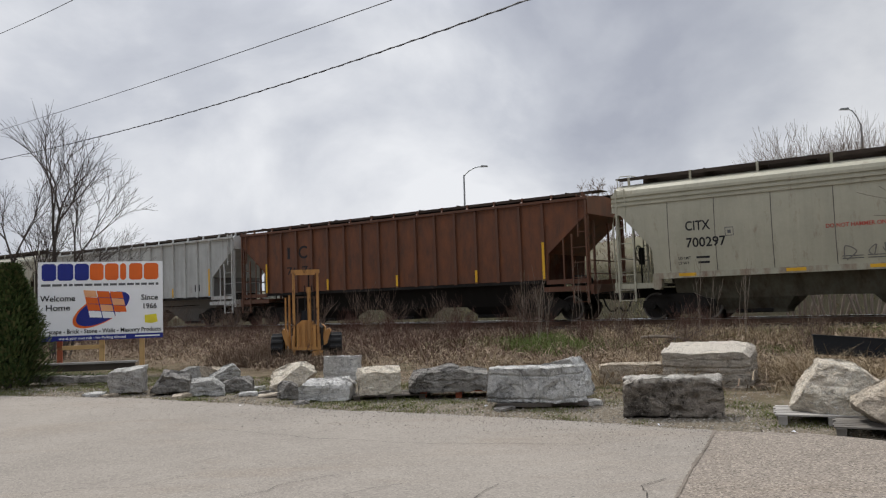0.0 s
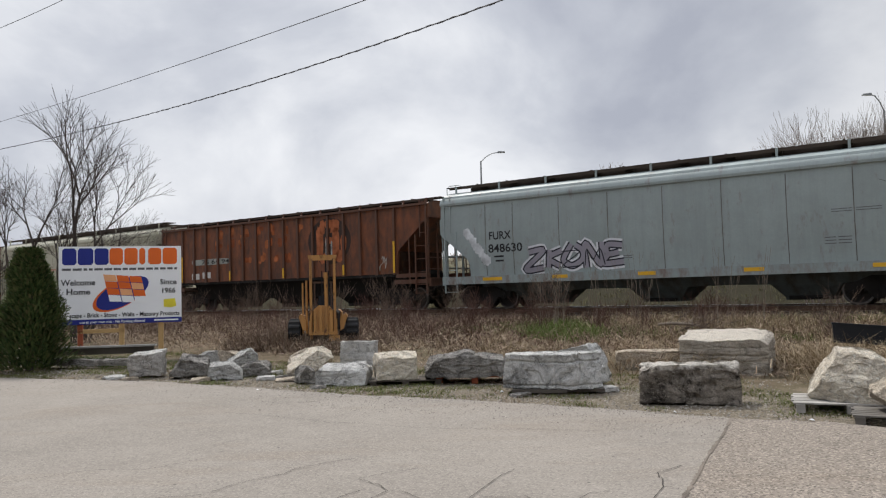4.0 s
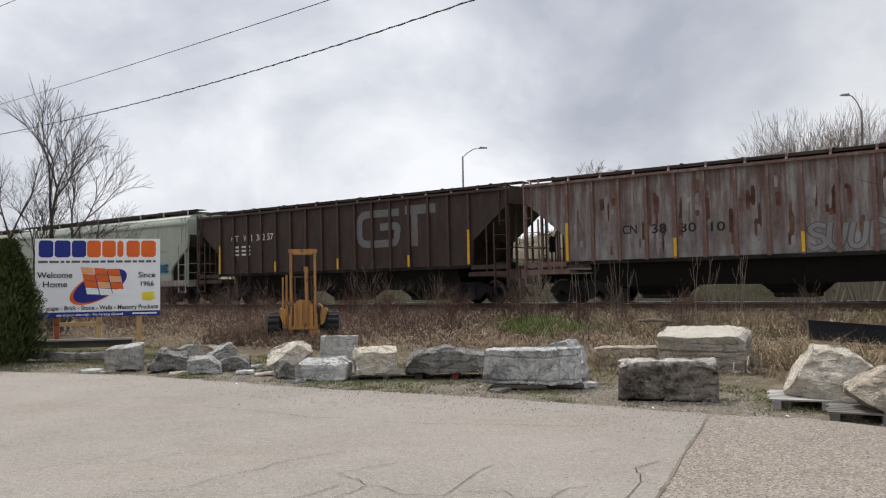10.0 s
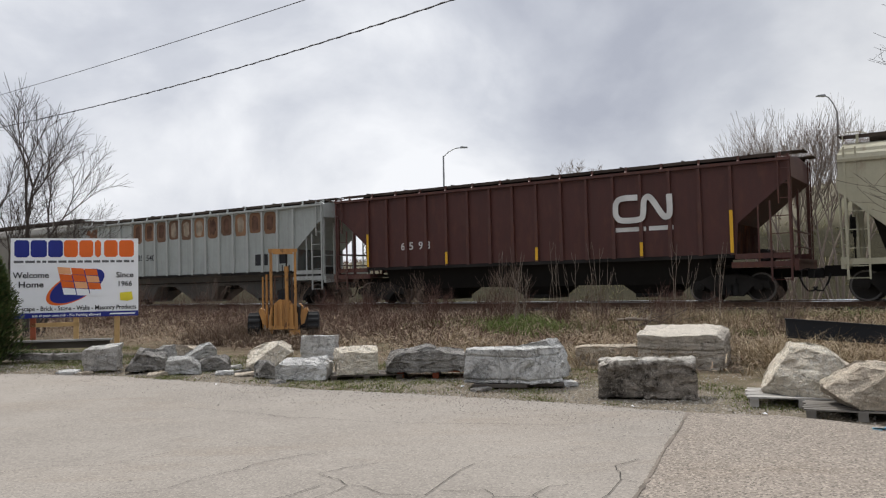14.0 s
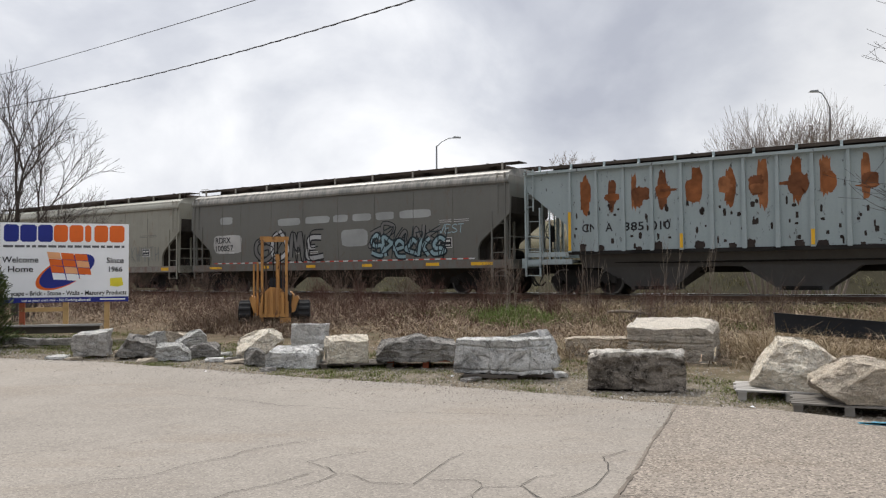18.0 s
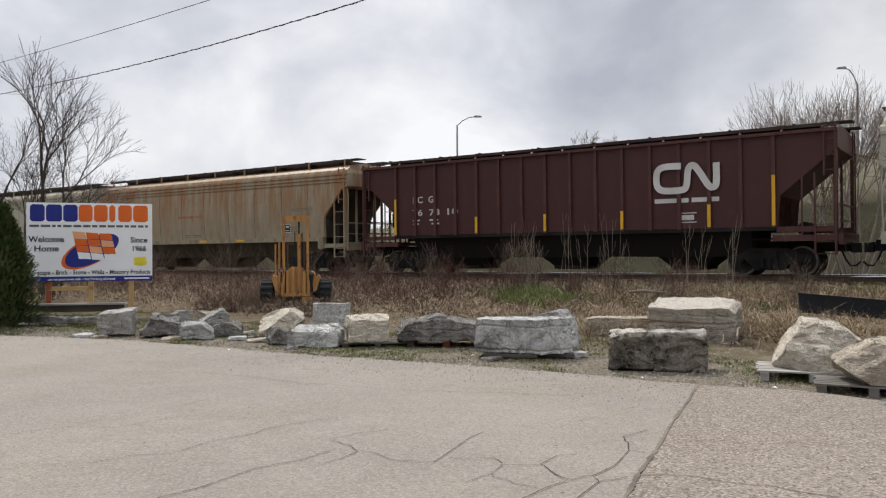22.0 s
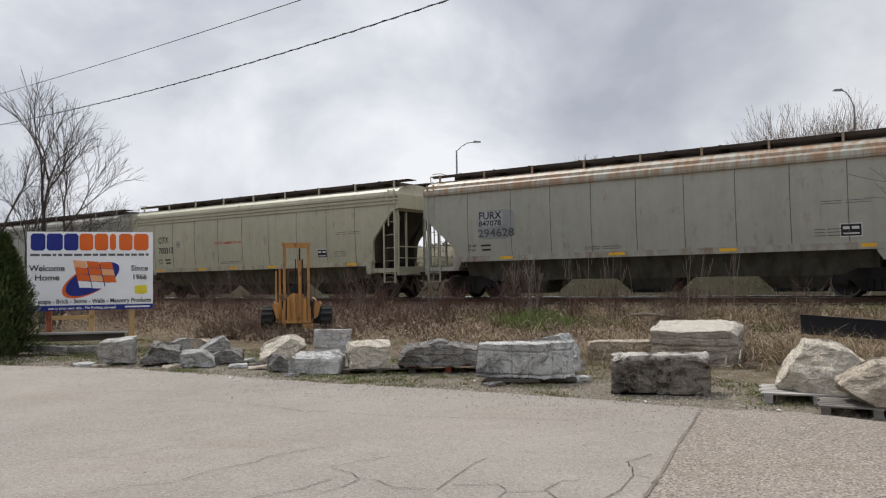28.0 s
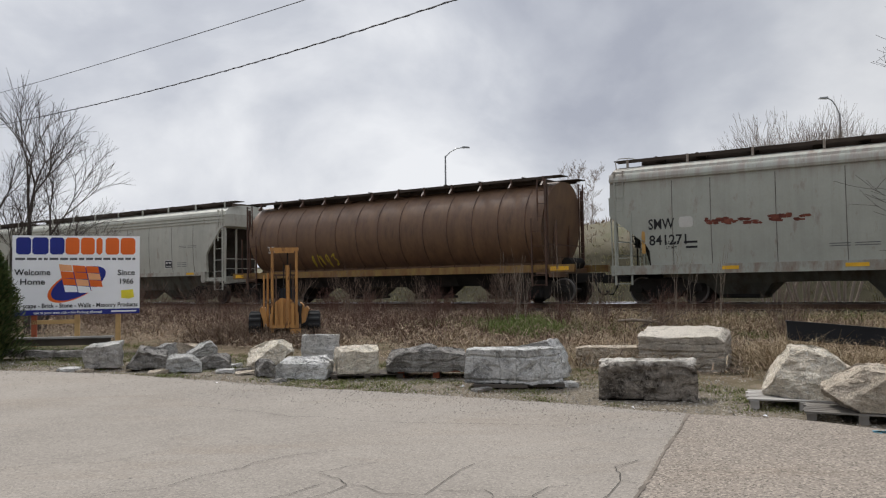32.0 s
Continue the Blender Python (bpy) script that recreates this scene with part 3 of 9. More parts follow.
RIBBED = [(1.46, 1.52, 7.15), (1.95, 1.52, 7.18), (2.38, 1.52, 7.22), (3.60, 1.52, 8.68), (3.68, 1.52, 8.82), (4.22, 1.52, 8.82), (4.28, 1.42, 8.82), (4.36, 0.8, 8.80), (4.40, 0.0, 8.80)]
CURVED = [(1.48, 1.50, 7.42), (1.75, 1.535, 7.42), (2.05, 1.56, 7.43), (2.28, 1.576, 7.45), (2.40, 1.582, 7.50), (2.54, 1.588, 7.61), (2.66, 1.592, 7.73), (3.05, 1.598, 8.07), (3.42, 1.596, 8.40), (3.51, 1.593, 8.51), (3.56, 1.590, 8.68), (3.60, 1.588, 8.80),
          (3.78, 1.575, 8.80), (3.785, 1.615, 8.80), (3.85, 1.615, 8.80), (3.86, 1.565, 8.80), (3.92, 1.562, 8.80), (3.93, 1.610, 8.80), (4.00, 1.607, 8.80), (4.01, 1.558, 8.80), (4.07, 1.555, 8.80), (4.08, 1.60, 8.80), (4.17, 1.595, 8.80), (4.18, 1.50, 8.78)] + roof_rows(4.18, 1.50, 8.76, 4.63)
PLAIN = [(1.54, 1.52, 7.18), (1.85, 1.55, 7.20), (2.05, 1.565, 7.38), (2.55, 1.588, 7.95), (3.05, 1.595, 8.50), (3.12, 1.595, 8.58), (3.55, 1.588, 8.60), (3.93, 1.572, 8.60),
         (3.94, 1.625, 8.60), (4.02, 1.635, 8.60), (4.15, 1.60, 8.60), (4.21, 1.545, 8.60), (4.22, 1.49, 8.58)] + roof_rows(4.22, 1.49, 8.56, 4.62)
DEEP = [(1.22, 1.53, 7.10), (1.70, 1.56, 7.13), (1.92, 1.572, 7.25), (2.35, 1.588, 7.78), (2.80, 1.595, 8.36), (2.90, 1.595, 8.46), (3.50, 1.588, 8.48), (3.99, 1.568, 8.48),
        (4.00, 1.625, 8.48), (4.08, 1.635, 8.48), (4.20, 1.60, 8.48), (4.27, 1.545, 8.48), (4.28, 1.49, 8.46)] + roof_rows(4.28, 1.49, 8.44, 4.63)
SHORT = [(z, y, h - 0.35) for z, y, h in PLAIN]
BANDED = [(1.34, 1.50, 7.20), (1.75, 1.54, 7.21), (2.05, 1.56, 7.24), (2.20, 1.572, 7.34), (2.60, 1.59, 7.78), (3.00, 1.596, 8.26), (3.10, 1.597, 8.44), (3.60, 1.588, 8.46)] + [(z, y, 8.46) for z, y, _ in CURVED[12:23]] + [(4.18, 1.50, 8.44)] + roof_rows(4.18, 1.50, 8.42, 4.63)
ROUND = [(1.30, 1.20, 7.15)] + [(2.78 - 1.62 * math.cos(a), 1.62 * math.sin(a), 7.15 + 0.35 * (1 - math.cos(a)) * 0.5) for a in [0.62 + 0.145 * i for i in range(16)]] + [(4.36, 0.45, 7.5), (4.38, 0.0, 7.5)]
SHAPES = dict(ribbed=RIBBED, curved=CURVED, plain=PLAIN, short=SHORT, deep=DEEP, banded=BANDED, round=ROUND)
SILL = dict(ribbed=(1.35, 1.47), curved=(1.34, 1.50), plain=(1.38, 1.56), short=(1.38, 1.56), deep=(0.97, 1.24), banded=(1.06, 1.36), round=(1.10, 1.36))
WALK = dict(ribbed=(0.78, 4.43, 4.50), curved=(0.86, 4.70, 4.78), plain=(0.86, 4.68, 4.76), short=(0.86, 4.68, 4.76), deep=(0.86, 4.70, 4.78), banded=(0.86, 4.70, 4.78), round=(0.75, 4.46, 4.53))
SEAMS = dict(curved=(-6.9, -5.42, -3.74, -2.03, -0.34, 1.41, 3.18, 4.95, 6.55), banded=(-6.9, -5.2, -3.3, -1.44, 0.85, 3.27, 5.0, 6.5), short=(-6.3, -4.8, -3.35, -1.45, -0.25, 0.95, 2.2, 3.65, 5.2, 6.6), plain=(-6.6, -4.75, -3.16, -1.63, -0.04, 1.54, 3.12, 4.68, 6.21), deep=(-6.4, -5.2, -3.3, -1.43, 0.5, 2.4, 4.3, 6.1))


def half_width(shape, z):
    prof = SHAPES[shape]
    for (z0, y0, _), (z1, y1, _) in zip(prof, prof[1:]):
        if z0 <= z <= z1 and z1 > z0:
            return y0 + (y1 - y0) * (z - z0) / (z1 - z0)
    return prof[0][1]


def half_length(shape, z):
    prof = SHAPES[shape]
    for (z0, _, h0), (z1, _, h1) in zip(prof, prof[1:]):
        if z0 <= z <= z1 and z1 > z0:
            return h0 + (h1 - h0) * (z - z0) / (z1 - z0)
    return prof[0][2]


def body_solid(shape):
    """The car's shell: its cross section drawn out to the length that each height has, ends sloping in below."""
    prof = SHAPES[shape]
    sol = Solid()
    k = len(prof)
    full = [(y, z, h) for z, y, h in prof] + [(-y, z, h) for z, y, h in reversed(prof[:-1])]
    n = len(full)
    v = [(-h, y, z) for y, z, h in full] + [(h, y, z) for y, z, h in full]
    f = [(i, i + 1, i + 1 + n, i + n) for i in range(n - 1)] + [(n - 1, 0, n, 2 * n - 1)]
    for o in (0, n):
        f += [(o + i, o + i + 1, o + n - 2 - i, o + n - 1 - i) for i in range(k - 2)] + [(o + k - 2, o + k - 1, o + k)]
    me = sol.add(v, f).mesh("body")
    me.shade_smooth()
    me.set_sharp_from_angle(angle=radians(22))
    return me


def rungs(x0, x1, y, zs):
    s = Solid()
    for z in zs:
        s.box(x0, x1, y - 0.012, y + 0.012, z - 0.012, z + 0.012)
    return s


def truck_parts(car, x):
    """One bogie: bolster, side frames with springs and journal boxes, wheelsets."""
    def frame_solid():
        s = Solid()
        s.prism([(-1.2, 0.40), (-1.16, 0.62), (-0.85, 0.68), (-0.5, 0.84), (0.5, 0.84), (0.85, 0.68), (1.16, 0.62), (1.2, 0.40), (1.02, 0.40), (0.95, 0.52), (0.78, 0.52), (0.62, 0.40), (0.42, 0.17), (-0.42, 0.17), (-0.62, 0.40), (-0.78, 0.52), (-0.95, 0.52), (-1.02, 0.40)], -1.14, -1.02)
        s.prism([(-0.55, 0.76), (-0.45, 0.80), (0.45, 0.80), (0.55, 0.76), (0.5, 0.72), (-0.5, 0.72)], -1.19, -1.14)
        for e in (-0.87, 0.87):
            s.disc(e, 0.47, 0.13, -1.2, -1.0, 12)
            s.disc(e, 0.47, 0.07, -1.24, -1.2, 8)
        return s

    def wheelset():
        s = Solid()
        for y in (-0.72, 0.72):
            s.disc(0, 0.44, 0.44, y - 0.065, y + 0.065, 28)
            s.disc(0, 0.44, 0.475, y + (0.04 if y < 0 else -0.065), y + (0.065 if y < 0 else -0.04), 28)
            s.disc(0, 0.44, 0.16, y - 0.10, y + 0.10, 12)
        s.disc(0, 0.44, 0.08, -1.1, 1.1, 10)
        return s

    def tread():
        """The bright rim round the near face of a wheel, in lighter steel."""
        s, n = Solid(), 32
        v = [(q * math.cos(2 * math.pi * i / n), e, 0.44 + q * math.sin(2 * math.pi * i / n)) for i in range(n) for q, e in ((0.392, -0.786), (0.392, -0.79), (0.442, -0.79), (0.446, -0.70))]
        return s.add(v, [(i * 4 + m, i * 4 + m + 1, (i + 1) % n * 4 + m + 1, (i + 1) % n * 4 + m) for i in range(n) for m in range(3)])

    bolster = part("truck", shared(("bolster",), lambda: Solid().box(-0.22, 0.22, -1.2, 1.2, 0.5, 0.8).box(-0.12, 0.12, -0.3, 0.3, 0.8, 1.0)), M["under"], car)
    bolster.location = (x, 0, 0)
    part("side_frame", shared(("side_frame",), frame_solid), M["under"], bolster)
    far = part("side_frame", shared(("side_frame",), frame_solid), M["under"], bolster)
    far.rotation_euler = (0, 0, math.pi)
    for e in (-0.2, 0.0, 0.2):
        part("spring", shared(("spring", e), lambda: Solid().tube([(e, -1.16, 0.22), (e, -1.16, 0.56)], 0.085, 8)), M["steel"], bolster)
    for e in (-0.87, 0.87):
        w = part("wheelset", shared(("wheelset",), wheelset), M["wheel"], bolster)
        w.location = (e, 0, 0)
        rim = part("wheel_rim", shared(("wheel_rim",), tread), M["rim"], bolster, "bright wheel rim")
        rim.location = (e, 0, 0)


def letters(text, size):
    def make():
        cu = bpy.data.curves.new("letters", "FONT")
        cu.body, cu.size, cu.resolution_u, cu.offset = text, size, 3, size * 0.016
        ob = bpy.data.objects.new("letters", cu)
        me = bpy.data.meshes.new_from_object(ob)
        bpy.data.objects.remove(ob)
        me.materials.clear()
        return me
    key = ("letters", text, size)
    if key not in MESHES:
        MESHES[key] = make()
    return MESHES[key]


def fitted(text, shape, x0, z0, x1, z1, off=0.006):
    """A word laid on the car's side so that it fills the given box."""
    me = letters(text, 0.5)
    xs, zs = [v.co.x for v in me.vertices], [v.co.y for v in me.vertices]
    out = me.copy()
    out.materials.clear()
    for v in out.vertices:
        z = z0 + (v.co.y - min(zs)) / (max(zs) - min(zs)) * (z1 - z0)
        v.co = (x0 + (v.co.x - min(xs)) / (max(xs) - min(xs)) * (x1 - x0), -(half_width(shape, z) + off), z)
    return out


def wrap(me, shape, x, z, off=0.006, stretch=1.0, bold=0.0):
    """A flat drawing laid on the car's near side."""
    out = me.copy()
    out.materials.clear()
    for v in out.vertices:
        zz = z + v.co.y
        v.co = (x + v.co.x * stretch, -(half_width(shape, zz) + off), zz)
    return out


def ribbon(points, width, closed=False):
    """A flat brush stroke in the x, y plane."""
    s = Solid()
    pts = [Vector((*p, 0)) for p in points]
    if closed:
        pts.append(pts[0])
    pairs = []
    for i, p in enumerate(pts):
        d = pts[min(i + 1, len(pts) - 1)] - pts[max(i - 1, 0)]
        n = Vector((-d.y, d.x, 0)).normalized() * (width / 2)
        pairs.append((p + n, p - n))
    for (a, b), (c, d) in zip(pairs, pairs[1:]):
        s.add([a, b, d, c], [(0, 1, 2, 3)])
    return s


def curve_points(ctrl, n=8):
    out = []
    c = [ctrl[0]] + list(ctrl) + [ctrl[-1]]
    for i in range(1, len(c) - 2):
        p0, p1, p2, p3 = [Vector((*q, 0)) for q in c[i - 1:i + 3]]
        for k in range(n):
            t = k / n
            q = 0.5 * (2 * p1 + (p2 - p0) * t + (2 * p0 - 5 * p1 + 4 * p2 - p3) * t * t + (3 * p1 - p0 - 3 * p2 + p3) * t ** 3)
            out.append((q.x, q.y))
    return out + [tuple(ctrl[-1])]


PAINTS = {}


def spray(colour):
    if colour not in PAINTS:
        PAINTS[colour] = simple("spray_paint", colour, 0.6, 0, 0.2, 3.0)
    return PAINTS[colour]


def graffiti(car, shape, x0, x1, z0, z1, n, fill, line, halo=None, seed=0, width=0.05, label="graffiti"):
    """Letter-like sprayed strokes, with a filled body, an outline and at times a halo."""
    r = random.Random(seed)
    w, h = (x1 - x0) / n, z1 - z0
    for i in range(n):
        cx, cz = x0 + (i + 0.5) * w, (z0 + z1) / 2
        layers = []
        if fill:
            # a bubble letter: a lumpy closed shape, its outline, a short inner stroke
            ph, m = r.uniform(0, 99), 26
            ring = []
            for k in range(m):
                a = 2 * math.pi * k / m
                e = 1 + 0.38 * noise.noise(Vector((1.6 * math.cos(a), 1.6 * math.sin(a), ph)))
                ring.append((cx + w * 0.58 * e * math.copysign(abs(math.cos(a)) ** 0.75, math.cos(a)), cz + h * 0.44 * e * math.copysign(abs(math.sin(a)) ** 0.75, math.sin(a))))
            ring = [(x, max(z0 - 0.05, min(z1 + 0.1, z))) for x, z in ring]

            def blob(k):
                pts = [(cx + (x - cx) * k, cz + (z - cz) * k, 0) for x, z in ring]
                return Solid().add(pts + [(cx, cz, 0)], [(q, (q + 1) % m, m) for q in range(m)])

            if halo:
                layers.append((blob(1.28), halo, 0.006 + 0.0006 * (i % 2)))
            layers.append((blob(1.0), fill, 0.009 + 0.0006 * (i % 2)))
            layers.append((ribbon(ring, width, True), line, 0.012 + 0.0006 * (i % 2)))
            t1, t2 = r.uniform(-0.2, 0.2), r.uniform(-0.25, 0.25)
            layers.append((ribbon(curve_points([(cx + w * t1, cz - h * 0.2), (cx + w * t2, cz + h * 0.02), (cx - w * t1, cz + h * 0.2)], 5), width * 1.1), line, 0.0125))
        else:
            ctrl = [(cx + w * r.uniform(-0.45, 0.45), cz + h * k + r.uniform(-0.1, 0.1) * h) for k in r.choice(([-0.4, 0.35, 0.1, -0.42], [0.4, -0.3, 0.05, 0.42, 0.0], [-0.42, 0.42, -0.2, 0.3], [0.3, 0.42, 0.1, -0.1, -0.4, -0.2]))]
            layers.append((ribbon(curve_points(ctrl, 9), width), line, 0.016 - 0.018 * width + 0.0006 * (i % 2)))
        for sol, colour, off in layers:
            part("graffiti_stroke", wrap(sol.mesh("graffiti"), shape, 0, 0, off), spray(colour), car)


STROKES = {
    "A": [[(0, 0), (0.42, 1), (0.85, 0)], [(0.18, 0.35), (0.7, 0.38)]], "B": [[(0.05, 0), (0.05, 1), (0.6, 0.95), (0.7, 0.72), (0.15, 0.52), (0.8, 0.35), (0.65, 0.03), (0.05, 0)]],
    "C": [[(0.85, 0.82), (0.45, 1), (0.08, 0.7), (0.1, 0.25), (0.5, 0), (0.88, 0.15)]], "D": [[(0.08, 0), (0.08, 1), (0.6, 0.9), (0.85, 0.5), (0.6, 0.08), (0.08, 0)]],
    "E": [[(0.85, 0.95), (0.1, 0.95), (0.08, 0.5), (0.6, 0.52)], [(0.08, 0.5), (0.1, 0.02), (0.88, 0.05)]], "G": [[(0.85, 0.85), (0.45, 1), (0.05, 0.7), (0.1, 0.2), (0.5, 0), (0.9, 0.2), (0.88, 0.48), (0.5, 0.46)]],
    "H": [[(0.08, 0), (0.12, 1)], [(0.8, 1), (0.78, 0)], [(0.12, 0.45), (0.8, 0.55)]], "I": [[(0.4, 0), (0.45, 1)]], "K": [[(0.1, 0), (0.1, 1)], [(0.8, 1), (0.15, 0.45), (0.85, 0)]],
    "L": [[(0.15, 1), (0.1, 0.05), (0.8, 0.02)]], "M": [[(0.02, 0), (0.14, 1), (0.44, 0.4), (0.72, 1), (0.88, 0)]], "N": [[(0.08, 0), (0.12, 1), (0.78, 0.05), (0.82, 1)]],
    "O": [[(0.45, 1), (0.08, 0.72), (0.12, 0.22), (0.48, 0), (0.85, 0.28), (0.8, 0.75), (0.45, 1)]], "P": [[(0.1, 0), (0.1, 1), (0.7, 0.92), (0.75, 0.6), (0.12, 0.45)]],
    "R": [[(0.08, 0), (0.08, 1), (0.7, 0.95), (0.8, 0.7), (0.6, 0.52), (0.12, 0.48), (0.85, 0)]], "S": [[(0.85, 0.85), (0.45, 1), (0.1, 0.8), (0.3, 0.55), (0.75, 0.42), (0.85, 0.15), (0.4, 0), (0.02, 0.15)]],
    "T": [[(0, 0.95), (0.88, 1)], [(0.45, 0.98), (0.42, 0)]], "U": [[(0.1, 1), (0.08, 0.25), (0.4, 0), (0.75, 0.2), (0.82, 1)]], "V": [[(0.02, 1), (0.4, 0), (0.85, 1)]], "W": [[(0, 1), (0.2, 0), (0.44, 0.6), (0.66, 0), (0.9, 1)]],
    "Z": [[(0.05, 0.95), (0.85, 0.95), (0.08, 0.05), (0.88, 0.05)]], "0": [[(0.42, 1), (0.1, 0.7), (0.12, 0.25), (0.42, 0), (0.75, 0.3), (0.72, 0.75), (0.42, 1)]], "1": [[(0.1, 0.75), (0.4, 1.05), (0.38, 0)]],
    "2": [[(0.1, 0.75), (0.42, 1), (0.75, 0.75), (0.1, 0.05), (0.85, 0.05)]], "7": [[(0.05, 0.95), (0.8, 0.98), (0.35, 0)]]}


def sprayed(car, shape, word, x0, x1, z0, z1, layers, seed=0, lean=0.0, swell=0.0, wild=0.05):
    """A word in free-hand strokes; layers are (width, colour, offset) from the widest below to the finest on top; a colour may be a list that the letters take in turn."""
    r = random.Random(seed)
    step = (x1 - x0) / len(word)
    for i, ch in enumerate(word):
        if ch == " ":
            continue
        grow_z = 1 + swell * r.uniform(-1, 1)
        for ctrl in STROKES[ch]:
            pts = [(x0 + (i + u * 0.98) * step + lean * v * (z1 - z0) + r.uniform(-wild, wild) * step, z0 + v * (z1 - z0) * grow_z + r.uniform(-wild, wild) * 0.8 * (z1 - z0)) for u, v in ctrl]
            line = curve_points(pts, 7)
            for width, colour, off in layers:
                if isinstance(colour, list):
                    colour = colour[i % len(colour)]
                part("graffiti_stroke", wrap(ribbon(line, width).mesh("graffiti"), shape, 0, 0, off + 0.0005 * (i % 3)), spray(colour), car)


def split_part(name, me, mat, parent, label=""):
    """Each separate glyph or bar of a drawing becomes a part of its own."""
    root = list(range(len(me.vertices)))

    def find(i):
        while root[i] != i:
            root[i] = root[root[i]]
            i = root[i]
        return i

    for p in me.polygons:
        a = find(p.vertices[0])
        for i in p.vertices[1:]:
            root[find(i)] = a
    groups = {}
    for p in me.polygons:
        groups.setdefault(find(p.vertices[0]), []).append(tuple(p.vertices))
    for faces in groups.values():
        ids = sorted({i for f in faces for i in f})
        at = {i: k for k, i in enumerate(ids)}
        one = bpy.data.meshes.new(name)
        one.from_pydata([tuple(me.vertices[i].co) for i in ids], [], [tuple(at[i] for i in f) for f in faces])
        part(name, one, mat, parent, label)


def bars(rows):
    """Writing too small to read: (x, z, length, height) bars."""
    s = Solid()
    for x, z, l, h in rows:
        s.add([(x, z, 0), (x + l, z, 0), (x + l, z + h, 0), (x, z + h, 0)], [(0, 1, 2, 3)])
    return s


def hopper_car(shape, s0, label, paint, end_paint=None, ribs=16, sill=None, roof=None, hoppers=3, stripes=(), marks=(), small=(), under=None, posts=None, rail_posts=9, slope=None, vee=False):
    """A covered hopper car whose middle stands at s0 when the clip starts."""
    car = thing("hopper_car", track_pose(s0), label, "hopper car", "cars of the freight train")
    end_paint, sill, roof, under, posts = end_paint or paint, sill or paint, roof or M["roofboard"], under or M["under"], posts or paint
    part("body", shared(("body", shape), lambda: body_solid(shape)), paint, car)
    length = SHAPES[shape][-2][2]
    sill0, sill1 = SILL[shape]
    y_run, run0, run1 = WALK[shape]
    smooth = shape in ("curved", "plain", "short", "deep", "banded")
    # roof running boards on brackets, and the trough hatch between them
    for side in (-1, 1):
        edge = side * (y_run + 0.28)
        part("running_board", shared(("running_board", shape, side), lambda: Solid().box(-length - 0.14, length + 0.34, side * y_run - 0.28, side * y_run + 0.28, run1 - 0.03, run1).box(-length, length, *sorted((edge, edge - side * 0.025)), run0 - 0.03, run1 - 0.03)), roof, car)
    for i in range(rail_posts):
        x = -length + 0.35 + i * (2 * length - 0.7) / (rail_posts - 1)
        foot = 4.30 if smooth else 4.20
        for side in (-1, 1):
            br = part("roof_bracket", shared(("roof_bracket", shape, side), lambda: Solid().box(-0.035, 0.035, side * (y_run + 0.31) - 0.025, side * (y_run + 0.31) + 0.025, foot, run1 + 0.005).add([(-0.03, side * (y_run + 0.30), foot), (0.03, side * (y_run + 0.30), foot), (0.03, side * (y_run + 0.52), foot - 0.02), (-0.03, side * (y_run + 0.52), foot - 0.02), (-0.03, side * (y_run + 0.30), foot + 0.22), (0.03, side * (y_run + 0.30), foot + 0.22)], [(0, 1, 2, 3), (4, 5, 2, 3), (0, 3, 4), (1, 5, 2)])), posts, car)
            br.location = (x, 0, 0)
    part("roof_hatch", shared(("roof_hatch", shape), lambda: Solid().box(-length + 0.6, length - 0.6, -0.52, 0.52, SHAPES[shape][-1][0] - 0.05, run1 - 0.01)), roof, car)
    for k in range(10 if smooth else 8):
        x = -length + 1.1 + k * (2 * length - 2.2) / (9 if smooth else 7)
        clamp = part("hatch_clamp", shared(("hatch_clamp", shape), lambda: Solid().box(-0.16, 0.16, -0.62, -0.5, run1 - 0.10, run1 + 0.035).box(-0.03, 0.03, -1.1, -0.6, run1 + 0.0, run1 + 0.03)), roof, car)
        clamp.location = (x + 0.21 * math.sin(k * 2.4 + s0), 0, 0)
    # ribs, chords, seams
    if shape == "ribbed":
        rib = shared(("rib",), lambda: Solid().prism([(-0.065, 1.44), (-0.045, 4.18), (0.045, 4.18), (0.065, 1.44)], -1.61, -1.52))
        rib_far = shared(("rib_far",), lambda: Solid().prism([(-0.05, 1.44), (-0.05, 4.18), (0.05, 4.18), (0.05, 1.44)], 1.52, 1.61))
        for i in range(ribs):
            x = RIB0 + i * RIB_STEP
            for me in (rib, rib_far):
                ob = part("rib", me, posts, car)
                ob.location = (x, 0, 0)
        for side in (-1, 1):
            part("top_chord", shared(("top_chord", side), lambda: Solid().box(-8.84, 8.84, side * 1.59 - 0.05, side * 1.59 + 0.05, 4.17, 4.26)), posts, car)
            part("side_sill", shared(("side_sill", side), lambda: Solid().box(-7.15, 7.15, side * 1.55 - 0.05, side * 1.55 + 0.05, sill0, sill1)), M["under"], car)
            for e in (-1, 1):
                part("end_sill", shared(("end_sill_side", side, e), lambda: Solid().box(*sorted((e * 7.16, e * 8.82)), side * 1.53 - 0.03, side * 1.53 + 0.03, 1.30, 1.46)), posts, car)
    elif shape == "round":
        for i in range(13):
            x = -6.65 + i * 1.11
            def hoop():
                s = Solid()
                pts = [(0, sg * (half_width("round", z) + 0.006), z) for sg, zs in ((-1, [1.35 + 0.17 * k for k in range(17)]), (1, [4.07 - 0.17 * k for k in range(17)])) for z in zs]
                return s.tube(pts, 0.024, 4)
            ob = part("hoop", shared(("hoop",), hoop), posts, car)
            ob.location = (x, 0, 0)
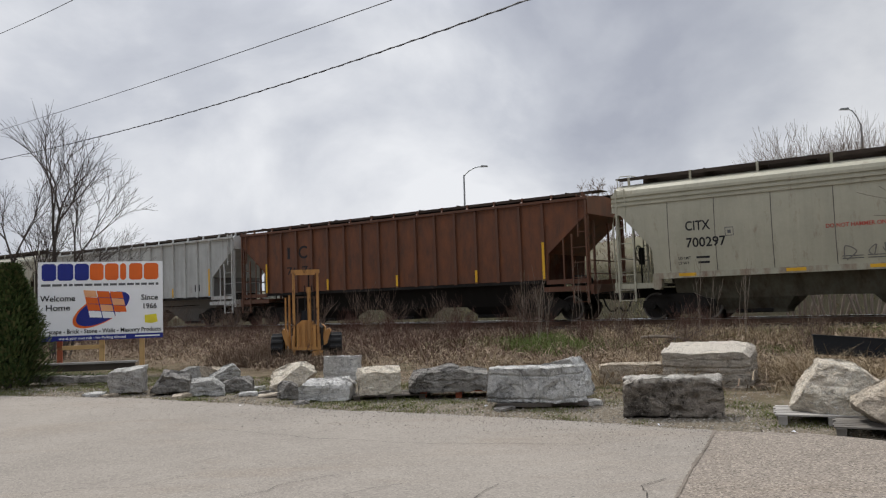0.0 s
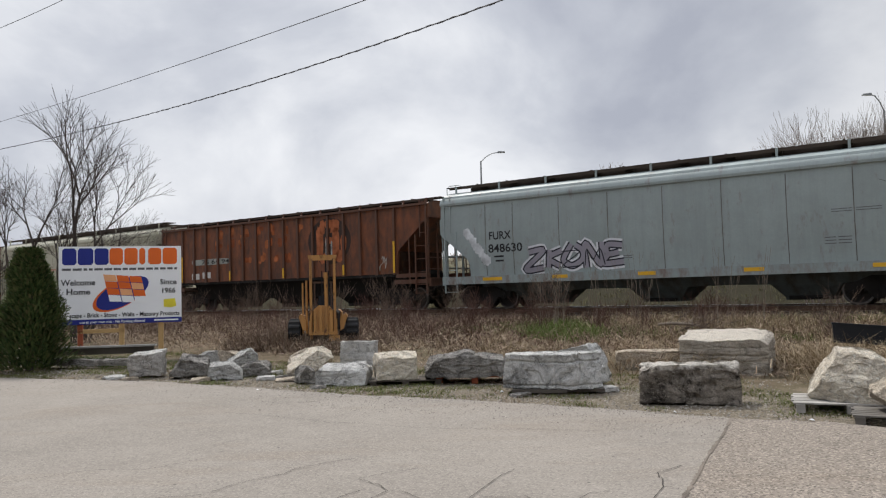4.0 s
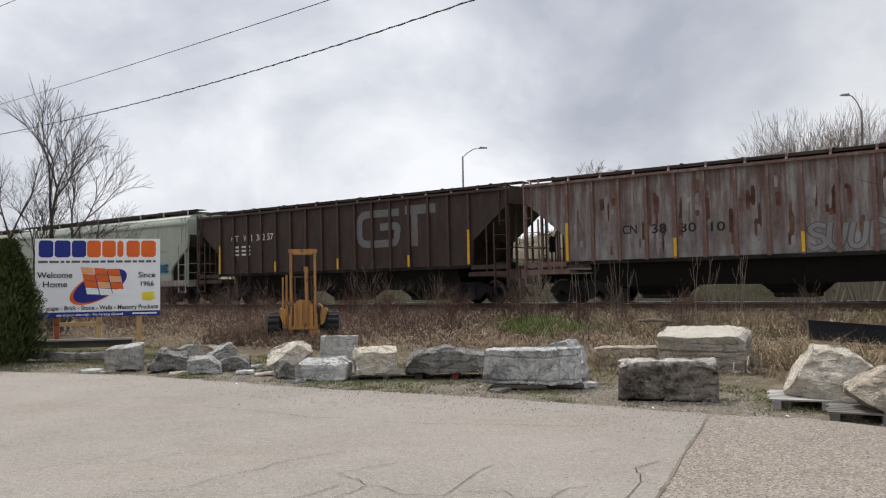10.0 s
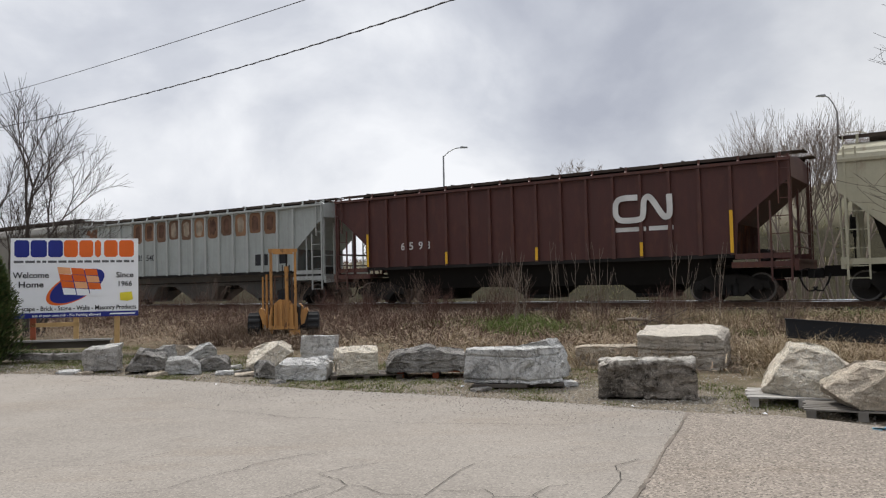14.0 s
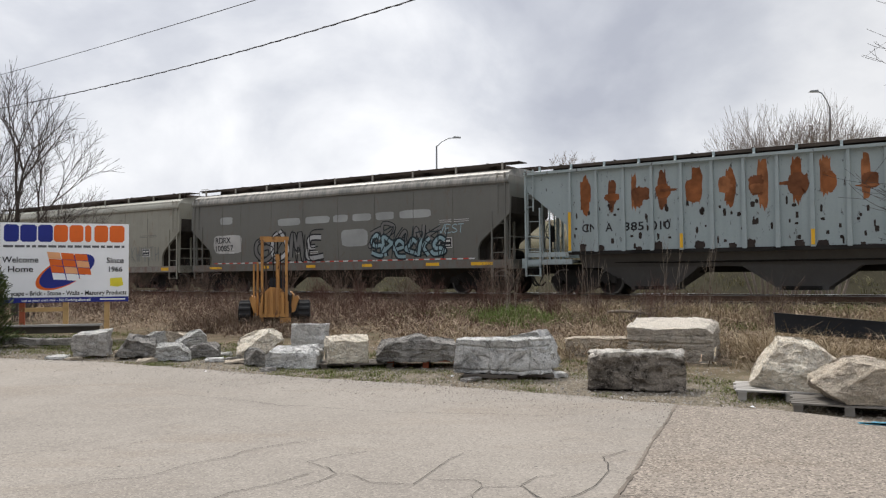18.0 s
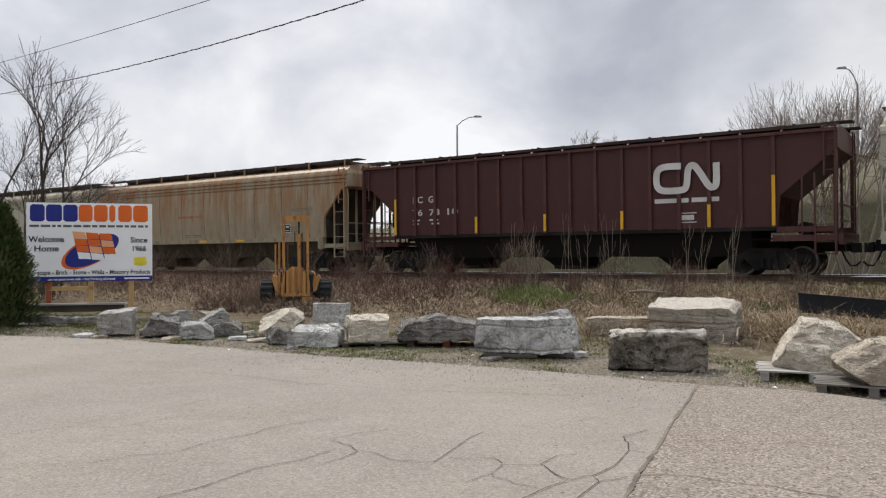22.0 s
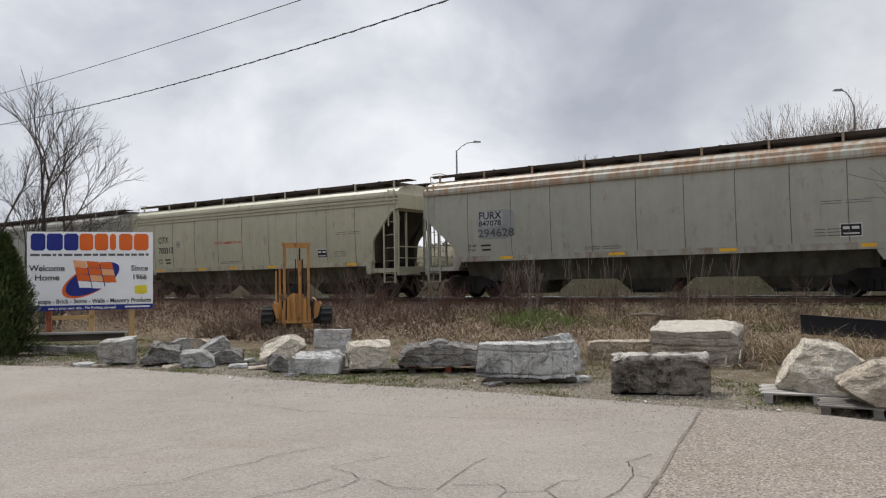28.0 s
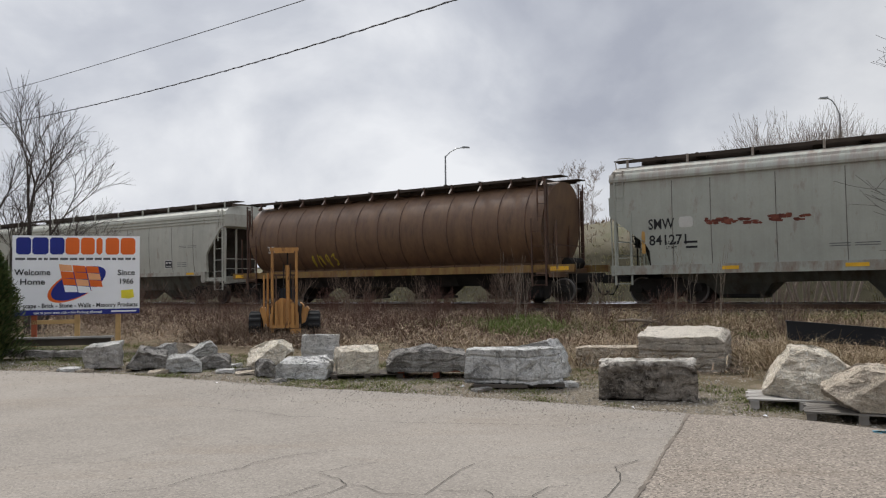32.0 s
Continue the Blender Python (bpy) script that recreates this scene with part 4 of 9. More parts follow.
        for side in (-1, 1):
            part("side_sill", shared(("side_sill_round", side), lambda: Solid().box(-8.5, 8.5, side * 1.5 - 0.06, side * 1.5 + 0.06, sill0, sill1)), sill, car)
    else:
        for x in SEAMS[shape]:
            def seam():
                s = Solid()
                lo, hi = SHAPES[shape][0][0] + 0.03, (3.76 if shape in ("curved", "banded") else 3.92)
                zs = [lo + (hi - lo) * k / 14 for k in range(15)]
                for a, b in zip(zs, zs[1:]):
                    ya, yb = -half_width(shape, a), -half_width(shape, b)
                    s.add([(-0.011, ya - 0.006, a), (0.011, ya - 0.006, a), (0.011, yb - 0.006, b), (-0.011, yb - 0.006, b), (-0.011, ya + 0.02, a), (0.011, ya + 0.02, a), (0.011, yb + 0.02, b), (-0.011, yb + 0.02, b)], [(0, 1, 2, 3), (0, 3, 7, 4), (1, 5, 6, 2)])
                return s
            ob = part("seam", shared(("seam", shape), seam), M["seamgrime"], car)
            ob.location = (x, 0, 0)
        reach = {"deep": 8.3, "banded": 7.2, "plain": 7.25, "short": 6.9, "curved": 7.45}[shape]
        for side in (-1, 1):
            part("side_sill", shared(("side_sill_c", shape, side), lambda: Solid().box(-reach, reach, side * 1.56 - 0.07, side * 1.56 + 0.07, sill0, sill1)), sill, car)
            part("sill_flange", shared(("sill_flange", shape, side), lambda: Solid().box(-reach, reach, side * 1.60 - 0.06, side * 1.60 + 0.06, sill0 - 0.02, sill0 + 0.006)), sill, car)
    # hopper bays and centre sill
    steep = shape == "ribbed" and not vee
    pitch = {2: 6.2, 3: 4.25 if steep else 4.6, 4: 3.45}[hoppers]
    for i in range(hoppers):
        x = (i - (hoppers - 1) / 2) * pitch
        top, slot = pitch * 0.5, pitch * 0.5 * (0.64 if vee else 0.58 if steep else 0.46 if shape in ("curved", "ribbed", "banded") else 0.56)
        def bay():
            s = Solid()
            v = []
            # full pitch wide down to the shelf: filler added to close the dark gaps
            for z, hx, hy in ((sill1 - 0.02, top, 1.40), (0.92 if vee else 0.60 if steep else 0.66, top, 0.98), (0.90 if vee else 0.58 if steep else 0.64, top - (slot * 0.45 if vee else slot), 0.97), (0.24, top - slot - (0.1 if vee else 0.34), 0.62), (0.16, top - slot - (0.1 if vee else 0.34), 0.6)):
                v += [(-hx, -hy, z), (hx, -hy, z), (hx, hy, z), (-hx, hy, z)]
            f = [(k * 4 + j, k * 4 + (j + 1) % 4, k * 4 + 4 + (j + 1) % 4, k * 4 + 4 + j) for k in range(4) for j in range(4)] + [(16, 17, 18, 19)]
            return s.add(v, f)
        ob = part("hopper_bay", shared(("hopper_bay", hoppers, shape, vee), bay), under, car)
        ob.location = (x, 0, 0)
        part("outlet_gate", shared(("outlet_gate",), lambda: Solid().box(-0.55, 0.55, -0.75, 0.75, 0.17, 0.29).box(-0.75, -0.55, -0.06, 0.06, 0.2, 0.26).box(-0.5, 0.5, -0.80, -0.75, 0.20, 0.25)), M["steel"], ob)
    part("centre_sill", shared(("centre_sill",), lambda: Solid().box(-8.9, 8.9, -0.16, 0.16, 0.72, 1.05)), M["under"], car)
    part("brake_pipe", shared(("brake_pipe",), lambda: Solid().tube([(-7.2, -1.05, 1.12), (-4.0, -1.12, 1.06), (4.0, -1.12, 1.06), (7.2, -1.05, 1.12)], 0.03, 6)), M["under"], car)
    # ends: platform, webs, posts, ladders, coupler
    base = SHAPES[shape][0][2]
    for e in (-1, 1):
        xa, xb = base - 0.1, length + 0.15
        part("end_platform", shared(("end_platform", shape, e), lambda: Solid().box(*sorted((e * xa, e * xb)), -1.5, 1.5, 1.10, 1.19).box(*sorted((e * (xb - 0.12), e * xb)), -1.55, 1.55, 0.92, 1.26).box(*sorted((e * xa, e * xb)), -1.56, -1.50, 1.04, 1.21)), end_paint if shape != "ribbed" else posts, car)
        def sheet():
            s = Solid()
            rows = [(z, y, h) for z, y, h in SHAPES[shape] if z < 3.55]
            for (za, ya, ha), (zb, yb, hb) in zip(rows, rows[1:]):
                s.add([(e * (ha + 0.008), -ya + 0.05, za), (e * (ha + 0.008), ya - 0.05, za), (e * (hb + 0.008), yb - 0.05, zb), (e * (hb + 0.008), -yb + 0.05, zb)], [(0, 1, 2, 3)])
            return s

        def flange():
            s = Solid()
            rows = [(z, y, h) for z, y, h in SHAPES[shape] if z < 3.7]
            for (za, ya, ha), (zb, yb, hb) in zip(rows, rows[1:]):
                s.add([(e * (ha - 0.05), -ya - 0.012, za), (e * (ha + 0.04), -ya - 0.012, za), (e * (hb + 0.04), -yb - 0.012, zb), (e * (hb - 0.05), -yb - 0.012, zb)], [(0, 1, 2, 3)])
                s.add([(e * (ha + 0.04), -ya - 0.012, za), (e * (ha + 0.04), -ya + 0.10, za), (e * (hb + 0.04), -yb + 0.10, zb), (e * (hb + 0.04), -yb - 0.012, zb)], [(0, 1, 2, 3)])
            return s

        def web():
            """A plate from the slope sheet to the platform with a rounded hollow cut out of its outer edge."""
            zs = [1.2 + 0.15 * k for k in range(16)]
            inner = [(e * (half_length(shape, max(z, SHAPES[shape][0][0])) + 0.01), z) for z in zs]
            zt = zs[-1]
            outer = [(e * (base + 0.30 + (length - base - 0.35) * max(0.0, (z - 1.9) / (zt - 1.9)) ** 2.2), z) for z in zs]
            return Solid().prism(inner + outer[::-1], 0.0, 0.03)

        if shape != "round":
            part("slope_sheet", shared(("slope_sheet", shape, e), sheet), slope or M["slope_grime_shade"], car)
            part("end_flange", shared(("end_flange", shape, e), flange), end_paint, car)
        if smooth:
            for y in (-0.9, 0.87):
                w = part("web_plate", shared(("web_plate", shape, e), web), slope or M["slope_grime_shade"], car)
                w.location = (0, y, 0)
        if shape == "curved":
            part("jacking_pad", shared(("jacking_pad", e), lambda: Solid().prism([(e * 7.18, 1.49), (e * 7.45, 1.49), (e * 7.45, 1.02), (e * 7.40, 0.98), (e * 7.24, 0.98), (e * 7.18, 1.06)], -1.645, -1.42)), sill, car)
        elif shape == "plain":
            part("jacking_pad", shared(("jacking_pad_p", e), lambda: Solid().prism([(e * 6.9, 1.54), (e * 7.27, 1.54), (e * 7.27, 1.10), (e * 7.05, 1.06), (e * 6.9, 1.30)], -1.645, -1.42)), sill, car)
        x_in, x_out = length - 0.58, length - 0.03
        for y in (-1.46, 1.46):
            part("corner_post", shared(("corner_post", shape, e, y), lambda: Solid().box(e * x_out - 0.04, e * x_out + 0.04, y - 0.04, y + 0.04, 1.2, 4.2 if shape == "round" else 3.62)), posts, car)
        for y in (-0.62, 0.62):
            part("end_post", shared(("end_post", shape, e, y), lambda: Solid().box(e * (length - 0.2) - 0.035, e * (length - 0.2) + 0.035, y - 0.035, y + 0.035, 1.2, 4.2 if shape == "round" else 3.5)), posts, car)
        def side_ladder():
            s = Solid().box(e * x_in - 0.025, e * x_in + 0.025, -1.62, -1.57, 0.62, 3.0).box(e * x_out - 0.03, e * x_out + 0.03, -1.62, -1.57, 0.62, 4.36)
            r = rungs(*sorted((e * x_in, e * x_out)), -1.595, (0.66, 1.0, 1.5, 2.02, 2.54))
            u = rungs(*sorted((e * (x_out - 0.30), e * x_out)), -1.595, (3.06, 3.5, 3.95, 4.3)).box(*sorted((e * (x_out - 0.32), e * (x_out - 0.28))), -1.615, -1.575, 2.9, 4.36)
            return s.add(r.v, r.f).add(u.v, u.f)
        part("ladder", shared(("side_ladder", shape, e), side_ladder), posts, car)
        if smooth:
            part("grab_rail", shared(("grab_rail", shape, e), lambda: (Solid().tube([(e * (length - 0.02), -1.3, 4.2), (e * (length + 0.02), -1.28, 4.70), (e * (length - 0.06), -1.22, 4.83), (e * (length - 0.4), -1.16, 4.83), (e * (length - 0.6), -1.14, run1)], 0.016, 6) if e < 0 else Solid()).tube([(e * (length + 0.10), -1.52, 1.2), (e * (length + 0.14), -1.52, 3.2), (e * (length + 0.08), -1.5, 3.5), (e * (length - 0.05), -1.48, 3.6)], 0.024, 6)), posts, car)
        else:
            part("short_ladder", shared(("short_ladder", shape, e), lambda: Solid().box(e * (base + 0.72) - 0.022, e * (base + 0.72) + 0.022, -1.58, -1.54, 1.2, 2.9)), posts, car)
        part("end_ladder", shared(("end_ladder", shape, e), lambda: rungs(0.97, 1.35, 0, ()).box(e * (length + 0.08) - 0.02, e * (length + 0.08) + 0.02, 0.95, 0.99, 1.2, 4.4).box(e * (length + 0.08) - 0.02, e * (length + 0.08) + 0.02, 1.33, 1.37, 1.2, 4.4).add(*(lambda q: (q.v, q.f))(sum_boxes([(e * (length + 0.08) - 0.012, e * (length + 0.08) + 0.012, 0.97, 1.35, 1.4 + 0.4 * k, 1.425 + 0.4 * k) for k in range(8)])))), posts, car)
        part("end_rail", shared(("end_rail", shape, e), lambda: Solid().box(e * (length + 0.06) - 0.02, e * (length + 0.06) + 0.02, -1.5, 1.5, 2.05, 2.09).box(e * (length + 0.06) - 0.018, e * (length + 0.06) + 0.018, -1.5, 1.5, 1.60, 1.63)), posts, car)
        part("coupler", shared(("coupler", e), lambda: Solid().box(*sorted((e * 8.6, e * 9.05)), -0.09, 0.09, 0.72, 0.92).box(*sorted((e * 8.95, e * 9.2)), -0.17, 0.17, 0.68, 0.96)), M["steel"], car)
        part("air_hose", shared(("air_hose", e), lambda: Solid().tube([(e * 8.7, -0.3, 0.82), (e * 8.82, -0.32, 0.5), (e * 8.95, -0.3, 0.30), (e * 9.1, -0.27, 0.30), (e * 9.22, -0.25, 0.42)], 0.032, 6)), M["rubber"], car)
        part("uncoupling_rod", shared(("uncoupling_rod", e), lambda: Solid().tube([(e * 8.95, 0.1, 0.98), (e * 8.98, -0.9, 0.95), (e * 8.98, -1.4, 0.90), (e * 9.0, -1.48, 0.70)], 0.018, 5)), M["under"], car)
        truck_parts(car, e * 6.85)
    part("brake_wheel", shared(("brake_wheel", shape), lambda: wheel_ring(-length - 0.1, 0.55, 2.3)), M["steel"], car)
    part("brake_stand", shared(("brake_stand", shape), lambda: Solid().box(-length - 0.06, -length + 0.06, 0.42, 0.68, 1.9, 2.5).tube([(-length - 0.02, 0.55, 1.2), (-length - 0.02, 0.55, 1.95)], 0.03, 6)), M["steel"], car)
    part("air_tank", shared(("air_tank",), lambda: Solid().tube([(7.75, -0.55, 1.42), (7.75, 0.6, 1.42)], 0.2, 12)), M["under"], car)
    # yellow reflectors, writing
    for x, z, l, h in stripes:
        if z is None:
            z = (sill0 + sill1) / 2 - h / 2
        sol = Solid().box(x, x + l, -0.004, 0.004, z, z + h)
        y = -(1.636 if smooth and z < sill1 else 1.616 if shape == "ribbed" else 1.57 if z < sill1 else half_width(shape, z + h / 2) + 0.01)
        ob = part("reflector", sol, M["yellow"], car)
        ob.location = (0, y, 0)
    for text, x0, z0, x1, z1, mat in marks:
        split_part("lettering", fitted(text, shape, x0, z0, x1, z1), mat, car, "stencilled mark")
    for rows, mat in small:
        split_part("small_writing", wrap(bars(rows).mesh("bars"), shape, 0, 0, 0.005), mat, car)
    return car


def sum_boxes(rows):
    s = Solid()
    for r in rows:
        s.box(*r)
    return s


def wheel_ring(x, y, z, r=0.28):
    s = Solid()
    s.tube([(x, y + r * math.cos(a), z + r * math.sin(a)) for a in [2 * math.pi * k / 20 for k in range(21)]], 0.02, 5)
    for k in range(4):
        a = math.pi / 4 * k
        s.tube([(x, y - r * math.cos(a), z - r * math.sin(a)), (x, y + r * math.cos(a), z + r * math.sin(a))], 0.012, 4)
    return s
# ---- the train ----
GAPS = [7.6, -10.69, -29.06, -47.20, -65.06, -82.46, -100.65, -118.96, -136.81, -155.55, -173.98, -192.11, -210.46, -227.62, -246.0, -264.35, -282.56,
        -300.85, -318.77, -336.66, -354.96, -373.27, -392.27, -410.85, -429.13, -448.20, -466.75, -485.6, -504.28, -522.82, -540.54, -558.8, -577.0]
MIDDLES = [(a + b) / 2 - 0.7 for a, b in zip(GAPS, GAPS[1:])]
TRAIN = []


def sill_stripes(xs, z=None, l=0.55, h=0.10):
    return [(x, z, l, h) for x in xs]


def rib_stripes(items):
    return [(RIB0 + RIB_STEP * round((x + 6.9) / 0.92) - 0.05, 1.5, 0.1, h) for x, h in items]


def tiny(x, z, rows=2, l=1.0, h=0.06, gap=0.14):
    return [(x + k, z - i * gap, w, h) for i in range(rows) for k, w in ((0, l * 0.42), (l * 0.5, l * 0.5))]


def common_small(mat):
    fine = M["white"] if mat is M["white"] else M["pencil"]
    return [([(-6.05, 1.91, 0.42, 0.065), (-6.0, 1.75, 0.36, 0.065)], mat), (tiny(-1.9, 1.72, 2, 1.3, 0.022, 0.07), fine), (tiny(5.3, 1.95, 3, 0.7, 0.024, 0.09), fine), (tiny(5.5, 2.75, 2, 1.3, 0.018, 0.07), fine)]


def label_box(car, shape, x, z, w=0.52, h=0.33):
    part("panel_border", wrap(bars([(x - 0.03, z - 0.03, w + 0.06, h + 0.06)]).mesh("bars"), shape, 0, 0, 0.004), M["white"], car, "white border of a data panel")
    part("data_panel", wrap(bars([(x, z, w, h)]).mesh("bars"), shape, 0, 0, 0.007), M["ink"], car, "small black data panel")
    for q, l, up in ((0.05, 0.17, 0.19), (0.28, 0.19, 0.19), (0.05, 0.42, 0.05)):
        part("panel_writing", wrap(bars([(x + q, z + up, l, 0.08 if up > 0.1 else 0.04)]).mesh("bars"), shape, 0, 0, 0.010), M["white"], car)


def worm_logo(car, shape, x, z, size, mat, width):
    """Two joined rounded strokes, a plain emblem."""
    a = [(0.95, 0.95), (0.3, 0.95), (0.05, 0.8), (0.0, 0.5), (0.05, 0.2), (0.3, 0.05), (0.95, 0.05), (1.15, 0.2), (1.22, 0.8), (1.4, 0.95), (1.6, 0.75), (1.95, 0.2), (2.12, 0.1), (2.25, 0.25), (2.25, 1.0)]
    q = ribbon(curve_points([(x + u * size, z + v * size) for u, v in a], 6), width)
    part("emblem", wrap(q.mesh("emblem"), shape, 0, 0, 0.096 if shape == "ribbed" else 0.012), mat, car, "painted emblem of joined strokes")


def curved_grey(i, label, colour, mark, number, shape="curved", dark=False, reds=True, panel=4.6, **more):
    paint_args = more.pop("paint", {})
    colour = (colour[0] * 0.985, colour[1], colour[2] * 0.93)
    sill_colour = more.pop("sill_colour", tuple(c * 0.95 for c in colour))
    p = car_paint("weathered_car_paint", colour, seed=i + 1.0, **{"amount": 0.14, "dirt": 0.25, **paint_args})
    sill = car_paint("sill_paint", sill_colour, seed=i + 40.0, amount=0.25)
    # bays: body colour cut to a third, the shade below the body put into it
    under = car_paint("shaded_hopper_paint", dull=True, colour=tuple(c * 0.34 for c in colour), rust=(0.06, 0.035, 0.025), grime=(0.03, 0.027, 0.023), seed=i + 80.0, amount=0.25, dirt=0.8)
    ink = M["white"] if dark else M["ink"]
    small = common_small(ink)
    at, shift = more.pop("at", (-6.35, 2.78, 0.80, 1.15)), more.pop("shift", 0.2)
    marks = [(mark, at[0] - 0.2, at[1], at[0] - 0.2 + at[2], at[1] + 0.31, ink), (number, at[0] - 0.2, at[1] - 0.53, at[0] - 0.2 + at[3], at[1] - 0.22, ink)] if mark else []
    marks += [(*row, ink) for row in more.pop("lines", ())]
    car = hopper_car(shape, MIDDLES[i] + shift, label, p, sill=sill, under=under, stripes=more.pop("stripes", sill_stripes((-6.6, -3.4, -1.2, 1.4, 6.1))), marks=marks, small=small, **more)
    if shape == "curved":
        part("reporting_box", wrap(bars([(-5.12, 2.55, 0.26, 0.02), (-5.12, 2.80, 0.26, 0.02), (-5.12, 2.57, 0.02, 0.23), (-4.88, 2.57, 0.02, 0.23), (-5.04, 2.63, 0.1, 0.10)]).mesh("bars"), shape, 0, 0, 0.006), M["pencil"], car, "small outlined square")
    if reds:
        part("lettering", fitted("DO NOT HAMMER ON CAR", shape, -2.27, 2.56, -0.38, 2.68), M["red"], car, "small red warning line")
    for text, z in (("LD LMT", 1.90), ("LT WT", 1.74)):
        part("small_writing", fitted(text, shape, -6.62, z, -6.22 if text == "LD LMT" else -6.28, z + 0.085), ink, car)
    if panel:
        label_box(car, shape, panel - 0.2, 1.75)
    TRAIN.append((car, MIDDLES[i] + shift))
    return car


def ribbed_car(i, label, colour, stripes=((-6.9, 1.3), (-3.2, 0.45), (0.46, 0.45), (4.1, 0.45), (6.9, 1.3)), **more):
    paint_args = more.pop("paint", {})
    p = car_paint("weathered_ribbed_paint", colour, seed=i + 1.0, **{"amount": 0.25, "streak": 0.4, **paint_args})
    posts_args = {**{"amount": 0.2}, **more.pop("post_paint", {})}
    posts = car_paint("rib_paint", more.pop("post_colour", tuple(c * 1.05 for c in colour)), seed=i + 60.0, **posts_args)
    # bays near black by default: shade under the body is put into their colour
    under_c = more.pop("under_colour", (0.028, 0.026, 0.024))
    under = car_paint("shaded_hopper_paint", dull=True, colour=under_c, rust=tuple(x * 1.2 for x in under_c), grime=tuple(x * 0.5 for x in under_c), seed=i + 80.0, amount=0.15)
    # slope sheets: body colour at 0.4 by default, their shade put into the paint
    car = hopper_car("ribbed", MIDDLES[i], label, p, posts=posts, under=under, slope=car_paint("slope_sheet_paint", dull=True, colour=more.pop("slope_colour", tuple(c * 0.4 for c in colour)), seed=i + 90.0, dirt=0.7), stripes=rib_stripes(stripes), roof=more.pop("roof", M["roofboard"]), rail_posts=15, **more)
    TRAIN.append((car, MIDDLES[i]))
    return car


def blotch(car, x0, x1, z0, z1, colour, shape="ribbed", seed=0, label="faded paint patch", off=0.004):
    """A patch of other paint with a soft uneven outline."""
    r = random.Random(seed)
    cx, cz, n = (x0 + x1) / 2, (z0 + z1) / 2, 22
    pts = [(cx + (x1 - x0) / 2 * math.copysign(abs(math.cos(a)) ** 0.4, math.cos(a)) * r.uniform(0.94, 1.02), cz + (z1 - z0) / 2 * math.copysign(abs(math.sin(a)) ** 0.4, math.sin(a)) * r.uniform(0.94, 1.02)) for a in [2 * math.pi * k / n for k in range(n)]]
    s = Solid().add([(x, z, 0) for x, z in pts] + [(cx, cz, 0)], [(k, (k + 1) % n, n) for k in range(n)])
    part("paint_patch", wrap(s.mesh("patch"), shape, 0, 0, off), spray(colour), car, label)


def scab(car, x, z0, z1, w, colour, r, shape="ribbed", off=0.004):
    """A ragged upright patch where the paint has come away."""
    n, ph = 36, r.uniform(0, 50)
    pts = []
    for k in range(n):
        a = 2 * math.pi * k / n
        e = 1 + 0.35 * noise.noise(Vector((1.7 * math.cos(a), 1.7 * math.sin(a), ph))) + r.uniform(-0.07, 0.07)
        up = math.copysign(abs(math.sin(a)) ** 0.55, math.sin(a)) * (1 + 0.45 * noise.noise(Vector((4 * math.cos(a), ph, 0))))
        pts.append((x + w * e * math.copysign(abs(math.cos(a)) ** 0.55, math.cos(a)), min(4.09, (z0 + z1) / 2 + (z1 - z0) / 2 * up), 0))
    s = Solid().add(pts + [(x, (z0 + z1) / 2, 0)], [(k, (k + 1) % n, n) for k in range(n)])
    part("rust_scab", wrap(s.mesh("scab"), shape, 0, 0, off), rust_mat(colour), car)


def rust_mat(colour):
    key = ("rust", colour)
    if key not in MESHES:
        MESHES[key] = simple("bare_rust", colour, 0.9, 0, 0.5, 8.0, tuple(c * 1.5 for c in colour))
    return MESHES[key]


